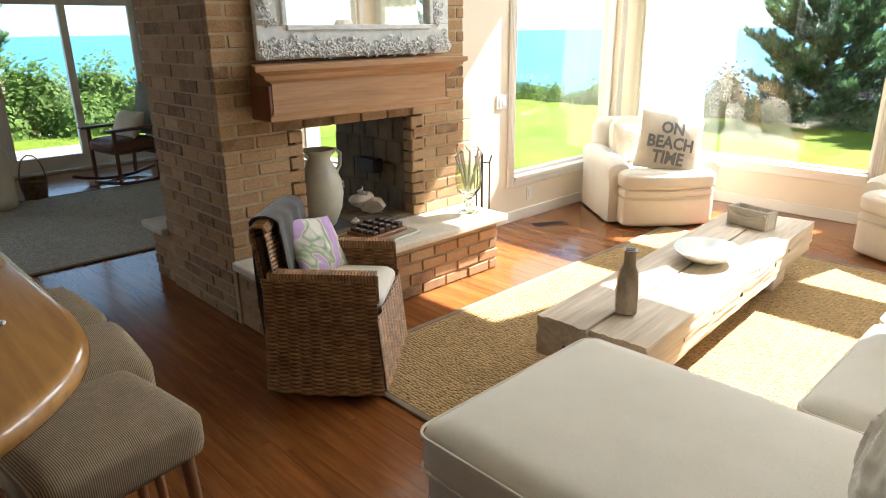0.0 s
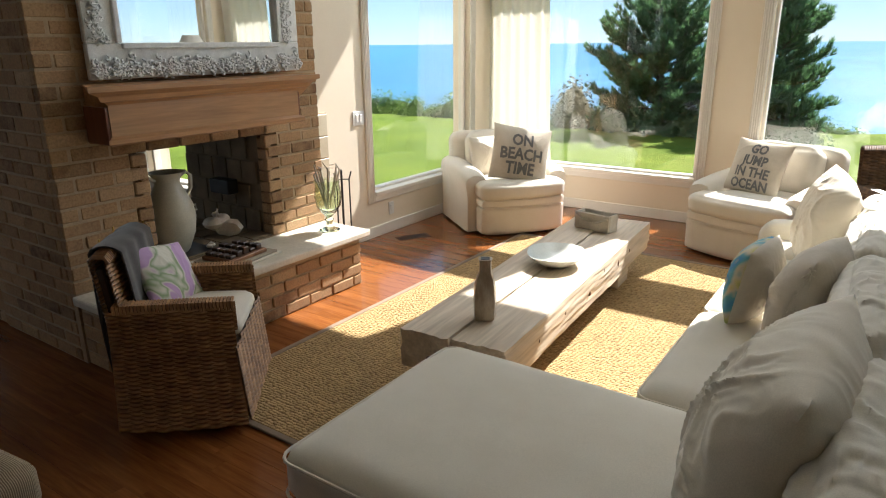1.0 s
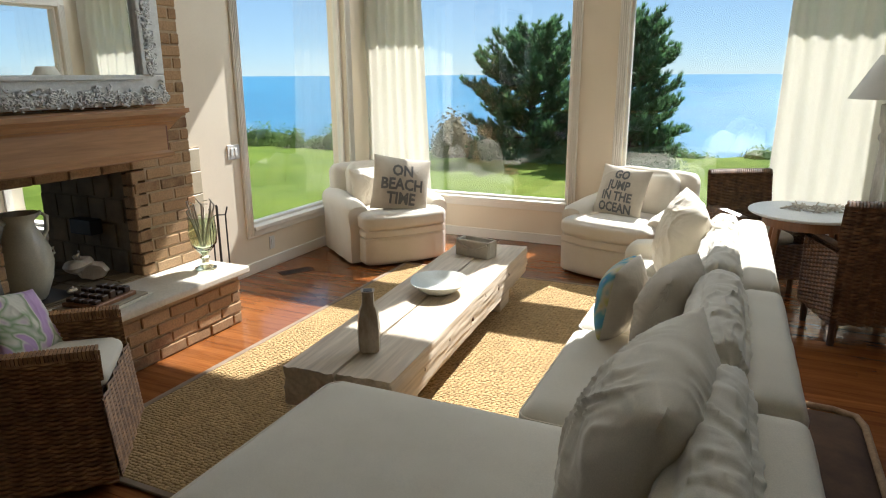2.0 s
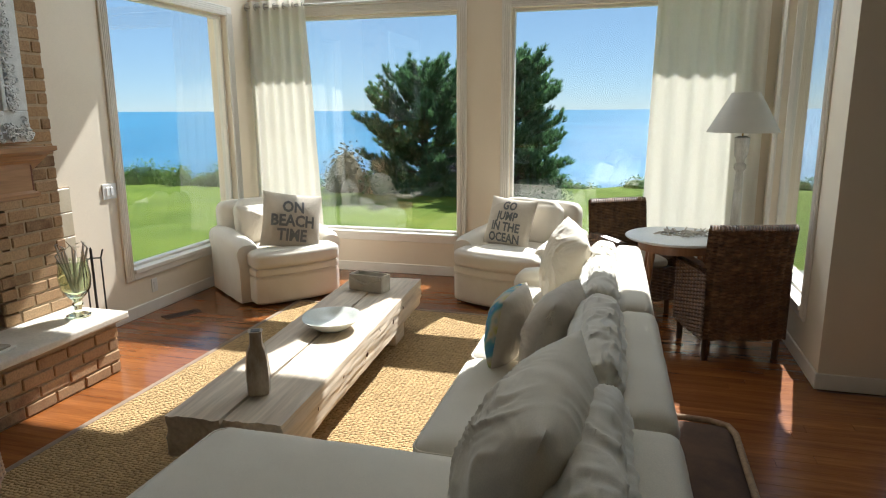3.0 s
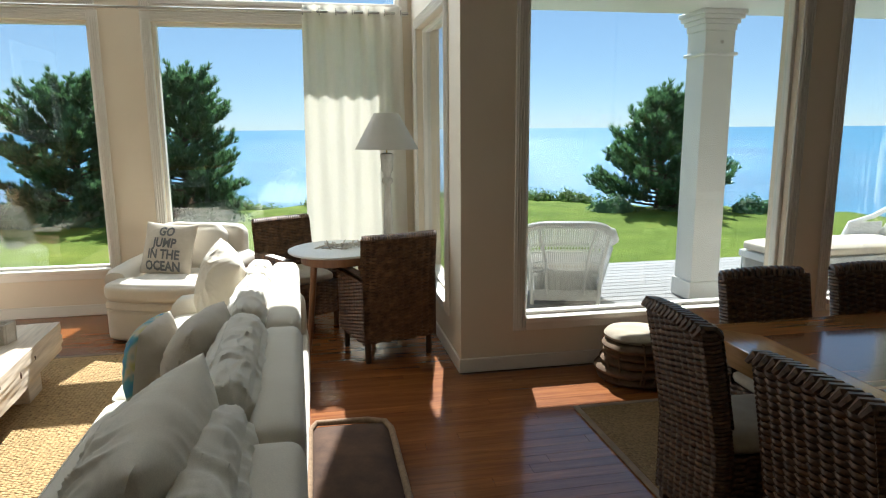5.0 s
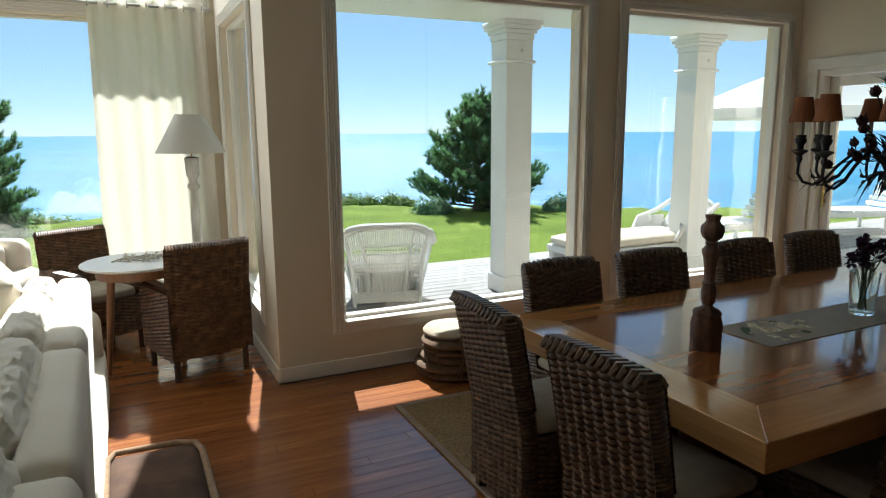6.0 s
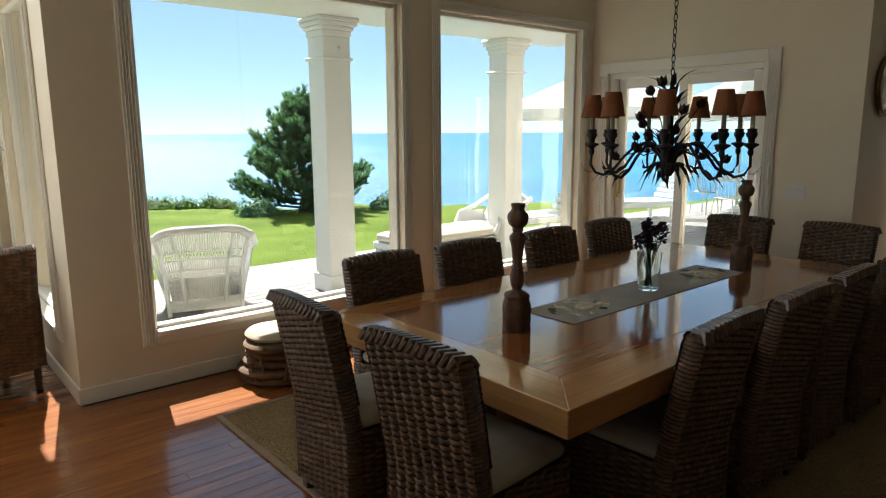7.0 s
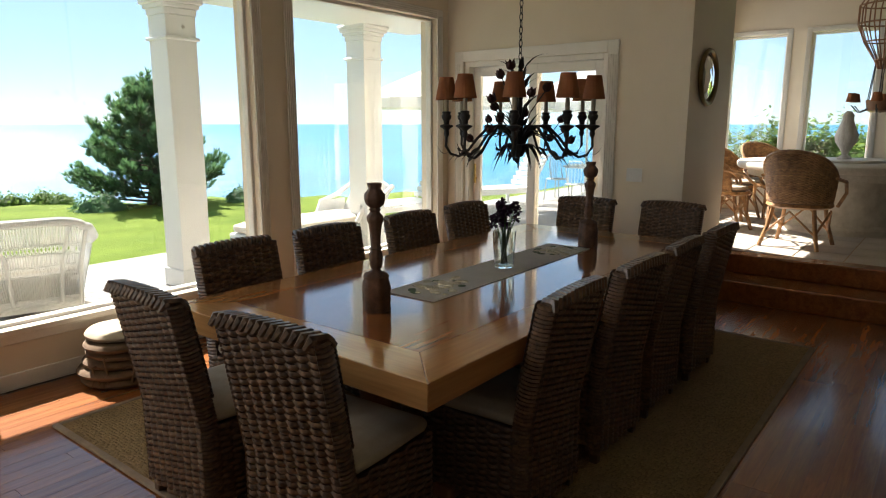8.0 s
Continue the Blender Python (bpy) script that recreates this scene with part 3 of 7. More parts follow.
wall("wall_kitchen_north", 'x', 2.9, 3.05, 8.0, 11.5, 0, TOP, [(8.4, 9.7, 0.85, 2.45), (9.9, 11.2, 0.85, 2.45)])
wall("wall_kitchen_east", 'y', 11.3, 11.5, -3.2, 2.9, 0, TOP, [(2.12, 2.82, 1.0, 2.68), (1.1, 1.84, 1.0, 2.68), (-0.2, 0.7, 1.0, 2.68)])
# the south wall is out of view, darkened to lower the fill light
wall("wall_south", 'x', -3.4, -3.2, -8.4, 11.5, 0, TOP, material=M_TANWALL, label="unseen tan back wall, darkened to bounce less light")
# the west wall's second opening is unseen and holds the added fill lamp
wall("wall_west_room", 'y', -8.4, -8.2, -3.2, 3.85, 0, TOP, [(1.78, 3.6, 0.0, 2.1), (-2.3, 0.3, 0.6, 2.2)])
wall("wall_north_room", 'x', 3.62, 3.85, -8.2, XL - 0.2, 0, TOP, [(-4.7, -3.7, 0.45, 0.98)])
for x0, x1, y1 in ((-8.4, XL - 0.2, 3.85), (XL - 0.2, XR + 0.2, YB + 0.2), (XR + 0.2, XD + 0.2, YD + 0.2), (XD + 0.2, 8.15, 2.1), (8.15, 11.5, 3.05)):
    tagged(part("ceiling", box(x0, x1, -3.4, y1, TOP, TOP + 0.2), M_CEIL), "plain white ceiling", "ceiling", kind="structure")

window("window_1", 'y', XL, -1, 4.52, 6.08, 0.4, 2.55, "tall fixed window with white reeded casing over the lawn")
window("window_2", 'x', YB, 1, -2.68, -0.565, 0.42, 2.565, "large fixed picture window with white reeded casing")
window("window_3", 'x', YB, 1, -0.06, 1.95, 0.42, 2.565, "large fixed picture window with white reeded casing")
window("window_4", 'y', XR, 1, 4.86, 6.2, 0.38, 2.5, "side window with white casing beside the floor lamp")
window("window_5", 'x', YD, 1, 2.65, 4.61, 0.36, 2.55, "large picture window behind the dining table")
window("window_6", 'x', YD, 1, 5.0, 6.81, 0.36, 2.55, "large picture window behind the dining table")
window("window_7", 'x', YB, 1, -2.45, -0.58, 2.74, 4.36, "high transom window above the picture window")
window("window_8", 'x', YB, 1, -0.06, 2.08, 2.74, 4.58, "high transom window above the picture window")
window("window_9", 'y', 11.3, 1, 2.12, 2.82, 1.0, 2.68, "narrow breakfast-room window with white casing", 0.06)
window("window_10", 'y', 11.3, 1, 1.1, 1.84, 1.0, 2.68, "narrow breakfast-room window with white casing", 0.06)
window("window_11", 'y', 11.3, 1, -0.2, 0.7, 1.0, 2.68, "narrow breakfast-room window with white casing", 0.06)
window("window_12", 'x', 2.9, 1, 8.4, 9.7, 0.85, 2.45, "breakfast-room window that lets the sun in", 0.06)
window("window_13", 'x', 2.9, 1, 9.9, 11.2, 0.85, 2.45, "breakfast-room window that lets the sun in", 0.06)
window("window_14", 'x', 3.62, 1, -4.7, -3.7, 0.45, 0.98, "low sitting-room window with white casing", 0.06)

# unseen ledge added outside, between the windows and the transoms, to cast a shade band
tagged(part("ledge", box(XL - 0.2, XR + 0.2, YB + 0.2, YB + 0.58, 2.66, 2.72, 0.01, 1), M_WHITE), "white ledge added unseen over the windows to shade them", "trim", kind="structure")


def skirting(name, runs, p, sign, a0, a1):
    q = sorted((p, p + sign * 0.016))
    bm = box(a0, a1, q[0], q[1], 0, 0.1, 0.004, 1) if runs == 'x' else box(q[0], q[1], a0, a1, 0, 0.1, 0.004, 1)
    tagged(part(name, bm, M_TRIM), "white painted skirting board", "baseboard", kind="structure")


skirting("baseboard", 'y', XL, 1, 3.64, YB)
skirting("baseboard", 'x', YB, -1, XL + 0.02, XR - 0.02)
skirting("baseboard", 'y', XR, -1, YD + 0.001, YB - 0.02)
skirting("baseboard", 'x', YD, -1, XR - 0.016, XD - 0.02)
skirting("baseboard", 'y', XD, -1, 1.95, 2.58)
skirting("baseboard", 'x', 1.95, -1, XD, 7.45)


def sliding_door(name, x, sign, y0, y1, top, label):
    h = holder(name, pose(0, 0, 0), label, "door", kind="structure")

    def b(n, a, c, lo, hi, d0, d1, mt, r=0.004, lb="", par=None):
        q = sorted((x + sign * d0, x + sign * d1))
        return part(n, box(q[0], q[1], a, c, lo, hi, r, 1), mt, par or h, lb)
    b("door_frame", y0, y0 + 0.05, 0, top, 0.02, 0.17, M_TRIM)
    b("door_frame", y1 - 0.05, y1, 0, top, 0.02, 0.17, M_TRIM)
    b("door_frame", y0 + 0.05, y1 - 0.05, top - 0.05, top, 0.02, 0.17, M_TRIM)
    b("threshold", y0 + 0.05, y1 - 0.05, 0, 0.025, 0.0, 0.19, M_STEEL)
    mid = (y0 + y1) / 2
    for k, (a, c, d) in enumerate(((y0 + 0.05, mid + 0.04, 0.05), (mid - 0.04, y1 - 0.05, 0.11))):
        e = b("door_leaf", a, a + 0.085, 0.03, top - 0.055, d, d + 0.045, M_TRIM)
        b("stile", c - 0.085, c, 0.03, top - 0.055, d, d + 0.045, M_TRIM, par=e)
        b("rail", a + 0.085, c - 0.085, 0.03, 0.2, d, d + 0.045, M_TRIM, par=e)
        b("rail", a + 0.085, c - 0.085, top - 0.14, top - 0.055, d, d + 0.045, M_TRIM, par=e)
        g = b("pane", a + 0.085, c - 0.085, 0.2, top - 0.14, d + 0.018, d + 0.026, M_GLASS, 0, "clear door glass", par=e)
        g.visible_shadow = False
        hb = box(*sorted((x + sign * (d - 0.035), x + sign * (d - 0.02))), (c if k else a) - 0.05 + (0 if k else 0.09), (c if k else a) - 0.03 + (0 if k else 0.09), 0.93, 1.13, 0.005)
        box(*sorted((x + sign * (d - 0.03), x + sign * d)), (c if k else a) - 0.048 + (0 if k else 0.09), (c if k else a) - 0.032 + (0 if k else 0.09), 0.97, 0.99, bm=hb)
        part("door_handle", hb, M_BRASS, e, "polished brass handle")
    for s0, s1 in ((y0 - 0.1, y0), (y1, y1 + 0.1)):
        b("casing", s0, s1, 0, top + 0.1, -0.018, 0, M_TRIM)
        for k in range(4):
            c = s0 + (k + 0.8) * 0.1 / 4.6
            b("reed", c, c + 0.009, 0.12, top - 0.02, -0.026, -0.017, M_TRIM, 0.003)
    b("head_casing", y0, y1, top, top + 0.1, -0.018, 0, M_TRIM)
    return h


sliding_door("door_1", XD, 1, 2.66, 4.2, 2.14, "white sliding glass door with brass handles to the terrace")
sliding_door("door_2", -8.2, -1, 1.78, 3.6, 2.1, "white sliding glass door with brass lock to the garden")

# platform of the breakfast room, two wooden steps
tagged(part("step_1", box(7.45, 7.9, -3.2, 1.95, 0, 0.18, 0.012), M_FLOOR_J), "polished hardwood step", "step", kind="structure")
tagged(part("step_2", box(7.85, 8.05, -3.2, 1.95, 0.18, 0.35, 0.012), M_FLOOR_J), "polished hardwood step", "step", kind="structure")
tile_floor = tagged(part("floor_tiles", box(8.05, 11.3, -3.2, 2.9, 0, 0.345), M_MORTAR), "raised floor of large pale tiles", "floor", kind="structure")

# floors under the planks
bm = bmesh.new()
for a in ((-8.2, XL, -3.2, 3.62), (XL, XR, -3.2, YB), (XR, XD, -3.2, YD), (XD, 8.05, -3.2, 1.95)):
    box(*a, -0.1, -0.004, bm=bm)
floor = tagged(part("floor", bm, M_SUB), "polished reddish hardwood strip floor", "floor", kind="structure")

# ground, sea
bm = bmesh.new()


def ground_z(x, y):
    edge = 16.8 if x < -2 else (16.8 + 0.4 * (x + 2) if x < 5 else 19.6 - 0.75 * (x - 5))
    fall = max(0.0, y - max(edge, 9.0))
    west = max(0.0, -x - 16.5)
    return -0.22 - 0.012 * max(0.0, y - 8) + 0.05 * noise.noise(Vector((x * 0.15, y * 0.15, 0))) - min(14.0, fall * 1.3) - min(14.0, west * 0.9)


gv = {}
gx = [-400, -120, -60] + [-40 + i for i in range(81)] + [60, 120, 400]
gy = [-300, -60, -20] + [i for i in range(-8, 34)] + [40, 46]
for x in gx:
    for y in gy:
        gv[x, y] = bm.verts.new((x, y, ground_z(x, y)))
for a, b in zip(gx, gx[1:]):
    for c, d in zip(gy, gy[1:]):
        bm.faces.new((gv[a, c], gv[b, c], gv[b, d], gv[a, d]))
tagged(part("ground", bm, M_GRASS, smooth=True), "mown green lawn on a bluff above the sea", "lawn", kind="structure")
bm = bmesh.new()
bmesh.ops.create_grid(bm, x_segments=4, y_segments=4, size=4900)
tagged(part("water", bm, M_SEA, m=pose(0, 0, -11)), "calm blue sea reaching the horizon", "sea", kind="structure")

# terrace deck
deck = tagged(part("deck", box(2.42, 17, YD + 0.2, 7.72, -0.2, -0.06), M_SUB), "weathered grey plank deck", "deck", kind="structure")
side_deck = tagged(part("side_deck", box(XD + 0.22, 17, 3.06, YD + 0.2, -0.2, -0.06), M_SUB), "weathered grey plank deck", "deck", kind="structure")
west_deck = tagged(part("west_deck", box(-5.4, XL - 0.22, 3.86, 6.2, -0.2, -0.06), M_SUB), "weathered grey plank deck", "deck", kind="structure")
room_deck = tagged(part("room_deck", box(-10.6, -8.42, -3, 4.4, -0.2, -0.06), M_SUB), "weathered grey plank deck", "deck", kind="structure")
for dk, x0, x1, y0, y1 in ((deck, 2.42, 17, YD + 0.2, 7.72), (side_deck, XD + 0.22, 17, 3.06, YD + 0.2), (west_deck, -5.4, XL - 0.22, 3.86, 6.2), (room_deck, -10.6, -8.42, -3, 4.4)):
    me = mesh_of(box(x0, x1, 0, 0.135, -0.06, -0.02, 0.004, 1), "plank", M_DECK)
    y = y0
    while y < y1 - 0.1:
        p = new("plank", me)
        p.location, p.parent = (0, y, 0), dk
        y += 0.142

# porch roof and columns
tagged(part("porch_roof", box(2.42, 8.4, YD + 0.2, 6.14, 2.68, 2.85), M_WHITE), "white painted porch ceiling", "porch roof", kind="structure")


def column(m):
    h = holder("porch_column", m, "square white painted porch column with moulded capital", "column", "porch columns")
    w = 0.15
    part("shaft", box(-w, w, -w, w, -0.02, 2.5, 0.006, 1), M_WHITE, h)
    part("base", box(-w - 0.02, w + 0.02, -w - 0.02, w + 0.02, -0.02, 0.16, 0.008, 1), M_WHITE, h)
    part("collar", box(-w - 0.025, w + 0.025, -w - 0.025, w + 0.025, 2.28, 2.31, 0.008, 1), M_WHITE, h)
    bm = bmesh.new()
    for k, (e, z) in enumerate(((0.01, 2.5), (0.03, 2.56), (0.055, 2.6), (0.07, 2.64))):
        box(-w - e, w + e, -w - e, w + e, z, (2.56, 2.6, 2.64, 2.68)[k], 0.006, 1, bm=bm)
    part("capital", bm, M_WHITE, h)
    for dz in (0.12, 2.4):
        part("bolt_cover", lathe([(0.018, 0), (0.016, 0.008), (0, 0.009)], 10), M_STEEL, h, m=pose(0.02, -w, dz, 90, 0, 0))
    return h


c1 = column(pose(4.95, 6.03, 0))
copy_thing(c1, pose(7.44, 6.03, 0))

# fireplace
FX, FB, FY0, FY1 = -2.48, -3.42, 1.76, 3.62
OY0, OY1, OZ0, OZ1 = 2.27, 3.12, 0.4, 1.07
fireplace = holder("fireplace", pose(0, 0, 0), "see-through brick fireplace with a wooden mantel and raised hearth", "fireplace", kind="structure")
bm = bmesh.new()
e = 0.006
for args in ((FB + e, FX - e, FY0 + e, OY0 - 0.1, 0, TOP), (FB + e, FX - e, OY1 + 0.1, FY1 - e, 0, TOP), (FB + e, FX - e, OY0 - 0.1, OY1 + 0.1, OZ1 + 0.1, TOP), (FB + e, FX - e, OY0 - 0.1, OY1 + 0.1, 0, OZ0 - 0.005)):
    box(*args, bm=bm)
part("mortar_core", bm, M_MORTAR, fireplace, "grey mortar behind the bricks")
for y0, y1 in ((OY0 - 0.099, OY0 - 0.004), (OY1 + 0.004, OY1 + 0.099)):
    part("firebox_cheek", box(FB + 0.05, FX - 0.09, y0, y1, OZ0, OZ1 + 0.1), M_FIREBRICK, fireplace, "sooty firebrick lining")
for k, z in enumerate(np.linspace(OZ0, OZ1, 5)[:-1]):
    for j in range(5):
        x0 = FB + 0.06 + j * 0.155 + (0.07 if k % 2 else 0)
        if x0 + 0.147 < FX - 0.09:
            part("firebrick", box(x0, x0 + 0.147, OY1 - 0.012, OY1 + 0.003, z + 0.006, z + 0.16, 0.003, 1), M_FIREBRICK, fireplace)
            part("firebrick", box(x0, x0 + 0.147, OY0 - 0.003, OY0 + 0.012, z + 0.006, z + 0.16, 0.003, 1), M_FIREBRICK, fireplace)
part("firebox_lintel", box(FB + 0.05, FX - 0.09, OY0, OY1, OZ1 + 0.02, OZ1 + 0.098), M_FIREBRICK, fireplace)
part("firebox_floor", box(FB + 0.05, FX - 0.01, OY0, OY1, OZ0 - 0.004, OZ0 + 0.004), M_FIREBRICK, fireplace, "dark brick firebox floor")
for j in range(5):
    for k in range(5):
        part("firebrick", box(FX - 0.17 - j * 0.16, FX - 0.02 - j * 0.16, OY0 + 0.01 + k * 0.168, OY0 + 0.17 + k * 0.168, OZ0 + 0.004, OZ0 + 0.012, 0.003, 1), M_FIREBRICK, fireplace)
part("damper_box", box(-2.99, -2.79, OY1 - 0.1, OY1 - 0.013, 0.66, 0.76, 0.008), M_IRON, fireplace, "black iron gas control box")
# hearth benches, front and back
hearth_core = bmesh.new()
box(FX - 0.01, -2.09, 1.78, 3.55, 0, 0.345, bm=hearth_core)
box(-3.72, FB + 0.01, 1.78, 3.6, 0, 0.345, bm=hearth_core)
part("hearth_core", hearth_core, M_MORTAR, fireplace)
part("hearth_slab", box(FX - 0.004, -2.03, 1.74, 3.61, 0.345, 0.395, 0.012), M_STONE, fireplace, "pale cut-stone hearth slab")
part("hearth_slab", box(-3.78, FB - 0.004, 1.72, 3.61, 0.345, 0.395, 0.012), M_STONE, fireplace, "pale cut-stone hearth slab")

# mantel
mantel = holder("mantel_shelf", pose(0, 0, 0), "moulded warm-stained wooden mantel on the brick chimney breast", "mantel")
prof = [(0, 1.17), (0.21, 1.17), (0.225, 1.18), (0.225, 1.2), (0.205, 1.215), (0.205, 1.37), (0.22, 1.385), (0.235, 1.39), (0.245, 1.415), (0.27, 1.43), (0.285, 1.44), (0.285, 1.465), (0, 1.465)]
bm = bmesh.new()
ends = []
for y in (1.98, 3.24):
    ring = []
    for d, z in prof:
        out = max(0.0, d - 0.205)
        ring.append(bm.verts.new((FX + d, y + (-out if y < 2 else out) * 1.6, z)))
    ends.append(ring)
n = len(prof)
for i in range(n):
    bm.faces.new((ends[0][i], ends[0][(i + 1) % n], ends[1][(i + 1) % n], ends[1][i]))
bm.faces.new(ends[0])
bm.faces.new(ends[1][::-1])
part("mantel_box", bm, M_MANTEL, mantel)
# end faces in a darker, redder tone than the mantel box
for y in (1.962, 3.2405):
    part("bracket_face", box(FX, FX + 0.2, y, y + 0.0175, 1.175, 1.36, 0.003, 1), M_MANTEL_END, mantel, "darker wood end face")


# rugs
def rug(name, x0, x1, y0, y1, mt, label, edge=M_JUTE_EDGE, w=0.035, m=None):
    h = holder(name, m or pose(0, 0, 0), label, "rug")
    part("field", box(x0 + w, x1 - w, y0 + w, y1 - w, 0.0, 0.011, 0.003, 1), mt, h)
    for a in ((x0, x0 + w, y0, y1), (x1 - w, x1, y0, y1), (x0 + w, x1 - w, y0, y0 + w), (x0 + w, x1 - w, y1 - w, y1)):
        part("binding", box(*a, 0.0, 0.014, 0.004, 1), edge, h, "brown cloth binding")
    return h


rug("rug", -1.72, 0.35, 1.84, 5.3, M_JUTE, "chunky natural jute rug with a bound edge")
rug("rug", 2.73, 6.5, 0.8, 3.7, M_SISAL, "brown sisal rug with a bound edge under the dining table")
rug("rug", -6.85, -4.3, -1.2, 4.0 - 0.45, M_RUGGREY, "pale grey woven rug in the sitting room")


def bend(p, q, n=8, sag=(0, 0, 0)):
    p, q, s = Vector(p), Vector(q), Vector(sag)
    return [p.lerp(q, i / n) + s * 4 * (i / n) * (1 - i / n) for i in range(n + 1)]


# sectional sofa with a chaise
sofa = holder("sectional_sofa", pose(0, 0, 0), "white slipcovered sectional sofa with a long chaise", "sofa")
part("chaise_base", soft_box(1.6, 0.92, 0.3, 0.04, 0.0, 12, 0.004, 1), M_SLIP, sofa, smooth=True, m=pose(0.36, 1.81, 0.0))
part("chaise_cushion", soft_box(1.5, 0.94, 0.19, 0.06, 0.025, 18, 0.006, 2), M_SLIP, sofa, smooth=True, m=pose(0.3, 1.8, 0.285))
part("sofa_base", soft_box(0.84, 2.46, 0.3, 0.04, 0.0, 14, 0.004, 3), M_SLIP, sofa, smooth=True, m=pose(0.77, 3.52, 0.0))
for y0, y1 in ((2.28, 3.22), (3.22, 4.2), (4.2, 4.62)):
    part("seat_cushion", soft_box(0.74, y1 - y0 - 0.008, 0.19, 0.055, 0.022, 16, 0.006, y0), M_SLIP, sofa, smooth=True, m=pose(0.7, (y0 + y1) / 2, 0.285))
for y0, y1, bx in ((1.12, 1.96, 1.115), (1.96, 3.06, 1.09), (3.06, 4.5, 1.05)):
    part("back_frame", soft_box(0.17, y1 - y0 - 0.006, 0.82, 0.05, 0.006, 16, 0.006, y0 * 3), M_SLIP, sofa, smooth=True, m=pose(bx, (y0 + y1) / 2, 0.0, 0, 2.5, 1.6))
part("arm", soft_box(0.84, 0.2, 0.58, 0.085, 0.015, 14, 0.006, 9), M_SLIP, sofa, smooth=True, m=pose(0.75, 4.62, 0.0))
for y, s, h in ((1.62, 0.94, 0.45), (2.58, 0.96, 0.44), (3.5, 0.86, 0.42), (4.15, 0.5, 0.4)):
    part("back_cushion", soft_box(0.2, s - 0.02, h, 0.09, 0.03, 60, 0.0115, y * 5, 9.0), M_RUFFLE, sofa, smooth=True, m=pose(0.985 - 0.026 * y, y, 0.44, 0, 8, 1.6))


def edge_cord(x0, x1, y0, y1, z, r):
    """A cord that runs round a cushion's edge with round corners."""
    pts = []
    for cx, cy, a0 in ((x1 - r, y1 - r, 0), (x0 + r, y1 - r, 90), (x0 + r, y0 + r, 180), (x1 - r, y0 + r, 270)):
        pts += [(cx + r * math.cos(radians(a0 + k * 22.5)), cy + r * math.sin(radians(a0 + k * 22.5)), z) for k in range(5)]
    return tube(pts + pts[:1], 0.0055, 6)


for z, d in ((0.443, 0.004), (0.318, 0.004)):
    part("piping", edge_cord(-0.45 - d, 1.05 + d, 1.33 - d, 2.27 + d, z, 0.06), M_SLIP, sofa, smooth=True)
for y0, y1 in ((2.28, 3.22), (3.22, 4.2)):
    part("piping", edge_cord(0.33, 1.07, y0 + 0.004, y1 - 0.004, 0.447, 0.055), M_SLIP, sofa, smooth=True)

# loose cushions
def throw_pillow(w, h, t, m, mt, label, wrinkle=0.01, seed=0.0, words=None, fringe=False, ears=0.06):
    ob = tagged(part("throw_pillow", pillow(w, h, t, 84, wrinkle, seed, ears), mt, smooth=True, m=m), label, "pillow")
    if words:
        lines, size, pitch, top, sq = words
        part("printed_lettering", lettering(lines, size, pitch, w, h, t, top, sq), M_INK, ob, "grey printed capital letters")
    if fringe:
        rg = random.Random(int(seed * 10))
        for sd in (-1, 1):
            bm = bmesh.new()
            for i in range(150):
                z = h * (0.04 + 0.92 * i / 150)
                x = sd * w / 2 * (1 - 0.06 * (1 - (2 * z / h - 1) ** 2))
                p = Vector((x, 0, z))
                tube([p, p + Vector((sd * rg.uniform(0.015, 0.04), rg.uniform(-0.02, 0.02), rg.uniform(-0.03, 0.01)))], 0.0018, 3, bm)
            part("fringe", bm, mt, ob, "frayed thread fringe")
    return ob


throw_pillow(0.72, 0.57, 0.34, pose(0.72, 1.84, 0.46, -20, 0, -92), M_CRUMPLE, "large crumpled white linen pillow on the sofa", 0.018, 3.1, ears=0.02)
throw_pillow(0.46, 0.43, 0.24, pose(0.7, 3.02, 0.475, -16, 0, -98), M_LINEN, "natural linen pillow with a frayed fringe", 0.012, 5.2, fringe=True, ears=-0.07)
M_MAP = print_fabric("beach_map_print", [(0.34, (0.2, 0.32, 0.1)), (0.42, (0.55, 0.5, 0.2)), (0.47, (0.55, 0.5, 0.38)), (0.52, (0.12, 0.36, 0.42)), (0.6, (0.06, 0.26, 0.5)), (0.68, (0.62, 0.5, 0.1))], 5.0)
throw_pillow(0.36, 0.35, 0.2, pose(0.5, 3.2, 0.475, -10, 0, -98), [M_MAP, M_LINEN], "blue and green map-print pillow", 0.008, 7.7, ears=-0.07)
throw_pillow(0.46, 0.5, 0.24, pose(0.62, 4.22, 0.475, -14, 12, -70), M_CRUMPLE, "plump wrinkled white pillow against the sofa arm", 0.013, 9.4, ears=-0.06)


# cream armchairs
def bowed(bm, half, deep):
    """Pushes the front of a block outwards in a shallow curve."""
    for v in bm.verts:
        if v.co.y < 0:
            v.co.y -= deep * max(0.0, 1 - (v.co.x / half) ** 2)
    return bm


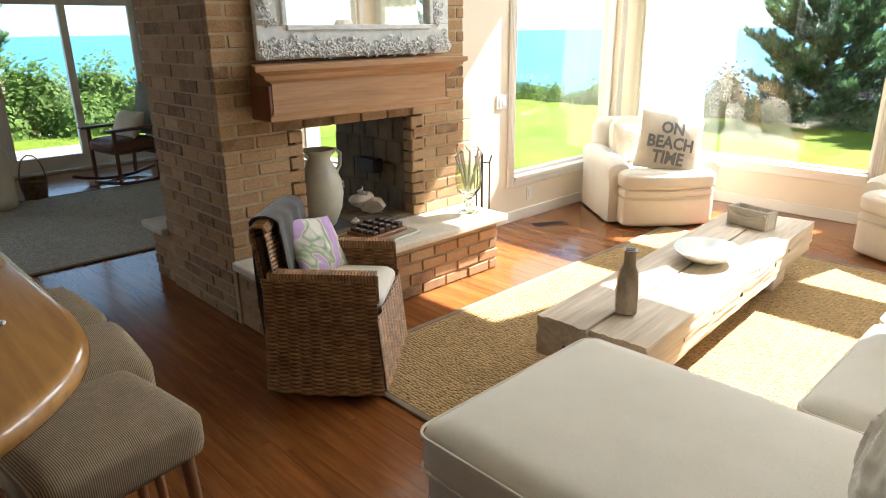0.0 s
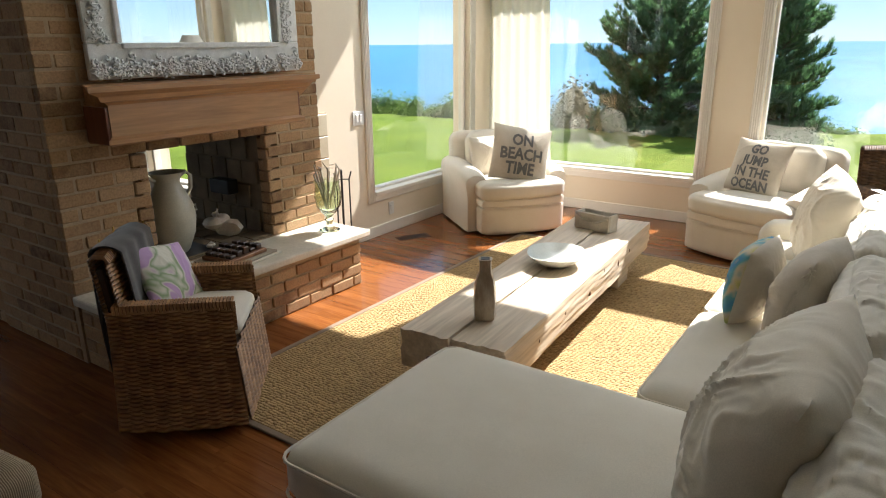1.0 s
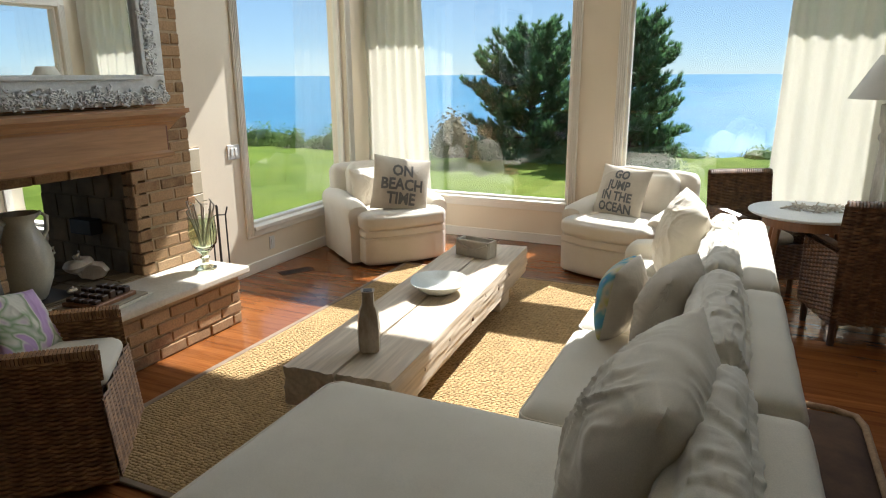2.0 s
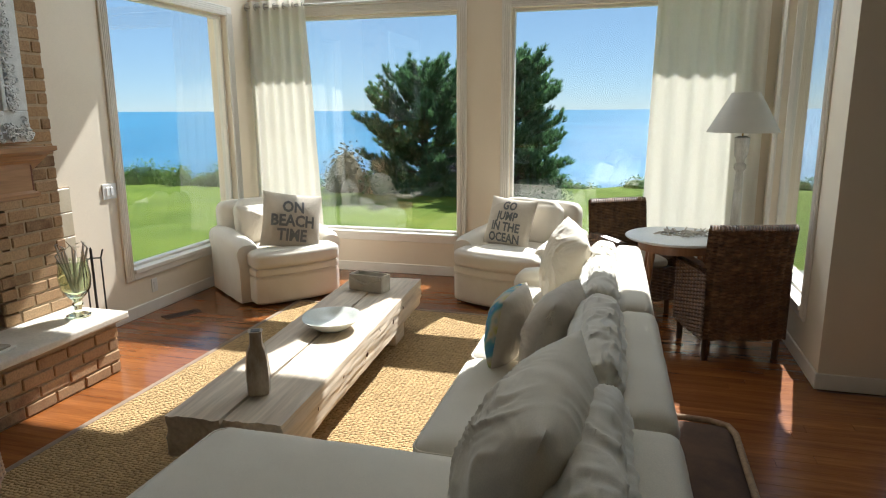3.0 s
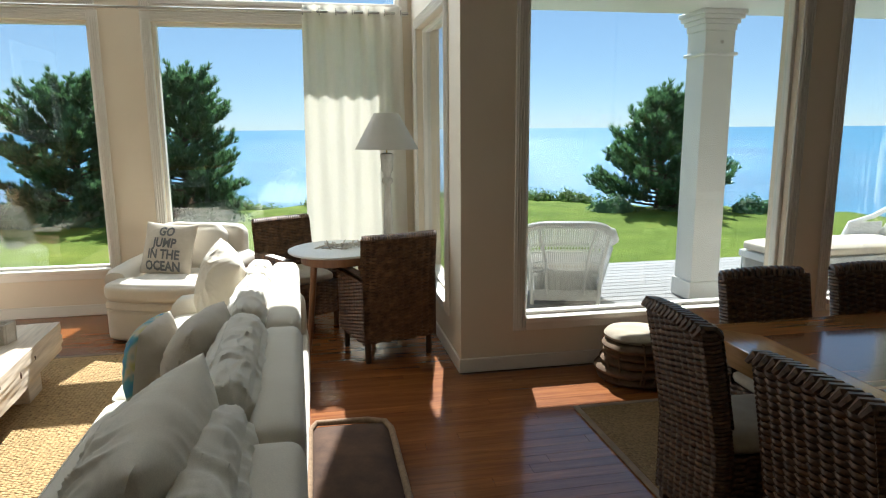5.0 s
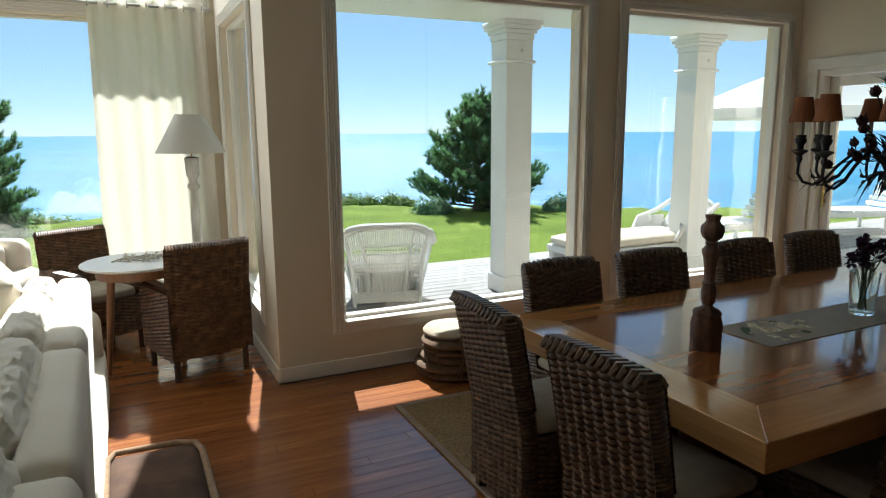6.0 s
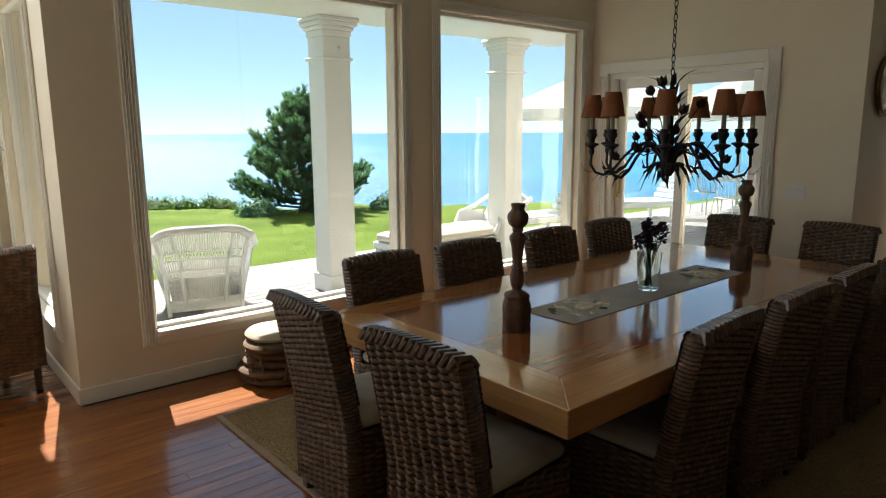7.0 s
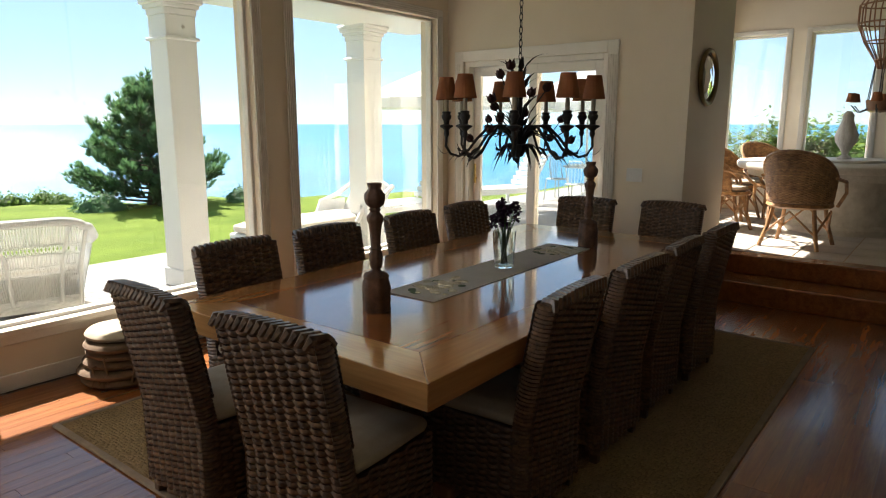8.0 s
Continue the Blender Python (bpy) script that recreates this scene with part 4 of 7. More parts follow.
def armchair(m, label, seed):
    h = holder("armchair", m, label, "armchair", "cream armchairs")
    part("base", soft_box(0.68, 0.7, 0.3, 0.04, 0.0, 12, 0.003, seed), M_CREAM, h, smooth=True, m=pose(0, -0.01, 0.02))
    part("front_panel", bowed(soft_box(0.79, 0.16, 0.245, 0.028, 0.004, 16, 0.003, seed + 1), 0.42, 0.06), M_CREAM, h, smooth=True, m=pose(0, -0.37, 0.02))
    part("front_band", bowed(soft_box(0.79, 0.16, 0.07, 0.02, 0.003, 14, 0.003, seed + 5), 0.42, 0.06), M_CREAM, h, smooth=True, m=pose(0, -0.372, 0.262))
    part("seat_cushion", soft_box(0.57, 0.6, 0.16, 0.05, 0.02, 16, 0.005, seed + 2), M_CREAM, h, smooth=True, m=pose(0, -0.08, 0.31))
    part("seat_front", bowed(soft_box(0.8, 0.24, 0.15, 0.05, 0.012, 18, 0.005, seed + 6), 0.42, 0.06), M_CREAM, h, smooth=True, m=pose(0, -0.345, 0.325))
    for z in (0.262, 0.328):
        part("piping", tube([(x, -0.452 - 0.06 * max(0.0, 1 - (x / 0.42) ** 2), z) for x in np.linspace(-0.38, 0.38, 17)], 0.005, 5), M_CREAM, h, smooth=True)
    for sd in (-1, 1):
        bm = bmesh.new()
        prof = [(-0.1, 0.02), (-0.102, 0.2), (-0.104, 0.4), (-0.116, 0.47), (-0.118, 0.53), (-0.098, 0.575), (-0.05, 0.598), (0.01, 0.6), (0.06, 0.582), (0.086, 0.54), (0.088, 0.48), (0.076, 0.42), (0.075, 0.02)]
        rows = []
        for k, y in enumerate(np.linspace(-0.3, 0.42, 16)):
            f = 1 - 0.1 * max(0.0, (-y + 0.2) / 0.5) ** 1.5 - (0.03 if k == 0 else 0.0)
            q = 0.012 if k == 0 else 0.0
            rows.append([bm.verts.new((sd * (0.38 - px * (1 - q * 6)), y, 0.02 + (pz - 0.02) * (f if pz > 0.3 else 1) + 0.003 * noise.noise(Vector((px * 9, y * 8, pz * 9 + seed))))) for px, pz in prof])
        for a, b in zip(rows, rows[1:]):
            for i in range(len(prof) - 1):
                bm.faces.new((a[i], a[i + 1], b[i + 1], b[i]))
        bm.faces.new(rows[0])
        bm.faces.new(rows[-1][::-1])
        part("arm", bm, M_CREAM, h, smooth=True)
    part("backrest", soft_box(0.8, 0.2, 0.76, 0.07, 0.015, 16, 0.006, seed + 3), M_CREAM, h, smooth=True, m=pose(0, 0.36, 0.06, -6, 0, 0))
    part("back_cushion", soft_box(0.58, 0.2, 0.4, 0.08, 0.025, 16, 0.008, seed + 4), M_CREAM, h, smooth=True, m=pose(0, 0.2, 0.44, -10, 0, 0))
    for x in (-0.28, 0.28):
        for y in (-0.3, 0.33):
            part("foot", box(x - 0.02, x + 0.02, y - 0.02, y + 0.02, 0, 0.025), M_DARKWOOD, h)
    return h


armchair(pose(-2.07, 5.6, 0, 0, 0, 52), "cream upholstered swivel armchair with rolled arms by the window", 1.0)
armchair(pose(0.13, 5.95, 0, 0, 0, -18), "cream upholstered armchair with rolled arms behind the sofa", 20.0)
throw_pillow(0.53, 0.5, 0.17, pose(-1.8, 5.34, 0.465, -20, 9, 36), M_LINEN, "linen pillow printed ON BEACH TIME on the armchair", 0.003, 2.2, (["ON", "BEACH", "TIME"], 0.14, 0.125, 0.31, 0.86))
throw_pillow(0.42, 0.36, 0.15, pose(-2.16, 5.5, 0.47, -12, 0, 66), M_CREAM, "cream pillow tucked behind the printed one", 0.01, 4.2)
throw_pillow(0.46, 0.44, 0.15, pose(0.02, 5.86, 0.47, -20, 3, -20), M_LINEN, "linen pillow printed GO JUMP IN THE OCEAN", 0.0025, 6.2, (["GO", "JUMP", "IN THE", "OCEAN"], 0.105, 0.095, 0.32, 0.84))


# timber coffee table
table = holder("coffee_table", pose(-0.635, 3.66, 0, 0, 0, 4.0), "long low coffee table of weathered split timber beams", "coffee table")
for x0, x1, y0, y1, sd in ((-0.275, -0.02, -1.23, 1.24, 3.0), (-0.008, 0.265, -1.22, 1.23, 8.0)):
    bm = bmesh.new()
    bmesh.ops.create_cube(bm, size=2.0)
    bmesh.ops.subdivide_edges(bm, edges=bm.edges[:], cuts=26, use_grid_fill=True)
    for v in bm.verts:
        u = v.co.copy()
        x = (x0 + x1) / 2 + u.x * (x1 - x0) / 2 * (1 if abs(u.z) < 0.9 else 0.985)
        y = (y0 + y1) / 2 + u.y * (y1 - y0) / 2
        z = 0.285 + u.z * 0.095
        k = noise.noise(Vector((x * 9 + sd, y * 2.5, z * 14))) + 0.9 * noise.noise(Vector((x * 30 + sd, y * 9, z * 34))) + 0.6 * noise.noise(Vector((x * 60, y * 26 + sd, z * 70)))
        side = abs(u.x) > 0.98 or abs(u.z + 1) < 0.02
        v.co = Vector((x + (k * 0.007 if side else 0), y + (k * 0.006 if abs(u.y) > 0.98 else 0), z + (k * 0.003 if u.z > 0.9 else 0)))
    part("timber", bm, M_BEAM, table, smooth=True)
for y in (-0.9, 0.85):
    part("foot_block", box(-0.2, 0.2, y - 0.12, y + 0.12, 0.011, 0.2, 0.01), M_BEAM, table)

# pits in the timber: raised dark discs carry the shade of their insides
for x, y, z, r, face in ((0.1, -1.222, 0.3, 0.018, 0), (0.02, -1.222, 0.27, 0.012, 0), (-0.12, -1.232, 0.26, 0.014, 0), (0.262, -0.5, 0.3, 0.016, 1), (0.264, -0.1, 0.27, 0.012, 1), (0.262, 0.15, 0.33, 0.015, 1), (0.263, 0.45, 0.29, 0.02, 1), (0.263, 0.7, 0.31, 0.014, 1), (0.262, -0.85, 0.28, 0.012, 1)):
    bm = lathe([(r * 1.3, -0.012), (r, 0.004), (r * 0.5, 0.007), (0, 0.007)], 9)
    for v in bm.verts:
        v.co.x *= 1 + 0.5 * noise.noise(v.co * 60 + Vector((y, z, 0)))
        v.co.y *= 0.6
    part("knot_hole", bm, M_CARVED, table, "dark disc for the shade in a pit of the timber", m=pose(x, y, z, 90, 0, 0) if face == 0 else pose(x, y, z, 0, 90, 0))

# things on the coffee table
b = holder("stoneware_bottle", pose(-0.55, 2.72, 0.385, 0, 0, 30), "tall square stoneware bottle with a stained glaze", "bottle")
bm = bmesh.new()
rings = []
for w, z in ((0.045, 0), (0.052, 0.01), (0.055, 0.1), (0.05, 0.17), (0.042, 0.21), (0.03, 0.235), (0.028, 0.29), (0.034, 0.3), (0.024, 0.3), (0.022, 0.2)):
    rings.append([bm.verts.new((w * sx * (1 if abs(sx) + abs(sy) < 2 else 0.86), w * sy * (1 if abs(sx) + abs(sy) < 2 else 0.86), z)) for sx, sy in ((-1, -1), (0, -1), (1, -1), (1, 0), (1, 1), (0, 1), (-1, 1), (-1, 0))])
for r0, r1 in zip(rings, rings[1:]):
    for i in range(8):
        bm.faces.new((r0[i], r0[(i + 1) % 8], r1[(i + 1) % 8], r1[i]))
bm.faces.new(rings[0][::-1])
bm.faces.new(rings[-1])
part("body", bm, M_BOTTLE, b, smooth=True)
# black blocks close the neck, in place of the shade inside it
part("mouth", box(-0.02, 0.02, -0.02, 0.02, 0.27, 0.2985), M_IRON, b, "black plug for the shade inside the neck")
part("mouth", box(-0.02, 0.02, -0.02, 0.02, 0.296, 0.302), M_IRON, b, "black lid for the shade in the mouth")
bm = lathe([(0.06, 0), (0.11, 0.006), (0.17, 0.04), (0.205, 0.068), (0.21, 0.074), (0.2, 0.071), (0.16, 0.05), (0.1, 0.022), (0, 0.018)], 40)
for v in bm.verts:
    v.co.x *= 0.82
    v.co.z += 0.006 * math.sin(math.atan2(v.co.y, v.co.x) * 3) * (v.co.z / 0.09)
tagged(part("shallow_bowl", bm, plain("pale_celadon_glaze", (0.6, 0.62, 0.54), (0.74, 0.75, 0.68), 0.25, scale=6, bump=0.03), smooth=True, m=pose(-0.62, 3.66, 0.383, 0, 0, 20)), "large shallow glazed oval bowl on the coffee table", "bowl")
g = holder("clay_planter", pose(-0.72, 4.52, 0.383, 0, 0, -12), "small rectangular weathered clay planter", "planter")
bm = bmesh.new()
for a in ((-0.14, 0.14, -0.06, -0.045), (-0.14, 0.14, 0.045, 0.06), (-0.14, -0.125, -0.045, 0.045), (0.125, 0.14, -0.045, 0.045)):
    box(*a, 0.0, 0.12, 0.004, 1, bm=bm)
box(-0.125, 0.125, -0.045, 0.045, 0, 0.03, bm=bm)
for v in bm.verts:
    v.co += Vector((1, 1, 0.6)) * noise.noise(v.co * 22) * 0.008
part("trough", bm, M_PALECLAY, g, smooth=False)
part("garland", tube([(-0.13, -0.063, 0.1), (-0.06, -0.07, 0.07), (0, -0.068, 0.055), (0.06, -0.07, 0.07), (0.13, -0.063, 0.1)], 0.009), M_PALECLAY, g, smooth=True)


# woven dining chair: faces +y, the back's foot line at y = 0
def side_chair_master():
    h = holder("dining_chair", pose(0, 0, 0), "grey-brown woven rattan dining chair with a linen seat pad", "chair", "chairs round the dining table")
    w, ht = 0.46, 0.93

    def back(u, v):
        x = u - w / 2
        k = max(0.0, v - 0.35)
        return Vector((-x, -0.16 * k - 0.05 * k * k + 0.12 * x * x * 1.0, 0.07 + v)), Vector((0, -0.97, -0.2))

    def front(u, v):
        x = u - w / 2
        k = v + 0.12
        return Vector((x, 0.065 - 0.16 * k - 0.05 * k * k + 0.12 * x * x, 0.07 + 0.35 + v + 0.12)), Vector((0, 0.97, 0.2))
    part("back_weave", weave(back, w, ht - 0.07, 0.0125, 0.05, 0.005, lift=0.0095), M_DARKWICKER, h, smooth=True)
    part("front_weave", weave(front, w, ht - 0.55, 0.0125, 0.05, 0.005, lift=0.0085), M_DARKWICKER, h, smooth=True)
    core = bmesh.new()
    rows = []
    for v in np.linspace(0, ht - 0.075, 10):
        k = max(0.0, v - 0.35)
        y = -0.16 * k - 0.05 * k * k
        rows.append([core.verts.new(c) for c in ((-w / 2 + 0.012, y + 0.016, 0.07 + v), (0, y + 0.01, 0.07 + v), (w / 2 - 0.012, y + 0.016, 0.07 + v), (w / 2 - 0.012, y + 0.055, 0.07 + v), (-w / 2 + 0.012, y + 0.055, 0.07 + v))])
    for a, c in zip(rows, rows[1:]):
        for i in range(5):
            core.faces.new((a[i], a[(i + 1) % 5], c[(i + 1) % 5], c[i]))
    core.faces.new(rows[0])
    core.faces.new(rows[-1][::-1])
    part("back_core", core, M_DARKWOOD, h)
    bm = bmesh.new()
    for sd in (-1, 1):
        pts = [(sd * w / 2, 0.03 - 0.16 * max(0, v - 0.35) - 0.05 * max(0, v - 0.35) ** 2, 0.07 + v) for v in np.linspace(0, ht - 0.075, 54)]
        for a, c in zip(pts, pts[1:]):
            tube([Vector(a) + Vector((-sd * 0.01, -0.032, 0)), Vector(a) + Vector((sd * 0.003, -0.012, 0)), Vector(a) + Vector((sd * 0.003, 0.014, 0.003)), Vector(a) + Vector((-sd * 0.01, 0.034, 0.003))], 0.0092, 5, bm)
    n = 15
    for i in range(n):
        x = -w / 2 + w * (i + 0.5) / n
        k = ht - 0.07 - 0.35
        y = -0.16 * k - 0.05 * k * k + 0.12 * x * x
        z = ht - 0.012 * (2 * x / w) ** 2 + 0.005
        tube([(x - 0.022, y - 0.014, z - 0.024), (x - 0.008, y - 0.002, z + 0.006), (x + 0.01, y + 0.042, z + 0.004), (x + 0.022, y + 0.066, z - 0.024)], 0.0145, 6, bm, taper=(0.7, 1.1, 1.1, 0.7))
    part("braided_edge", bm, M_DARKWICKER, h, smooth=True)
    sk = bmesh.new()
    weave(flat((w / 2, 0.48, 0.1), (-1, 0, 0), (0, 0, 1)), w, 0.32, 0.0125, 0.05, 0.005, sk, 0.008)
    weave(flat((w / 2, 0.02, 0.1), (0, 1, 0), (0, 0, 1)), 0.46, 0.32, 0.0125, 0.05, 0.005, sk, 0.008)
    weave(flat((-w / 2, 0.48, 0.1), (0, -1, 0), (0, 0, 1)), 0.46, 0.32, 0.0125, 0.05, 0.005, sk, 0.008)
    part("skirt_weave", sk, M_DARKWICKER, h, smooth=True)
    part("seat_box", box(-w / 2 + 0.012, w / 2 - 0.012, 0.05, 0.468, 0.1, 0.42), M_DARKWOOD, h)
    part("seat_pad", soft_box(w - 0.02, 0.44, 0.06, 0.03, 0.012, 12, 0.003, 3), M_SEATPAD, h, "linen seat pad", smooth=True, m=pose(0, 0.265, 0.418))
    for x in (-0.2, 0.2):
        for y in (0.03, 0.45):
            part("leg", box(x - 0.02, x + 0.02, y - 0.02, y + 0.02, 0.0, 0.1, 0.004, 1), M_DARKWOOD, h, m=pose(0, 0, 0.012))
    return h


dc = side_chair_master()
dc.matrix_basis = pose(2.72, 2.48, 0.0, 0, 0, -92)
for m in ((2.74, 1.78, 0, 0, 0, -86), (3.45, 3.0, 0, 0, 0, 180), (4.08, 3.0, 0, 0, 0, 178), (4.83, 3.0, 0, 0, 0, 181), (5.5, 3.02, 0, 0, 0, 180),
          (3.66, 1.3, 0, 0, 0, 2), (4.3, 1.29, 0, 0, 0, -1), (4.9, 1.3, 0, 0, 0, 1), (5.55, 1.29, 0, 0, 0, 0), (6.35, 2.52, 0, 0, 0, 92), (6.45, 1.86, 0, 0, 0, 86)):
    copy_thing(dc, pose(*m))

# dining table
dt = holder("dining_table", pose(4.45, 2.09, 0), "long polished pine dining table with a mitred border", "table")
L2, W2 = 1.51, 0.73
part("tabletop", box(-L2 + 0.2, L2 - 0.2, -W2 + 0.2, W2 - 0.2, 0.665, 0.76, 0.001, 1), M_TABLE, dt)
M_TABLE_CROSS = wood("polished_pine_cross", (0.42, 0.2, 0.07), (0.62, 0.34, 0.13), 0.12, 'Y', 4, 0.0, 0.03, coat=0.6)
for sg in (-1, 1):
    for ax in (0, 1):
        bm = bmesh.new()
        c = [(-L2, W2), (L2, W2), (L2 - 0.2, W2 - 0.2), (-L2 + 0.2, W2 - 0.2)] if ax == 0 else [(L2, -W2), (L2, W2), (L2 - 0.2, W2 - 0.2), (L2 - 0.2, -W2 + 0.2)]
        lo = [bm.verts.new((x * sg, y * sg, 0.662)) for x, y in c]
        hi = [bm.verts.new((x * sg, y * sg, 0.7605)) for x, y in c]
        bm.faces.new(lo)
        bm.faces.new(hi)
        for i in range(4):
            bm.faces.new((lo[i], lo[(i + 1) % 4], hi[(i + 1) % 4], hi[i]))
        bmesh.ops.bevel(bm, geom=bm.edges[:], offset=0.003, segments=1, affect='EDGES')
        part("border_board", bm, M_TABLE_EDGE if ax == 0 else M_TABLE_CROSS, dt, "lighter pine border")
for x in (-0.95, 0.95):
    part("pedestal", lathe([(0.16, 0.06), (0.12, 0.12), (0.09, 0.3), (0.11, 0.45), (0.17, 0.6), (0.2, 0.664)], 20), M_MIDWOOD, dt, smooth=True, m=pose(x, 0, 0))
    part("pedestal_foot", box(x - 0.08, x + 0.08, -0.45, 0.45, 0.012, 0.08, 0.015), M_MIDWOOD, dt)


def candlestick(m, k):
    prof = [(0.058, 0), (0.059, 0.012), (0.056, 0.03), (0.059, 0.05), (0.057, 0.07), (0.06, 0.095), (0.056, 0.12), (0.05, 0.137), (0.054, 0.15), (0.044, 0.163), (0.024, 0.17), (0.018, 0.18), (0.024, 0.19), (0.028, 0.215), (0.027, 0.245), (0.021, 0.262), (0.027, 0.268),
            (0.02, 0.276), (0.021, 0.32), (0.027, 0.37), (0.033, 0.385), (0.034, 0.402), (0.025, 0.412), (0.018, 0.422), (0.024, 0.43), (0.02, 0.438), (0.036, 0.452), (0.043, 0.475), (0.042, 0.495), (0.03, 0.508), (0.025, 0.518), (0.029, 0.532), (0.029, 0.54), (0.02, 0.54), (0.018, 0.52)]
    return tagged(part("candlestick", lathe([(r, z * k) for r, z in prof], 36, flute=0.06), M_CARVED, smooth=True, m=m), "turned and carved dark wooden candlestick on the dining table", "candlestick", "candlesticks")


candlestick(pose(3.43, 2.04, 0.761), 1.0)
candlestick(pose(5.36, 2.0, 0.761), 1.0)
run = holder("table_runner", pose(4.47, 2.08, 0.761, 0, 0, 0.5), "pale linen runner printed with cream flowers", "table runner")
bm = bmesh.new()
n = 30
vs = [[bm.verts.new((-0.8 + 1.6 * i / n, -0.15 + 0.3 * j / 4, 0.003 + 0.0009 * noise.noise(Vector((i * 0.6, j * 0.5, 2))))) for j in range(5)] for i in range(n + 1)]
for i in range(n):
    for j in range(4):
        bm.faces.new((vs[i][j], vs[i + 1][j], vs[i + 1][j + 1], vs[i][j + 1]))
bmesh.ops.solidify(bm, geom=bm.faces[:], thickness=0.002)
part("cloth", bm, M_RUNNER, run)
rgr = random.Random(5)
for cx in (-0.58, 0.6):
    bm = bmesh.new()
    bl = bmesh.new()
    for i in range(40):
        x, y, r = cx + rgr.gauss(0, 0.075), rgr.gauss(0, 0.045), rgr.uniform(0.014, 0.028)
        y = max(-0.12, min(0.12, y))
        lathe([(r, 0.0055), (r * 0.7, 0.0075 + 0.001 * (i % 5)), (0, 0.008 + 0.001 * (i % 5))], 7, bm, (x, y, 0))
    for i in range(16):
        a = rgr.uniform(0, 6.3)
        lathe([(0.022, 0.005), (0, 0.006)], 6, bl, (cx + 0.15 * math.cos(a), max(-0.12, min(0.12, 0.1 * math.sin(a))), 0))
    part("flower_print", bm, M_PEONY, run, "cream flower print")
    part("leaf_print", bl, M_LEAFPRINT, run, "dark green leaf print")
vase = holder("flower_vase", pose(4.47, 2.07, 0.766), "ribbed clear glass of dried purple flowers", "vase")
part("glass", lathe([(0.05, 0), (0.052, 0.01), (0.057, 0.1), (0.062, 0.19), (0.063, 0.2), (0.058, 0.2), (0.053, 0.1), (0.047, 0.015), (0, 0.013)], 24, flute=0.03), clear_glass("tumbler_glass"), vase, smooth=True)
st = bmesh.new()
fl = bmesh.new()
for i in range(26):
    a, r = rgr.uniform(0, 6.28), rgr.uniform(0.0, 0.085)
    top = Vector((r * math.cos(a), r * math.sin(a), 0.22 + rgr.uniform(0.0, 0.15) - r * 0.3))
    tube([(0.02 * math.cos(a + 2), 0.02 * math.sin(a + 2), 0.02), top * 0.5 + Vector((0, 0, 0.06)), top], 0.002, 4, st)
    for k in range(16):
        d = Vector((rgr.gauss(0, 1), rgr.gauss(0, 1), rgr.gauss(0.2, 1))).normalized()
        q = top + d * 0.006
        e = d.cross(Vector((0.3, 0.5, 0.8))).normalized() * 0.009
        fl.faces.new([fl.verts.new(c) for c in (q - e, q + e, q + d * 0.022 + e * 0.6, q + d * 0.022 - e * 0.6)])
part("stems", st, M_LEAFPRINT, vase)
part("blossoms", fl, M_FLOWER, vase, "dried purple blossoms")


# chandelier
M_ROSE = plain("dark_red_iron_petals", (0.03, 0.008, 0.008), (0.08, 0.02, 0.018), 0.55, 0.2, scale=30)
ch = holder("chandelier", pose(4.45, 1.98, -0.026), "black wrought-iron tulip chandelier with terracotta paper shades", "chandelier")
part("stem", lathe([(0.0, 1.39), (0.02, 1.395), (0.035, 1.42), (0.04, 1.44), (0.024, 1.47), (0.018, 1.55), (0.015, 1.75), (0.022, 1.79), (0.01, 1.83), (0.004, 1.86)], 12), M_IRON, ch, smooth=True)
bm = bmesh.new()
z = 1.85
while z < TOP + 0.015:
    pts = [(0.009 * math.cos(a), 0.0, z + 0.018 + 0.02 * math.sin(a)) for a in np.linspace(0, 6.283, 9)]
    if round((z - 1.85) / 0.032) % 2:
        pts = [(0.0, p[0], p[2]) for p in pts]
    tube(pts, 0.0028, 4, bm)
    z += 0.032
part("chain", bm, M_IRON, ch)
rgc = random.Random(11)


def strap_leaf(bm, path, w):
    """A long iron leaf along a path, creased down its middle and pointed at the end."""
    pts = [Vector(p) for p in path]
    prev = None
    for i, c in enumerate(pts):
        t = i / (len(pts) - 1)
        d = pts[min(i + 1, len(pts) - 1)] - pts[max(i - 1, 0)]
        side = d.cross(Vector((0, 0, 1))).normalized() if abs(d.normalized().z) < 0.8 else Vector((-c.y, c.x, 0)).normalized()
        hw = w * (0.45 + 0.55 * math.sin(math.pi * min(1.0, t * 1.15))) * (1 - t ** 3) + 0.0005
        row = [bm.verts.new(c - side * hw), bm.verts.new(c + Vector((c.x, c.y, 0)).normalized() * -0.3 * hw), bm.verts.new(c + side * hw)]
        if prev:
            for k in range(2):
                bm.faces.new((prev[k], prev[k + 1], row[k + 1], row[k]))
        prev = row


def tulip(bm, p, s=0.026, tilt=(0, 0)):
    """Six pointed petals round a bud."""
    p = Vector(p)
    up = Vector((tilt[0], tilt[1], 1)).normalized()
    a0 = up.orthogonal().normalized()
    b0 = up.cross(a0)
    for k in range(6):
        o = a0 * math.cos(k * math.pi / 3) + b0 * math.sin(k * math.pi / 3)
        e = up.cross(o)
        rows = [(0.1, 0.0, 0.2), (0.62, 0.45, 0.55), (0.7, 1.0, 0.6), (0.5 + 0.3 * (k % 2), 1.55, 0.3), (0.55 + 0.5 * (k % 2), 1.95, 0.03)]
        vs = [[bm.verts.new(p + o * r * s + up * z * s + e * w * s * q) for q in (-1, 0, 1)] for r, z, w in rows]
        for a, b in zip(vs, vs[1:]):
            for q in range(2):
                bm.faces.new((a[q], a[q + 1], b[q + 1], b[q]))


def polar(a, r, z):
    return (r * math.cos(a), r * math.sin(a), z)


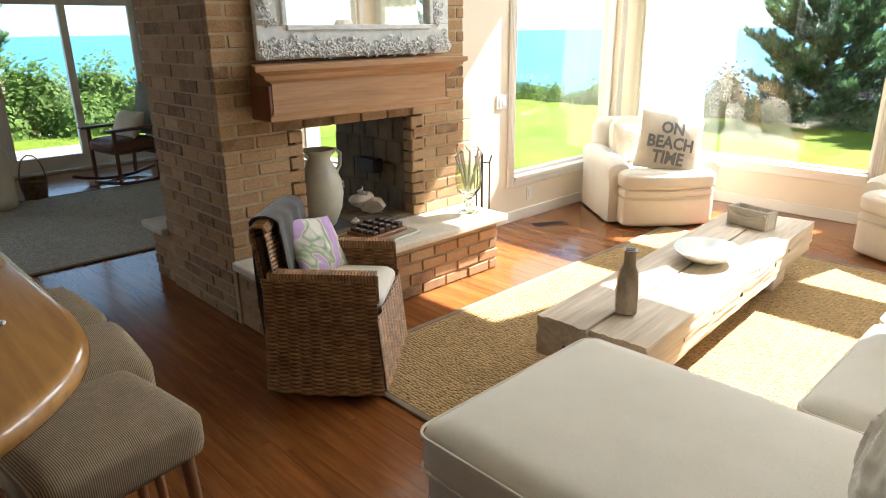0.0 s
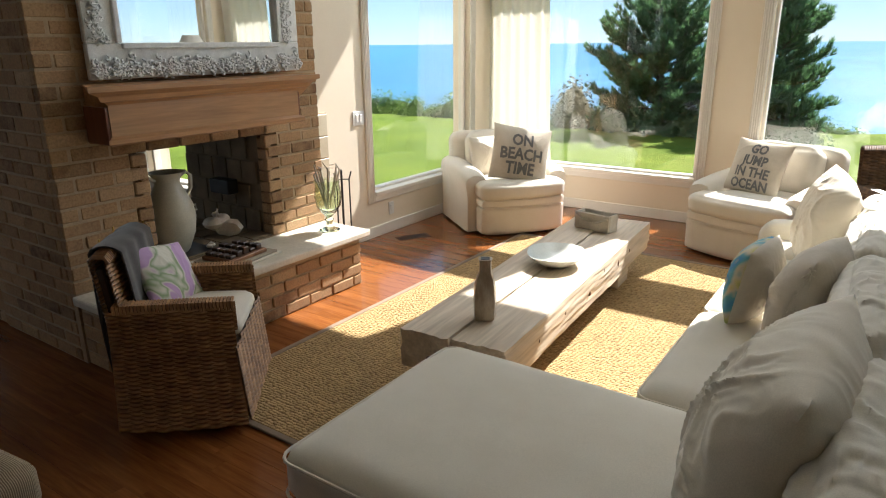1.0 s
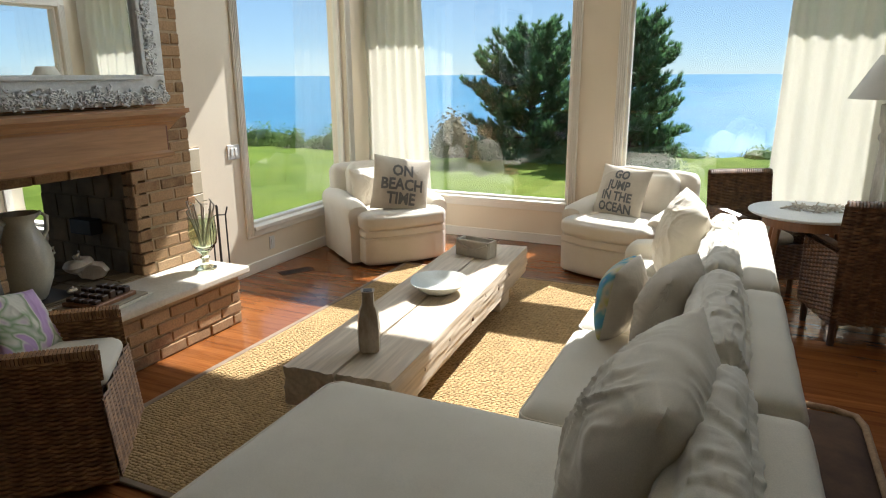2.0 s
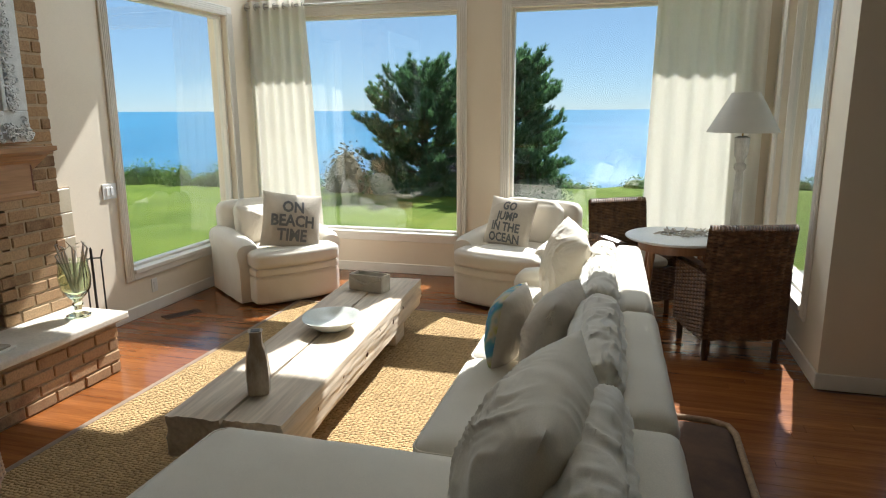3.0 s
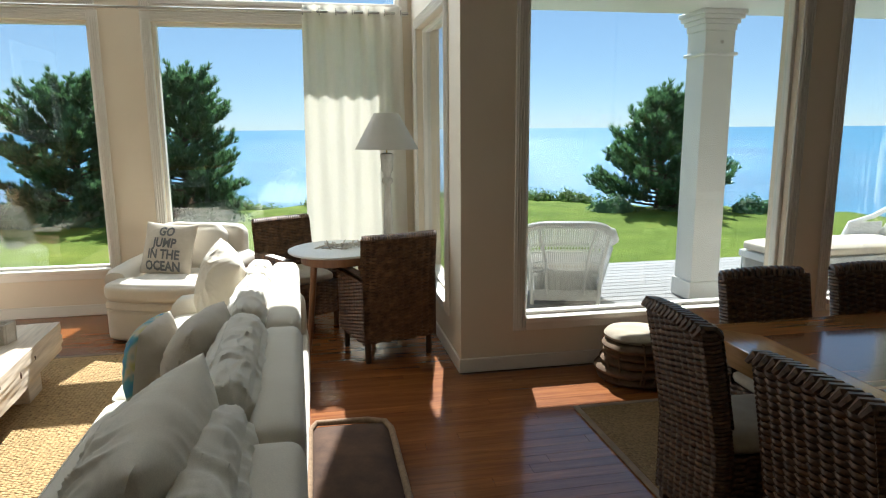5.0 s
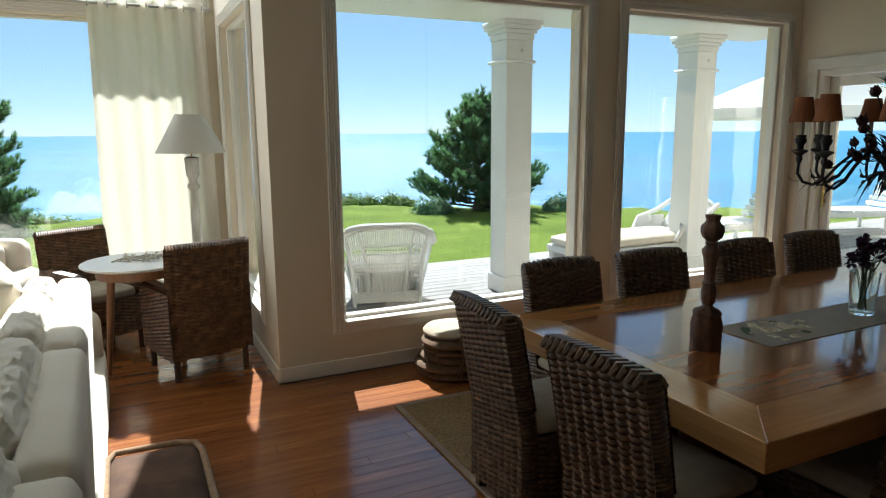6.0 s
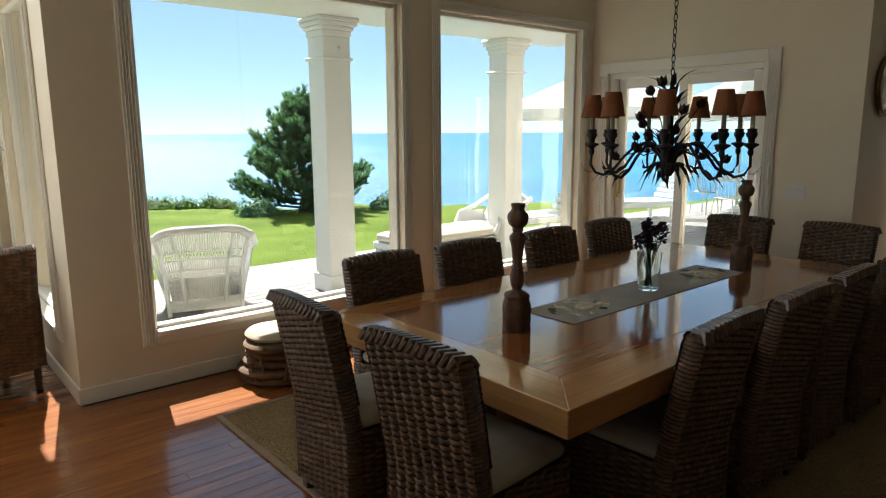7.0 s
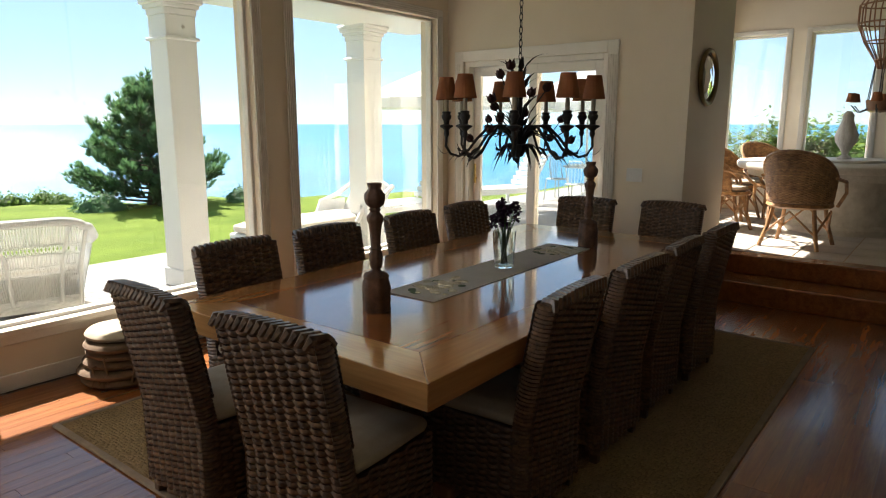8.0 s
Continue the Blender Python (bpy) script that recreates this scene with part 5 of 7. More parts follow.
R = 0.375
for k in range(9):
    a = radians(128 + 40 * k)
    arm = part("arm", tube([polar(a, r, z) for r, z in ((0.02, 1.44), (0.045, 1.5), (0.095, 1.553), (0.155, 1.55), (0.215, 1.49), (0.26, 1.43), (0.31, 1.398), (0.352, 1.41), (0.378, 1.45), (R, 1.51), (R, 1.53))], 0.0075, 6), M_IRON, ch, smooth=True)
    part("candle_cup", lathe([(0.01, 1.5), (0.014, 1.515), (0.011, 1.53), (0.02, 1.54), (0.036, 1.55), (0.034, 1.556), (0.014, 1.562), (0.016, 1.58), (0.024, 1.592), (0.026, 1.605), (0.02, 1.612), (0.023, 1.625), (0.013, 1.627)], 12, at=polar(a, R, 0)), M_IRON, arm, smooth=True)
    part("candle_sleeve", lathe([(0.011, 1.622), (0.011, 1.71)], 8, at=polar(a, R, 0)), M_SEATPAD, arm, "cream candle sleeve")
    part("shade", lathe([(0.056, 1.685), (0.036, 1.797), (0.0345, 1.797), (0.0545, 1.685)], 20, at=polar(a, R, 0)), M_TERRA, arm, "terracotta paper shade")
    # leaves that sheathe the arm and curl away under its low point
    for r0, z0, r1, z1, dz in ((0.05, 1.49, 0.2, 1.505, 0.04), (0.3, 1.4, 0.372, 1.355, 0.012), (0.24, 1.44, 0.34, 1.37, 0.0), (0.36, 1.425, 0.43, 1.46, -0.02)):
        bm = bmesh.new()
        b2 = a + rgc.uniform(-0.12, 0.12)
        strap_leaf(bm, [polar(a + (b2 - a) * t, r0 + (r1 - r0) * t, z0 + (z1 - z0) * t * t + dz * math.sin(math.pi * t)) for t in np.linspace(0, 1, 7)], 0.016)
        part("leaf", bm, M_IRON, arm)
    bm = bmesh.new()
    b2 = a + 0.3 * (1 if k % 2 else -1)
    q = polar(b2, 0.25 + 0.05 * (k % 2), 1.47 + 0.05 * (k % 3))
    tulip(bm, q, 0.023, (0.7 * math.cos(b2), 0.7 * math.sin(b2)))
    part("blossom", bm, M_ROSE, arm, "dark red iron blossom")
    st = bmesh.new()
    tube([polar(a, 0.12, 1.52), polar((a + b2) / 2, 0.2, 1.5), q], 0.003, 4, st)
    part("tendril", st, M_IRON, arm)
bm = bmesh.new()
for k in range(14):
    a = radians(25.7 * k + 8 * rgc.random())
    l = rgc.uniform(0.75, 1.25)
    strap_leaf(bm, [polar(a, 0.02 + 0.1 * l * t + 0.03 * t * t, 1.44 - 0.02 * t + 0.06 * math.sin(2.4 * t) - 0.12 * l * t * t) for t in np.linspace(0, 1, 7)], 0.02)
for k in range(16):
    a = radians(67 * k)
    z0, l = 1.5 + 0.02 * k, rgc.uniform(0.8, 1.2)
    strap_leaf(bm, [polar(a, 0.014 + 0.13 * l * t ** 2.2 + 0.02 * t, z0 + 0.17 * l * t - 0.05 * l * t ** 4) for t in np.linspace(0, 1, 8)], 0.016)
for k in range(9):
    a = radians(40 * k + 20)
    strap_leaf(bm, [polar(a, 0.02 + 0.02 * t + 0.09 * t * t, 1.45 + 0.17 * t) for t in np.linspace(0, 1, 6)], 0.018)
part("foliage", bm, M_IRON, ch, "black iron leaves")
for k in range(8):
    a = radians(77 * k + 15)
    r, z = 0.09 + 0.05 * (k % 3), 1.6 + 0.032 * k
    st = bmesh.new()
    tube([polar(a, 0.01, 1.5), polar(a, r * 0.45, (1.52 + z) / 2), polar(a, r, z)], 0.003, 4, st)
    tendril = part("tendril", st, M_IRON, ch)
    bm = bmesh.new()
    tulip(bm, polar(a, r, z), 0.026, (0.5 * math.cos(a), 0.5 * math.sin(a)))
    part("blossom", bm, M_ROSE, tendril, "dark red iron blossom")


# woven armchairs round the small table: face +y
def wicker_armchair(name, m, mt, label, wide=0.52, high=0.9, arm_z=0.62, pad=M_SEATPAD, row=0.0125, low=0.13, flare=0.0):
    h = holder(name, m, label, "chair")
    w = wide

    def back(u, v):
        x = u - w / 2
        return Vector((-x, -0.12 * max(0, v - 0.35) - 0.02 + 0.25 * x * x, low + v)), Vector((0, -1, -0.1))

    def inner(u, v):
        x = u - w / 2
        return Vector((x, -0.12 * max(0, v) + 0.03 + 0.25 * x * x, 0.48 + v)), Vector((0, 1, 0.1))
    part("back_weave", weave(back, w, high - 0.01 - low, row, 0.048, 0.005, lift=0.009), mt, h, smooth=True)
    part("front_weave", weave(inner, w, high - 0.5, row, 0.052, 0.006, lift=0.005), mt, h, smooth=True)
    bm = bmesh.new()
    for sd in (-1, 1):
        x = sd * w / 2
        def s(u, v, sd=sd, x=x):
            k = (1 - v / (arm_z - low)) ** 2
            y = u if sd > 0 else 0.52 - u
            return Vector((x + sd * flare * k + sd * 0.35 * flare * math.sin(math.pi * y / 0.52), -0.02 + y * (1 + flare * k), low + v)), Vector((sd, 0, 0))
        weave(s, 0.52, arm_z - 0.02 - low, row, 0.052, 0.006, bm, 0.006)
        s2 = flat((x - sd * 0.06, 0.5, 0.45), (0, -1, 0), (0, 0, 1)) if sd > 0 else flat((x + 0.06, 0.0, 0.45), (0, 1, 0), (0, 0, 1))
        weave(s2, 0.5, arm_z - 0.47, row, 0.052, 0.006, bm, 0.006)
    weave(lambda u, v: (Vector(((w / 2 - u) * (1 + 2 * flare), 0.5 + 0.6 * flare * (1 - v / 0.4), low + v)), Vector((0, 1, 0))), w, 0.4 - low, row, 0.052, 0.006, bm, 0.006)
    part("side_weave", bm, mt, h, smooth=True)
    for sd in (-1, 1):
        bm = bmesh.new()
        x = sd * (w / 2 - 0.03)
        for i in range(34):
            y = 0.0 + 0.5 * i / 34
            tube([(x - 0.042, y, arm_z - 0.03), (x - 0.03, y + 0.006, arm_z), (x + 0.03, y + 0.012, arm_z), (x + 0.042, y + 0.018, arm_z - 0.03)], 0.0085, 5, bm)
        part("arm_braid", bm, mt, h, smooth=True)
    bm = bmesh.new()
    for i in range(30):
        x = -w / 2 + w * (i + 0.5) / 30
        y = -0.12 * (high - 0.49) + 0.25 * x * x
        tube([(x - 0.012, y - 0.035, high - 0.025), (x - 0.003, y - 0.015, high), (x + 0.004, y + 0.03, high), (x + 0.012, y + 0.05, high - 0.025)], 0.009, 5, bm)
    part("braided_edge", bm, mt, h, smooth=True)
    part("core", box(-w / 2 + 0.015, w / 2 - 0.015, 0.02, 0.485, low + 0.02, 0.4), M_DARKWOOD, h)
    part("back_core", box(-w / 2 + 0.02, w / 2 - 0.02, -0.006, 0.022, 0, high - 0.53, 0.004, 1), M_DARKWOOD, h, m=pose(0, 0, 0.48, -0, 0, 0) @ pose(0, 0, 0, 6.5, 0, 0))
    part("seat_pad", soft_box(w - 0.14, 0.45, 0.08, 0.035, 0.015, 12, 0.004, 2), pad, h, "pale seat cushion", smooth=True, m=pose(0, 0.28, 0.4))
    for x in (-w / 2 + 0.04, w / 2 - 0.04):
        for y in (0.02, 0.46):
            part("leg", tube([(x, y, 0), (x, y, 0.16)], 0.022, 8), M_DARKWOOD, h)
    return h


wicker_armchair("wicker_armchair", pose(1.83, 4.77, 0, 0, 0, 17), M_WICKER, "dark brown woven armchair with its back to the room", 0.56, 0.92, 0.63, row=0.0125, low=0.15)
wicker_armchair("wicker_armchair", pose(0.98, 6.02, 0, 0, 0, -150), M_WICKER, "dark brown woven armchair beyond the round table", row=0.0125)
tub = wicker_armchair("wicker_tub_chair", pose(-1.84, 1.72, 0, 0, 0, -49), M_RATTAN, "honey-brown rattan armchair draped with a dark throw", 0.56, 0.82, 0.6, M_SLIP, row=0.0095, low=0.045, flare=0.06)


def drape(points_fn, nu, nv, thick):
    bm = bmesh.new()
    g = [[bm.verts.new(points_fn(i / nu, j / nv)) for j in range(nv + 1)] for i in range(nu + 1)]
    for i in range(nu):
        for j in range(nv):
            bm.faces.new((g[i][j], g[i + 1][j], g[i + 1][j + 1], g[i][j + 1]))
    bmesh.ops.recalc_face_normals(bm, faces=bm.faces)
    bmesh.ops.solidify(bm, geom=bm.faces[:], thickness=thick)
    return bm


def throw_shape(u, v):
    s = v * 1.15
    x = -0.2 + 0.4 * u + 0.02 * math.sin(v * 7) + 0.03 * (u - 0.5) * math.sin(v * 5)
    fold = 0.012 * math.sin(u * 19 + v * 3)
    if s < 0.7:
        return Vector((x, -0.045 - 0.075 * s + fold * 0.6, 0.17 + s))
    if s < 0.78:
        k = (s - 0.7) / 0.08
        return Vector((x, -0.0975 + 0.14 * k + fold * 0.2, 0.87 + 0.025 * math.sin(math.pi * k)))
    return Vector((x, 0.0425 + (s - 0.78) * 0.14 + fold * 0.3, 0.87 - (s - 0.78)))


tagged(part("throw_blanket", drape(throw_shape, 24, 60, 0.008), M_THROW, smooth=True, m=pose(-1.84, 1.72, -0.05, 0, 0, -49)), "charcoal wool throw draped over the chair back", "blanket")
M_LILAC = print_fabric("lilac_print", [(0.35, (0.62, 0.6, 0.5)), (0.42, (0.25, 0.34, 0.18)), (0.46, (0.6, 0.55, 0.5)), (0.5, (0.46, 0.3, 0.5)), (0.62, (0.5, 0.34, 0.54)), (0.7, (0.62, 0.6, 0.55))], 5.0)
throw_pillow(0.4, 0.32, 0.13, pose(-1.84, 1.72, 0, 0, 0, -49) @ pose(-0.06, 0.2, 0.475, -32, 12, 160), M_LILAC, "lilac and green printed pillow in the rattan chair", 0.006, 1.4)

# round table
rt = holder("round_table", pose(1.42, 5.3, 0), "small round white-topped side table on splayed wooden legs", "table")
part("tabletop", lathe([(0.36, 0.715), (0.375, 0.725), (0.375, 0.735), (0.365, 0.74), (0, 0.74)], 48), M_WHITE, rt, smooth=True)
part("apron", lathe([(0.28, 0.64), (0.28, 0.715)], 32), M_MIDWOOD, rt, smooth=True)
for k in range(4):
    a = math.pi / 4 + k * math.pi / 2
    part("leg", tube([(0.25 * math.cos(a), 0.25 * math.sin(a), 0.7), (0.3 * math.cos(a), 0.3 * math.sin(a), 0.3), (0.34 * math.cos(a), 0.34 * math.sin(a), 0)], 0.022, 8, taper=(1.2, 1, 0.75)), M_MIDWOOD, rt, smooth=True)
bm = bmesh.new()
rgd = random.Random(2)
for i in range(60):
    a, r = rgd.uniform(0, 6.28), 0.17 * math.sqrt(rgd.random())
    p = Vector((1.25 * r * math.cos(a), 0.7 * r * math.sin(a), 0.004 + 0.02 * (1 - r / 0.17) + rgd.uniform(0, 0.008)))
    d = Vector((rgd.gauss(0, 1), rgd.gauss(0, 1), 0.2)).normalized() * rgd.uniform(0.03, 0.06)
    tube([p - d, p, p + d], 0.005, 5, bm)
tagged(part("driftwood_bowl", bm, M_PALECLAY, m=pose(1.5, 5.32, 0.741)), "low wreath of dried driftwood twigs on the round table", "wreath")

# floor lamp
fl = holder("floor_lamp", pose(1.86, 5.68, 0), "turned distressed white floor lamp with a conical white shade", "floor lamp")
part("base", lathe([(0.14, 0), (0.14, 0.03), (0.1, 0.05), (0.07, 0.1), (0.045, 0.14)], 24), M_DISTRESS, fl, smooth=True)
part("column", lathe([(0.045, 0.14), (0.03, 0.2), (0.035, 0.3), (0.04, 0.6), (0.034, 1.0), (0.026, 1.18), (0.03, 1.19), (0.045, 1.21), (0.045, 1.235), (0.03, 1.25), (0.034, 1.28), (0.05, 1.31), (0.052, 1.38), (0.055, 1.44), (0.03, 1.45)], 20), M_DISTRESS, fl, smooth=True)
part("shade", lathe([(0.26, 1.48), (0.1, 1.77), (0.098, 1.77), (0.257, 1.48)], 40), M_SHADE, fl, "white fabric cone shade", smooth=True)
part("harp", tube([(0, 0, 1.45), (0, 0, 1.75)], 0.006), M_BRASS, fl)


# curtains
def curtain(x0, x1, xb0, xb1, label, seed):
    h = holder("curtain", pose(0, YB - 0.09, 0), label, "curtain", "linen curtains")
    z1, z0 = 2.72, 0.02
    folds = 6

    def f(u, v):
        z = z0 + (z1 - z0) * v
        a, b = xb0 + (x0 - xb0) * v, xb1 + (x1 - xb1) * v
        s = (0.012 + 0.016 * v * v) * math.sin(u * folds * 2 * math.pi + 0.9 * math.sin(v * 2 + seed) + 1.2 * noise.noise(Vector((u * 3, v, seed)))) + 0.012 * noise.noise(Vector((u * 6, v * 5, seed)))
        return Vector((a + (b - a) * u, s, z))
    part("cloth", drape(f, 84, 40, 0.003), M_CURTAIN, h, smooth=True)
    for i in range(folds + 1):
        x = x0 + (x1 - x0) * (i + 0.02) / (folds + 0.1)
        part("grommet", tube([(x, 0.028 * math.cos(a), 2.665 + 0.028 * math.sin(a)) for a in np.linspace(0, 6.283, 15)], 0.006, 5), M_STEEL, h, "metal eyelet", smooth=True)
    return h


curtain(-2.74, -2.1, -2.73, -1.97, "cream linen curtain bunched beside the window", 1.0)
curtain(1.22, 2.1, 1.17, 2.13, "cream linen curtain hanging to the floor behind the lamp", 4.0)
rod = holder("curtain_rod", pose(0, YB - 0.09, 2.665), "thin brushed-metal curtain rod above the windows", "curtain rod")
part("rod", tube([(XL + 0.03, 0, 0), (-1, 0, 0), (XR - 0.04, 0, 0)], 0.012, 10), M_STEEL, rod, smooth=True)
for x in (-1.55, -0.3, 0.75):
    part("bracket", tube([(x, 0.088, 0.02), (x, 0.03, 0.0), (x, 0, -0.015)], 0.007), M_STEEL, rod)
# ornate mirror over the mantel
mir = holder("wall_mirror", pose(FX + 0.02, 2.71, 1.475), "large mirror in an ornate chalk-white carved frame", "mirror")
IW, OW, HT = 0.525, 0.71, 1.3
part("mirror_glass", box(0.0, 0.02, -IW - 0.02, IW + 0.02, 0.15, HT - 0.15), M_MIRROR, mir, "silvered mirror glass")
rgm = random.Random(3)
for nm, y0, y1, z0, z1 in (("lower_rail", -OW, OW, 0.01, 0.19), ("upper_rail", -OW, OW, HT - 0.19, HT), ("side_rail", -OW, -IW, 0.19, HT - 0.19), ("side_rail", IW, OW, 0.19, HT - 0.19)):
    bm = box(0.0, 0.035, y0, y1, z0, z1, 0.006, 1)
    hor = (y1 - y0) > (z1 - z0)
    if hor:
        iz0, iz1 = (z1 - 0.03, z1) if z0 < 0.5 else (z0, z0 + 0.03)
        box(0.03, 0.055, -IW, IW, iz0, iz1, 0.006, 2, bm=bm)
    else:
        iy0, iy1 = (y1 - 0.03, y1) if y0 < 0 else (y0, y0 + 0.03)
        box(0.03, 0.055, iy0, iy1, z0, z1, 0.006, 2, bm=bm)
    ln = (y1 - y0) if hor else (z1 - z0)
    carve = bmesh.new()
    for i in range(int(ln / 0.0045)):
        s = rgm.random()
        q = rgm.gauss(0.36, 0.17)
        yy, zz = (y0 + ln * s, z0 + (z1 - z0) * (q * 0.8 if z0 < 0.5 else 0.2 + q * 0.8)) if hor else (y0 + (y1 - y0) * (0.1 + q * 0.7), z0 + ln * s)
        yy, zz = max(y0 + 0.012, min(y1 - 0.012, yy)), max(z0 + 0.012, min(z1 - 0.012, zz))
        a0, r0, dr = rgm.uniform(0, 6.28), rgm.uniform(0.012, 0.03), rgm.choice((-1, 1))
        pts = [(0.04 + 0.014 * math.sin(t * 2.2), yy + r0 * (1 - t * 0.75) * math.cos(a0 + dr * t * 4.5), zz + r0 * (1 - t * 0.75) * math.sin(a0 + dr * t * 4.5)) for t in np.linspace(0, 1, 7)]
        tube(pts, 0.0068, 5, carve, taper=(0.5, 0.9, 1.1, 1.1, 1.0, 0.9, 0.7))
    rail = part(nm, bm, M_FRAME, mir)
    part("carving", carve, M_FRAME, rail, "carved scrolling leaves", smooth=True)

# hearth things
ur = holder("ceramic_urn", pose(-2.68, 2.5, 0.413), "tall cream glazed jug with two handles on a dark tray", "jug")
part("body", lathe([(0.075, 0.0), (0.09, 0.02), (0.13, 0.12), (0.145, 0.22), (0.135, 0.3), (0.1, 0.38), (0.075, 0.43), (0.078, 0.47), (0.1, 0.5), (0.105, 0.505), (0.093, 0.5), (0.068, 0.46), (0.066, 0.43), (0, 0.42)], 32), M_CERAMIC, ur, smooth=True)
for sd in (-1, 1):
    part("handle", tube([(0, sd * 0.08, 0.46), (0, sd * 0.13, 0.49), (0, sd * 0.165, 0.46), (0, sd * 0.155, 0.38), (0, sd * 0.12, 0.33)], 0.014, 8), M_CERAMIC, ur, smooth=True)
    part("lug", tube([(0, sd * 0.14, 0.26), (0, sd * 0.175, 0.265), (0, sd * 0.18, 0.235), (0, sd * 0.145, 0.225)], 0.009, 6), M_CERAMIC, ur, smooth=True)
tagged(part("hearth_tray", box(-2.84, -2.52, 2.31, 2.69, 0.4123, 0.4127), M_IRON), "thin black tray under the jug", "tray")


def conch(m, s, label):
    bm = bmesh.new()
    rings = []
    for i in range(40):
        t = i / 39
        a = t * 4.2 * math.pi
        R = s * 0.5 * (1 - t) ** 1.2
        c = Vector((R * 0.7 * math.cos(a), R * 0.7 * math.sin(a), s * (0.25 + 0.75 * t)))
        r = s * (0.42 * (1 - t) + 0.02) * (1 + 0.22 * math.sin(a * 3))
        ax = Vector((math.cos(a), math.sin(a), 0))
        rings.append([bm.verts.new(c + ax * r * math.cos(k) + Vector((0, 0, 1)) * r * 0.6 * math.sin(k)) for k in np.linspace(0, 5.5, 8)])
    for p, q in zip(rings, rings[1:]):
        for k in range(8):
            bm.faces.new((p[k], p[(k + 1) % 8], q[(k + 1) % 8], q[k]))
    bm.faces.new(rings[0])
    bm.faces.new(rings[-1][::-1])
    lo = min(v.co.z for v in bm.verts)
    for v in bm.verts:
        v.co.z -= lo
    return tagged(part("seashell", bm, M_SHELL, smooth=True, m=m), label, "seashell")


conch(pose(-2.72, 2.86, 0.413, 0, 0, 30), 0.19, "large spiky conch shell on the hearth")
conch(pose(-2.54, 2.66, 0.413, 0, 0, 130), 0.05, "small seashell on the hearth")
tg = holder("wooden_game", pose(-2.26, 2.62, 0.396, 0, 0, 8), "wooden box game of blocks and rings on books", "game")
part("book", box(-0.15, 0.16, -0.2, 0.24, 0.0, 0.016, 0.003, 1), M_SLIP, tg, "thin pale book")
part("book", box(-0.15, 0.15, -0.19, 0.21, 0.016, 0.03, 0.003, 1), M_SEATPAD, tg, "thin pale book")
part("tray_board", box(-0.12, 0.12, -0.15, 0.15, 0.03, 0.055, 0.004, 1), M_MIDWOOD, tg)
for i in range(4):
    for j in range(5):
        part("block", box(-0.105 + i * 0.053, -0.06 + i * 0.053, -0.135 + j * 0.055, -0.09 + j * 0.055, 0.055, 0.075 + 0.012 * ((i * 3 + j) % 3), 0.004, 1), M_DARKWOOD, tg)
hl = holder("hurricane_vase", pose(-2.25, 3.43, 0.396), "green glass hurricane vase holding coral branches", "vase")
HG = clear_glass("pale_green_glass", (0.8, 0.9, 0.72))
part("glass", lathe([(0.07, 0), (0.072, 0.01), (0.025, 0.03), (0.022, 0.06), (0.034, 0.08), (0.02, 0.1), (0.05, 0.13), (0.085, 0.18), (0.095, 0.25), (0.085, 0.33), (0.088, 0.36), (0.083, 0.36), (0.08, 0.33), (0.088, 0.25), (0.08, 0.185), (0.045, 0.14), (0, 0.13)], 28), HG, hl, smooth=True)
for i in range(9):
    a = i * 0.7
    bm = bmesh.new()
    tube([(0.01 * math.cos(a), 0.01 * math.sin(a), 0.15), (0.05 * math.cos(a), 0.05 * math.sin(a), 0.3), (0.09 * math.cos(a), 0.09 * math.sin(a), 0.4 + 0.03 * (i % 3)), (0.07 * math.cos(a + 0.6), 0.07 * math.sin(a + 0.6), 0.45 + 0.02 * (i % 2))], 0.008, 6, bm, taper=(1.2, 1, 0.8, 0.4))
    part("coral_branch", bm, M_SHELL, hl, "pale dried coral branch", smooth=True)
ft = holder("fireplace_tools", pose(-2.52, 3.86, 0), "black iron fireplace tools on a stand", "fire tools")
part("stand", lathe([(0.1, 0), (0.1, 0.012), (0.02, 0.03), (0.009, 0.05), (0.009, 0.72), (0.0, 0.74)], 14), M_IRON, ft, smooth=True)
for k, (dx, dy) in enumerate(((0.05, 0.03), (-0.04, 0.04), (0.0, -0.06))):
    part("tool", tube([(dx, dy, 0.06), (dx, dy, 0.66), (dx * 1.3, dy * 1.3, 0.72)], 0.006), M_IRON, ft)
    part("tool_hook", tube([(0, 0, 0.66), (dx, dy, 0.66)], 0.005), M_IRON, ft)
gf = holder("gold_candelabrum", pose(-2.3, 1.95, 0.396), "spindly gilt wire candelabrum beside the chimney breast", "candelabrum")
for k in range(4):
    y = -0.1 + 0.07 * k
    part("branch", tube([(0, 0, 0.0), (0, y * 0.6, 0.15), (0, y, 0.22), (0.01 * k, y * 1.1, 0.32 + 0.05 * (k % 2))], 0.005), M_BRASS, gf)
part("bar", tube([(0, -0.13, 0.2), (0, 0.14, 0.2)], 0.004), M_BRASS, gf)
# beige tile panel by the breast
tp = tagged(part("tile_panel", box(XL, XL + 0.012, 3.66, 3.98, 0.1, 1.14), M_MORTAR), "panel of beige tiles beside the fireplace", "tiles", kind="structure")
for k in range(6):
    for j in range(2):
        part("tile", box(XL + 0.012, XL + 0.02, 3.665 + j * 0.158, 3.818 + j * 0.158, 0.105 + k * 0.172, 0.272 + k * 0.172, 0.004, 1), M_BEIGETILE, tp)


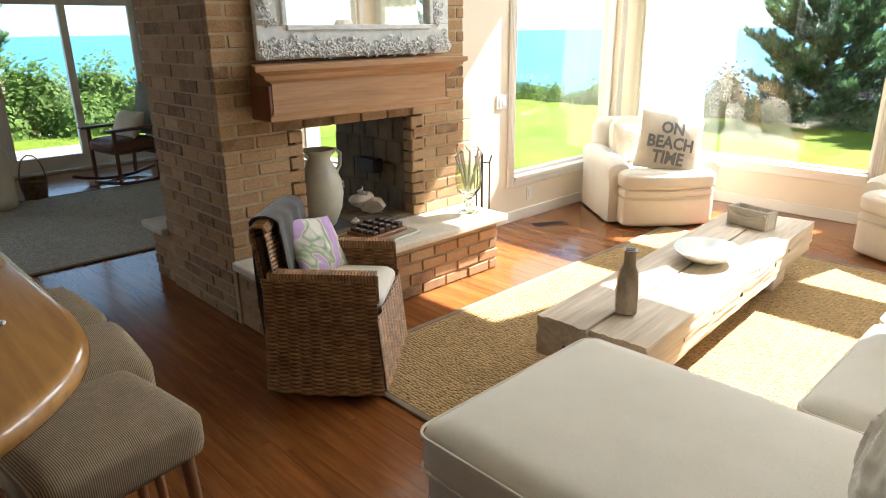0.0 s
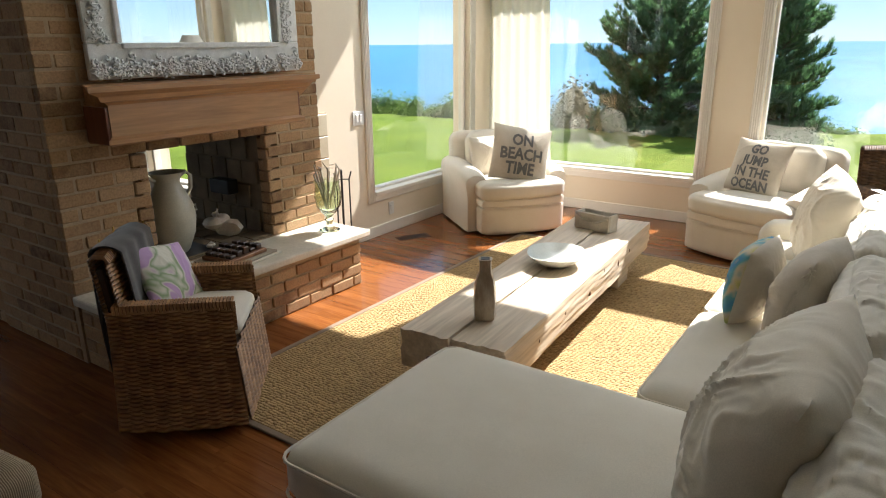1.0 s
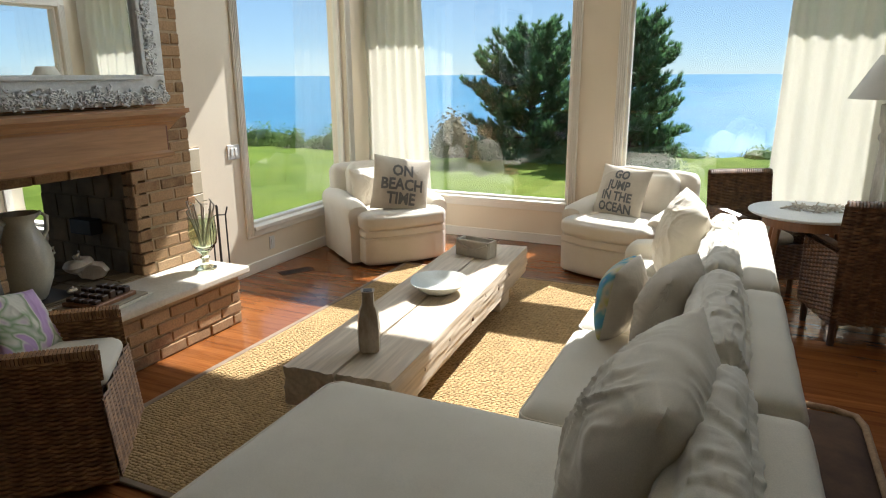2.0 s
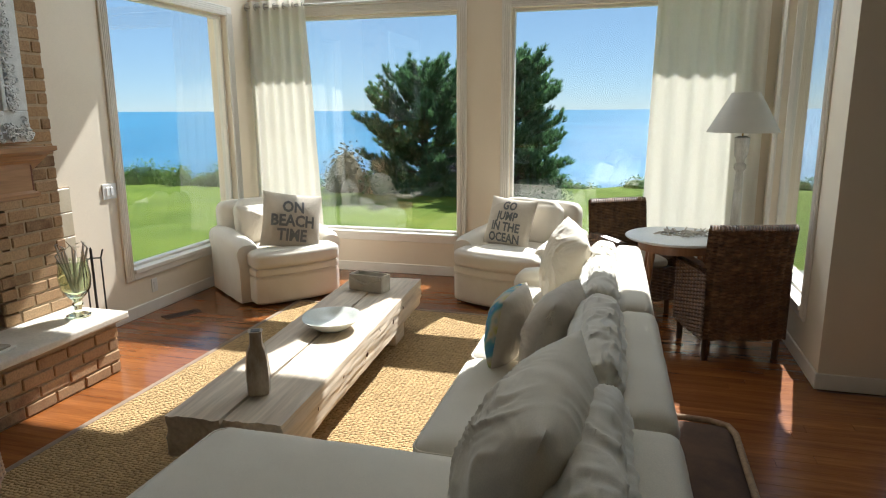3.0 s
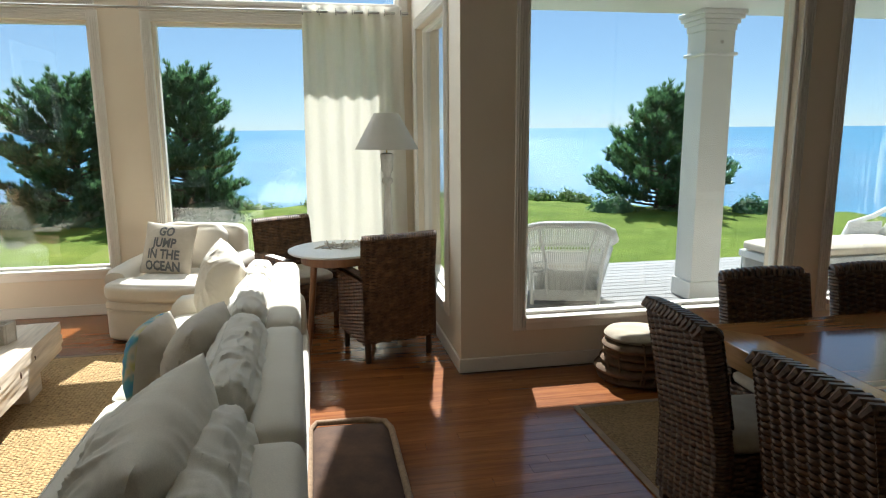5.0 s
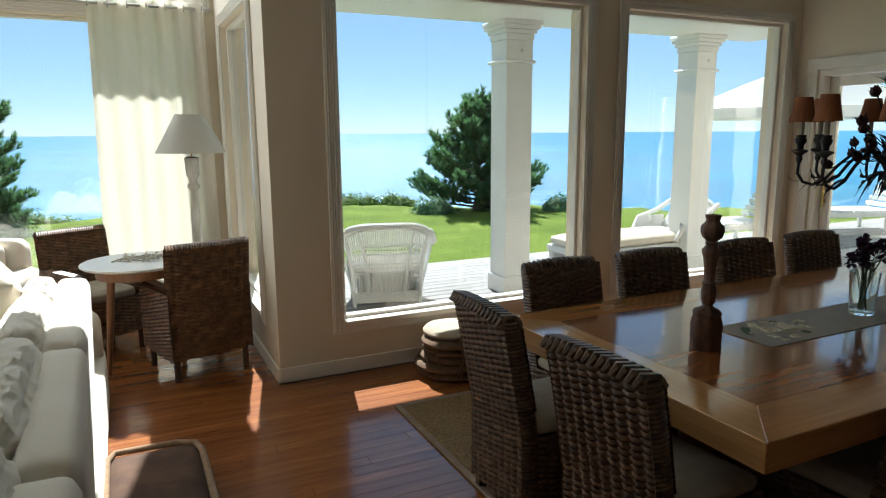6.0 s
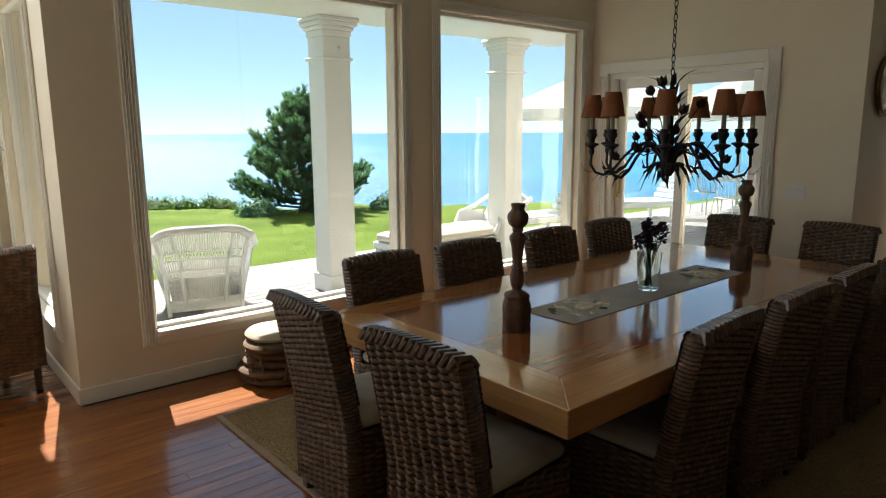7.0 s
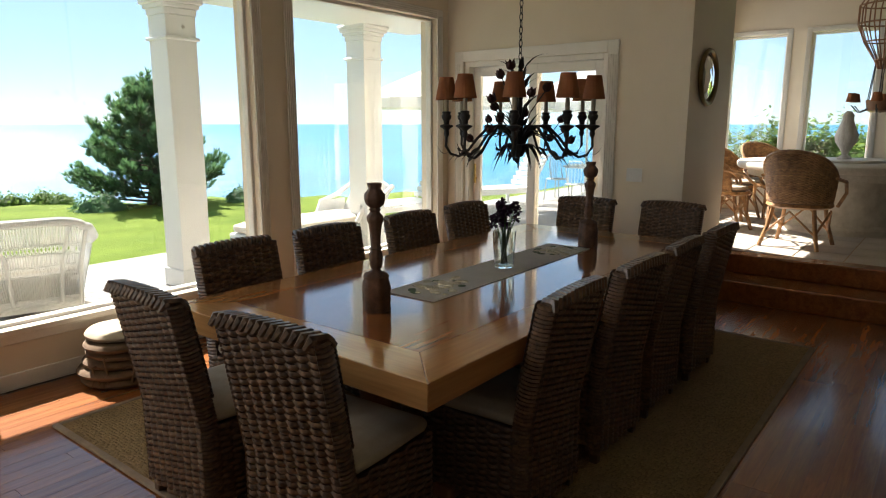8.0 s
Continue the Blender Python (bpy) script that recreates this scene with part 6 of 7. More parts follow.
def switch_plate(m, n, label):
    h = holder("light_switch", m, label, "switch")
    part("plate", box(-0.035 * n, 0.035 * n, -0.008, 0, -0.058, 0.058, 0.004, 2), M_PLASTIC, h)
    for k in range(n):
        x = (k - (n - 1) / 2) * 0.046
        part("rocker", box(x - 0.016, x + 0.016, -0.013, -0.008, -0.033, 0.033, 0.003, 1), M_PLASTIC, h)
    return h


switch_plate(pose(XL, 4.36, 1.06, 0, 0, 90), 2, "white double switch beside the window")
switch_plate(pose(XD, 2.37, 1.1, 0, 0, -90), 2, "white double switch on the dining wall")
switch_plate(pose(XL, 4.75, 0.22, 0, 0, 90), 1, "white socket plate low on the wall")


def floor_vent(m, l=0.3):
    h = holder("floor_vent", m, "brown metal floor register", "vent")
    part("frame", box(-l / 2, l / 2, -0.06, 0.06, 0.0005, 0.004, 0.001, 1), M_DARKWOOD, h)
    for k in range(12):
        x = -l / 2 + 0.02 + k * (l - 0.04) / 12
        part("slat", box(x, x + 0.009, -0.045, 0.045, 0.004, 0.007), M_IRON, h)


floor_vent(pose(-2.48, 4.7, 0, 0, 0, 60))

# pet bed
pb = holder("pet_bed", pose(1.4, 3.0, 0), "dark suede pet bed with a tan fleece rim behind the sofa", "pet bed")
part("mattress", soft_box(0.42, 1.14, 0.1, 0.05, 0.02, 12, 0.006, 3), M_VINYL, pb, smooth=True)
rim = [(0.215, -0.5, 0.1), (0.215, 0.44, 0.1), (0.19, 0.53, 0.1), (0.1, 0.57, 0.1), (-0.17, 0.58, 0.1), (-0.205, 0.5, 0.1), (-0.205, -0.5, 0.1)]
part("rim", tube(rim, 0.017, 8), M_FLEECE, pb, "tan fleece rim", smooth=True)

# stacked seat cushions with ties
cs = holder("cushion_stack", pose(3.33, 4.1, 0), "stack of round tan seat cushions with cloth ties", "cushions")
rgk = random.Random(9)
for k in range(6):
    bm = lathe([(0.0, 0.0), (0.2, 0.0), (0.225, 0.012), (0.23, 0.028), (0.215, 0.046), (0.1, 0.052), (0, 0.052)], 28)
    for v in bm.verts:
        v.co += Vector((0, 0, 1)) * 0.006 * noise.noise(v.co * 8 + Vector((k, 0, 0)))
    s = 1.12 - 0.04 * k
    part("cushion", bm, M_SEATPAD if k > 4 else M_CANVAS, cs, smooth=True, m=Matrix.LocRotScale((rgk.uniform(-0.03, 0.03), rgk.uniform(-0.03, 0.03), k * 0.053), Euler((0, 0, k)), (s, s, 1)))
    for j in range(2):
        a = rgk.uniform(3.4, 6.0)
        p = Vector((0.23 * math.cos(a), 0.23 * math.sin(a), 0.03 + k * 0.053))
        o = Vector((math.cos(a), math.sin(a), 0))
        part("tie", tube([p, p + o * 0.03 + Vector((0, 0, 0.01)), p + o * 0.04 + Vector((0.02, 0, -0.03 - 0.02 * k)), p + o * 0.035 + Vector((0.03 * (j - 0.5), 0, -0.028 - 0.045 * k))], 0.006, 5), M_CANVAS, cs)


# bar and stools
bar = holder("bar_counter", pose(0, 0, 0), "maple bar counter with a rounded front edge", "counter")
bm = bmesh.new()
outline = [(-2.6, 0.52), (-0.85, 0.545), (-0.72, 0.54), (-0.6, 0.52), (-0.5, 0.48), (-0.42, 0.42), (-0.36, 0.36), (-0.3, 0.28), (-0.26, 0.18), (-0.24, 0.0), (-0.24, -0.5), (-2.6, -0.5)]
for _ in range(2):
    fine = []
    for k, (p, q) in enumerate(zip(outline, outline[1:] + outline[:1])):
        if k in (0,) or p[1] == -0.5 or q[1] == -0.5:
            fine.append(p)
        else:
            fine += [(p[0] * 0.75 + q[0] * 0.25, p[1] * 0.75 + q[1] * 0.25), (p[0] * 0.25 + q[0] * 0.75, p[1] * 0.25 + q[1] * 0.75)]
    outline = fine
rings = []
for inset, z in ((0.03, 0.938), (0.012, 0.943), (0.003, 0.955), (0.0, 0.969), (0.003, 0.983), (0.012, 0.995), (0.03, 1.0)):
    ring = []
    for k, (x, y) in enumerate(outline):
        p, q = Vector(outline[k - 1]), Vector(outline[(k + 1) % len(outline)])
        d = (q - p).normalized()
        ring.append(bm.verts.new((x + d.y * inset, y - d.x * inset, z)))
    rings.append(ring)
for r0, r1 in zip(rings, rings[1:]):
    for i in range(len(outline)):
        bm.faces.new((r0[i], r0[(i + 1) % len(r0)], r1[(i + 1) % len(r0)], r1[i]))
bm.faces.new(rings[0])
bm.faces.new(rings[-1])
part("counter_top", bm, M_BAR, bar, smooth=True)
part("counter_body", box(-2.55, -0.75, -0.45, 0.05, 0, 0.9375, 0.006, 1), M_WHITE, bar)
tagged(part("spoon", tube([(-0.93, 0.3, 1.004), (-0.86, 0.35, 1.005), (-0.8, 0.4, 1.005)], 0.006, 6), M_PLASTIC, smooth=True), "small pale spoon on the bar", "spoon")


def stool(m):
    h = holder("bar_stool", m, "bar stool with a corded tan fabric seat", "stool", "bar stools")
    part("seat", soft_box(0.44, 0.44, 0.15, 0.04, 0.018, 16, 0.002, 2), M_CORD, h, smooth=True, m=pose(0, 0, 0.47))
    for x in (-0.17, 0.17):
        for y in (-0.17, 0.17):
            part("leg", tube([(x, y, 0.48), (x * 1.12, y * 1.12, 0)], 0.02, 8, taper=(1.1, 0.8)), M_MIDWOOD, h, smooth=True)
    for x in (-0.18, 0.18):
        part("stretcher", tube([(x, -0.18, 0.2), (x, 0.18, 0.2)], 0.011), M_MIDWOOD, h)
    return h


s1 = stool(pose(-0.94, 0.56, 0, 0, 0, 8))
copy_thing(s1, pose(-1.4, 0.62, 0, 0, 0, -4))
copy_thing(s1, pose(-1.89, 0.62, 0, 0, 0, 3))


# plants outside
def pine(x, y, height, spread, seed, label, low=0.04, taper=0.9):
    """A seaside pine: a crooked trunk, tiers of limbs, side sprigs that turn up, each set with brushes of needles."""
    rg = random.Random(seed)
    z0 = ground_z(x, y) - 0.05
    h = holder("pine_tree", pose(x, y, z0), label, "tree", "pine trees")
    lean = Vector((rg.uniform(-0.04, 0.04), rg.uniform(-0.04, 0.04), 0))
    bm = bmesh.new()
    trunk = [lean * (i / 8) ** 1.5 * height * 0.5 + Vector((0.05 * math.sin(i), 0.05 * math.cos(i * 1.3), height * 0.95 * i / 8)) for i in range(9)]
    tube(trunk, 0.11, 8, bm, taper=[1.2 - 1.1 * i / 8 for i in range(9)])
    crown = bmesh.new()

    def brush(p, d, s):
        d = d.normalized()
        a = d.cross(Vector((0.31, 0.77, 0.55))).normalized()
        b = d.cross(a)
        for k in range(14):
            t, w = rg.uniform(0, 6.283), rg.uniform(0.25, 1.1)
            e = (d + (a * math.cos(t) + b * math.sin(t)) * w).normalized()
            q = e.cross(d)
            q = (q.normalized() if q.length > 1e-4 else a) * s * 0.11
            crown.faces.new([crown.verts.new(c) for c in (p - q, p + q, p + e * s)])

    def sprig(p, d, l):
        mid = p + d * l * 0.55
        tip = p + d * l + Vector((0, 0, 0.28 * l))
        tube([p, mid, tip], 0.008, 3, bm, taper=(1, 0.8, 0.5))
        k = max(3, int(l / 0.075))
        for i in range(k + 1):
            t = 0.2 + 0.8 * i / k
            c = p.lerp(mid, t * 2) if t < 0.5 else mid.lerp(tip, t * 2 - 1)
            brush(c + Vector((rg.gauss(0, 0.025), rg.gauss(0, 0.025), rg.gauss(0, 0.02))), d * 0.6 + Vector((0, 0, 0.3 + 0.6 * t)), rg.uniform(0.13, 0.2))
    n = int(72 * height / 3)
    for i in range(n):
        f = low + (0.96 - low) * (i + rg.random()) / n
        k8 = min(7.999, f * 8)
        at = trunk[int(k8)].lerp(trunk[int(k8) + 1], k8 - int(k8))
        az = i * 2.4 + rg.uniform(-0.5, 0.5)
        l = spread * ((1 - f) ** taper + 0.06) * rg.uniform(0.55, 1.15) * min(1.0, 0.75 + f * 1.5)
        d = Vector((math.cos(az), math.sin(az), (0.1 + 0.55 * f) * rg.uniform(0.3, 1.0)))
        pts = [at, at + d * l * 0.5 + Vector((0, 0, -0.03 * l)), at + d * l + Vector((0, 0, 0.14 * l))]
        tube(pts, 0.028 * (1.15 - f), 5, bm, taper=(1, 0.7, 0.3))
        m = int(5 + 6.5 * l)
        for j in range(m):
            t = 0.22 + 0.78 * (j + 0.7) / m
            c = pts[0].lerp(pts[1], t * 2) if t < 0.5 else pts[1].lerp(pts[2], t * 2 - 1)
            turn = (1 if j % 2 else -1) * rg.uniform(0.35, 1.15) * (1.15 - 0.75 * t)
            e = Vector((math.cos(az + turn), math.sin(az + turn), rg.uniform(0.0, 0.55)))
            sprig(c, e, (0.16 + 0.2 * l * (1.1 - 0.6 * t)) * rg.uniform(0.75, 1.2))
        sprig(pts[2], d + Vector((0, 0, 0.4)), 0.2)
    for i in range(5):
        sprig(trunk[-1] - Vector((0, 0, 0.06 * i)), Vector((0.4 * math.cos(i * 2.2), 0.4 * math.sin(i * 2.2), 1.0)), 0.2)
    part("trunk", bm, M_BARK, h, "rough grey bark")
    part("crown", crown, M_NEEDLE, h, "dark green needle tufts")
    return h


pine(-3.7, 15.6, 3.04, 1.5, 1, "broad dark green seaside pine at the lawn's edge", 0.02, 0.42)
pine(-1.5, 15.4, 3.24, 1.22, 2, "dark green seaside pine with a spiky top", 0.02, 0.5)
pine(9.2, 14.5, 2.8, 1.72, 3, "conical green pine standing on the lawn", 0.02, 1.0)
pine(-15.6, 2.4, 3.6, 1.6, 4, "windswept pine beyond the garden door", 0.1)


def shrub_mass(name, spots, label, mt, seed, leaf=0.06, stuff=True):
    """Leafy mounds (x, y, radius, height) as one mass of leaf blades."""
    rg = random.Random(seed)
    bm = bmesh.new()
    for x, y, r, hgt in spots:
        z0 = ground_z(x, y) - 0.1
        core = bmesh.ops.create_icosphere(bm, subdivisions=2, radius=1.0)["verts"]
        for v in core:
            k = 0.74 * (1 + 0.3 * noise.noise(v.co * 2.2 + Vector((x, y, 0))))
            v.co = Vector((x + v.co.x * r * k, y + v.co.y * r * k, z0 + max(0.0, v.co.z) * hgt * k))
        for i in range(int(1100 * r * max(0.6, hgt))):
            d = Vector((rg.gauss(0, 1), rg.gauss(0, 1), abs(rg.gauss(0, 1)))).normalized()
            k = rg.uniform(0.7, 1.0) * (1 + 0.25 * noise.noise(d * 3 + Vector((x, y, 0))))
            p = Vector((x + d.x * r * k, y + d.y * r * k, z0 + d.z * hgt * k))
            n = (d + Vector((rg.gauss(0, 0.5), rg.gauss(0, 0.5), rg.gauss(0.3, 0.5)))).normalized()
            a = n.cross(Vector((rg.gauss(0, 1), rg.gauss(0, 1), rg.gauss(0, 1)))).normalized()
            b = n.cross(a)
            s = leaf * rg.uniform(0.7, 1.6)
            bm.faces.new([bm.verts.new(p + c) for c in (-a * s, b * s * 0.55, a * s, -b * s * 0.55)])
    ob = part(name, bm, mt)
    return tagged(ob, label, "shrubs", kind="stuff" if stuff else "")


rgs = random.Random(21)
EDGE = [(-21, 15.0), (-15.5, 15.6), (-12, 15.3), (-8, 15.8), (-4, 16.6), (0, 17.4), (3.5, 19.2), (6, 18.6), (8.4, 16.6)]
spots = []
for (xa, ya), (xb, yb) in zip(EDGE, EDGE[1:]):
    n = int(math.hypot(xb - xa, yb - ya) / 0.42)
    for i in range(n):
        t = (i + rgs.random() * 0.6) / n
        tall = 0.72 if xa < -4 else 0.5
        spots.append((xa + (xb - xa) * t, ya + (yb - ya) * t + rgs.uniform(-0.3, 0.5), rgs.uniform(0.35, 0.6), tall * rgs.uniform(0.6, 1.15)))
shrub_mass("bluff_hedge", spots, "low green shrub hedge along the bluff", M_LEAF, 5, 0.034)
shrub_mass("brown_shrub", [(-5.6, 15.2, 0.6, 1.35), (-5.9, 15.5, 0.5, 0.9)], "tall dry brownish shrub beside the pines", plain("dry_leaves", (0.12, 0.1, 0.04), (0.25, 0.2, 0.09), 0.8, scale=2), 6, 0.04)
shrub_mass("pine_undergrowth", [(-4.6, 15.4, 0.9, 0.8), (-3.4, 15.3, 0.9, 0.9), (-2.5, 15.2, 0.9, 0.9), (-1.0, 15.1, 0.9, 0.7), (8.0, 14.4, 0.6, 0.55), (9.6, 14.1, 0.7, 0.5), (10.8, 13.4, 0.5, 0.5), (11.3, 13.3, 0.35, 0.4)], "dense dark shrubs at the foot of the pines", M_NEEDLE, 8, 0.045)
west = [(-13.6 + rgs.uniform(-1.2, 0.6), 1.2 + i * 0.42, rgs.uniform(0.6, 0.95), rgs.uniform(0.9, 1.7)) for i in range(22)]
shrub_mass("garden_shrubs", west, "tangled green shrubs beyond the garden door", M_LEAF, 9, 0.05)
east = [(15.5 + rgs.uniform(-0.4, 1.0), 0.2 + i * 0.4, rgs.uniform(0.6, 0.9), rgs.uniform(1.7, 2.1)) for i in range(16)]
shrub_mass("garden_hedge", east, "tall green hedge outside the breakfast room", M_LEAF, 10, 0.05)


# white wicker on the porch: faces +y
def white_chair(m, label):
    h = holder("porch_armchair", m, label, "chair", "white porch chairs")

    def back(x, z):
        """The back's outer face: x from -1 to 1 across, z in metres; it widens and leans out upwards."""
        t = (z - 0.1) / 0.68
        half = 0.27 + 0.1 * t
        return Vector((x * half, -0.02 - 0.15 * t + 0.09 * x * x, z - 0.05 * x ** 4 * t))
    bands = ((0.34, 0.42), (0.52, 0.6))
    for z0, z1 in ((0.12, 0.34), (0.42, 0.52), (0.6, 0.76)):
        bm = bmesh.new()
        for i in range(37):
            x = -1 + 2 * i / 36
            tube([back(x, z0 + (z1 - z0) * k / 4) for k in range(5)], 0.0085, 4, bm)
        for k in range(3):
            tube([back(-1 + 2 * i / 12, z0 + (z1 - z0) * (k + 0.5) / 3) + Vector((0, 0.008, 0)) for i in range(13)], 0.004, 4, bm)
        part("stave_weave", bm, M_WHITEWICKER, h, smooth=True)
    for z0, z1 in bands:
        bm = bmesh.new()
        for i in range(24):
            x = -1 + 2 * i / 24
            for a, b in ((x, x + 2 / 24), (x + 2 / 24, x)):
                tube([back(a, z0), back((a + b) / 2, (z0 + z1) / 2), back(b, z1)], 0.0055, 4, bm)
        for z in (z0, z1):
            tube([back(-1 + 2 * i / 12, z) for i in range(13)], 0.009, 5, bm)
        part("lattice_weave", bm, M_WHITEWICKER, h)
    for sd in (-1, 1):
        part("back_brace", tube([back(sd * 0.72, 0.75) - Vector((0, 0.025, 0)), back(sd * 0.6, 0.45) - Vector((0, 0.03, 0)), (sd * 0.17, -0.05, 0.1)], 0.016, 7), M_WHITEWICKER, h, smooth=True)
        # wide rolled arm that runs on from the top of the back
        pts = [back(sd * 0.9, 0.77), Vector((sd * 0.41, -0.08, 0.71)), Vector((sd * 0.45, 0.06, 0.62)), Vector((sd * 0.45, 0.28, 0.56)), Vector((sd * 0.43, 0.5, 0.53)), Vector((sd * 0.41, 0.55, 0.46))]
        part("arm", tube(pts, 0.045, 9, taper=(0.7, 0.9, 1.15, 1.2, 1.15, 0.8)), M_WHITEWICKER, h, smooth=True)
        part("side_weave", weave(lambda u, v, sd=sd: (Vector((sd * (0.31 + 0.12 * v / 0.48), (u if sd > 0 else 0.56 - u) - 0.03, 0.07 + v)), Vector((sd, 0, -0.2))), 0.56, 0.48, 0.017, 0.04, 0.005), M_WHITEWICKER, h, smooth=True)
        part("back_post", tube([(sd * 0.31, -0.03, 0), (sd * 0.33, -0.05, 0.4), (sd * 0.39, -0.09, 0.7)], 0.02, 7), M_WHITEWICKER, h, smooth=True)
        part("front_post", tube([(sd * 0.31, 0.52, 0), (sd * 0.36, 0.53, 0.5)], 0.02, 7), M_WHITEWICKER, h, smooth=True)
    bm = bmesh.new()
    tube([back(-1 + i / 10, 0.785) for i in range(21)], 0.034, 9, bm)
    for i in range(60):
        p = back(-1 + i / 30, 0.785)
        tube([p + Vector((-0.008, -0.036, -0.01)), p + Vector((0, 0, 0.036)), p + Vector((0.008, 0.036, -0.01))], 0.006, 4, bm)
    part("top_roll_braid", bm, M_WHITEWICKER, h, smooth=True)
    part("apron_weave", weave(flat((0.31, 0.54, 0.08), (-1, 0, 0), (0, 0, 1)), 0.62, 0.22, 0.017, 0.04, 0.005), M_WHITEWICKER, h, smooth=True)
    part("back_apron_weave", weave(flat((-0.3, -0.03, 0.04), (1, 0, 0), (0, 0, 1)), 0.6, 0.1, 0.017, 0.04, 0.005), M_WHITEWICKER, h, smooth=True)
    part("seat_frame", box(-0.32, 0.32, 0.0, 0.54, 0.26, 0.3, 0.01), M_WHITEWICKER, h)
    part("seat_cushion", soft_box(0.62, 0.54, 0.11, 0.045, 0.02, 10, 0.004, 4), M_LINEN, h, "tan seat cushion", smooth=True, m=pose(0, 0.27, 0.3))
    return h


white_chair(pose(3.57, 6.02, -0.02, 0, 0, -16), "white painted wicker armchair facing the sea on the porch")
cl = holder("wicker_chaise", pose(7.62, 6.35, -0.02, 0, 0, 90), "white wicker chaise longue with a pale cushion on the porch", "chaise")


def chaise_back(u, v):
    x = u - 0.35
    return Vector((-x, -0.45 * v + 0.15 * x * x, 0.32 + 0.85 * v - 0.2 * (abs(x) / 0.35) ** 3 * v)), Vector((0, -0.9, -0.4))


part("backrest", weave(chaise_back, 0.7, 0.56, 0.018, 0.045, 0.007), M_WHITEWICKER, cl, smooth=True)
part("back_roll", tube([chaise_back(0.7 * i / 16, 0.57)[0] for i in range(17)], 0.028, 8), M_WHITEWICKER, cl, smooth=True)
part("seat_frame", box(-0.35, 0.35, -0.05, 1.75, 0.24, 0.32, 0.015), M_WHITEWICKER, cl)
part("seat_cushion", soft_box(0.64, 1.75, 0.11, 0.045, 0.02, 12, 0.004, 4), M_LINEN, cl, "pale tan long cushion", smooth=True, m=pose(0, 0.86, 0.32))
for sd in (-1, 1):
    part("arm", tube([(sd * 0.38, -0.25, 0.75), (sd * 0.4, 0.0, 0.62), (sd * 0.4, 0.3, 0.55), (sd * 0.38, 0.42, 0.35)], 0.03, 8), M_WHITEWICKER, cl, smooth=True)
    part("side_weave", weave(flat((sd * 0.36, 0.0 if sd > 0 else 1.7, 0.06), (0, sd, 0), (0, 0, 1)), 1.7, 0.2, 0.02, 0.05, 0.006), M_WHITEWICKER, cl, smooth=True)
    part("arm_weave", weave(flat((sd * 0.37, -0.1 if sd > 0 else 0.35, 0.32), (0, sd, 0), (0, 0, 1)), 0.45, 0.24, 0.02, 0.05, 0.006), M_WHITEWICKER, cl, smooth=True)
    for y in (0.0, 1.68):
        part("leg", tube([(sd * 0.32, y, 0), (sd * 0.32, y, 0.25)], 0.025, 8), M_WHITEWICKER, cl)


def umbrella(m, r, label):
    h = holder("patio_umbrella", m, label, "umbrella", "patio umbrellas")
    bm = bmesh.new()
    n = 8
    rim = [bm.verts.new((r * math.cos(2 * math.pi * i / n), r * math.sin(2 * math.pi * i / n), 1.95)) for i in range(n)]
    mid = [bm.verts.new((0.5 * r * math.cos(2 * math.pi * i / n), 0.5 * r * math.sin(2 * math.pi * i / n), 2.33)) for i in range(n)]
    top = [bm.verts.new((0.14 * r * math.cos(2 * math.pi * i / n), 0.14 * r * math.sin(2 * math.pi * i / n), 2.58)) for i in range(n)]
    for a, b in ((rim, mid), (mid, top)):
        for i in range(n):
            bm.faces.new((a[i], a[(i + 1) % n], b[(i + 1) % n], b[i]))
    bm.faces.new(top)
    bmesh.ops.solidify(bm, geom=bm.faces[:], thickness=0.01)
    c = part("canopy", bm, M_UMBRELLA, h, "white canvas canopy")
    part("vent", lathe([(0.24 * r, 2.52), (0.02, 2.72), (0.02, 2.8)], 8), M_UMBRELLA, c)
    part("valance", lathe([(r * 0.985, 1.8), (r * 0.985, 1.945)], 8), M_UMBRELLA, c)
    part("pole", tube([(0, 0, 0), (0, 0, 2.6)], 0.028, 8), M_WHITE, h)
    part("base", lathe([(0.26, 0), (0.26, 0.06), (0.05, 0.1)], 20), M_WHITE, h, smooth=True)
    for i in range(n):
        a = 2 * math.pi * i / n
        part("rib", tube([(0, 0, 2.55), (0.97 * r * math.cos(a), 0.97 * r * math.sin(a), 1.935)], 0.01, 4), M_WHITE, h)
    return h


u1 = umbrella(pose(10.8, 7.1, -0.02), 1.75, "open white canvas patio umbrella on the deck")
copy_thing(u1, pose(14.6, 6.5, -0.02, 0, 0, 20))


def slat_lounger(m):
    h = holder("deck_lounger", m, "white slatted wooden sun lounger", "lounger", "deck loungers")
    for i in range(14):
        part("slat", box(-0.33, 0.33, 0.1 * i, 0.1 * i + 0.08, 0.33, 0.355, 0.004, 1), M_WHITE, h)
    for i in range(7):
        y, z = -0.02 - 0.06 * i, 0.38 + 0.085 * i
        part("back_slat", box(-0.33, 0.33, y - 0.015, y + 0.015, z, z + 0.07, 0.004, 1), M_WHITE, h)
    for sd in (-1, 1):
        part("rail", box(sd * 0.33 - 0.02, sd * 0.33 + 0.02, -0.1, 1.4, 0.25, 0.33, 0.006, 1), M_WHITE, h)
        part("back_post", tube([(sd * 0.3, 0.0, 0.3), (sd * 0.3, -0.45, 0.98)], 0.02, 6), M_WHITE, h)
        for y in (0.05, 1.3):
            part("leg", box(sd * 0.31 - 0.025, sd * 0.31 + 0.025, y, y + 0.06, 0, 0.26, 0.005, 1), M_WHITE, h)
    return h


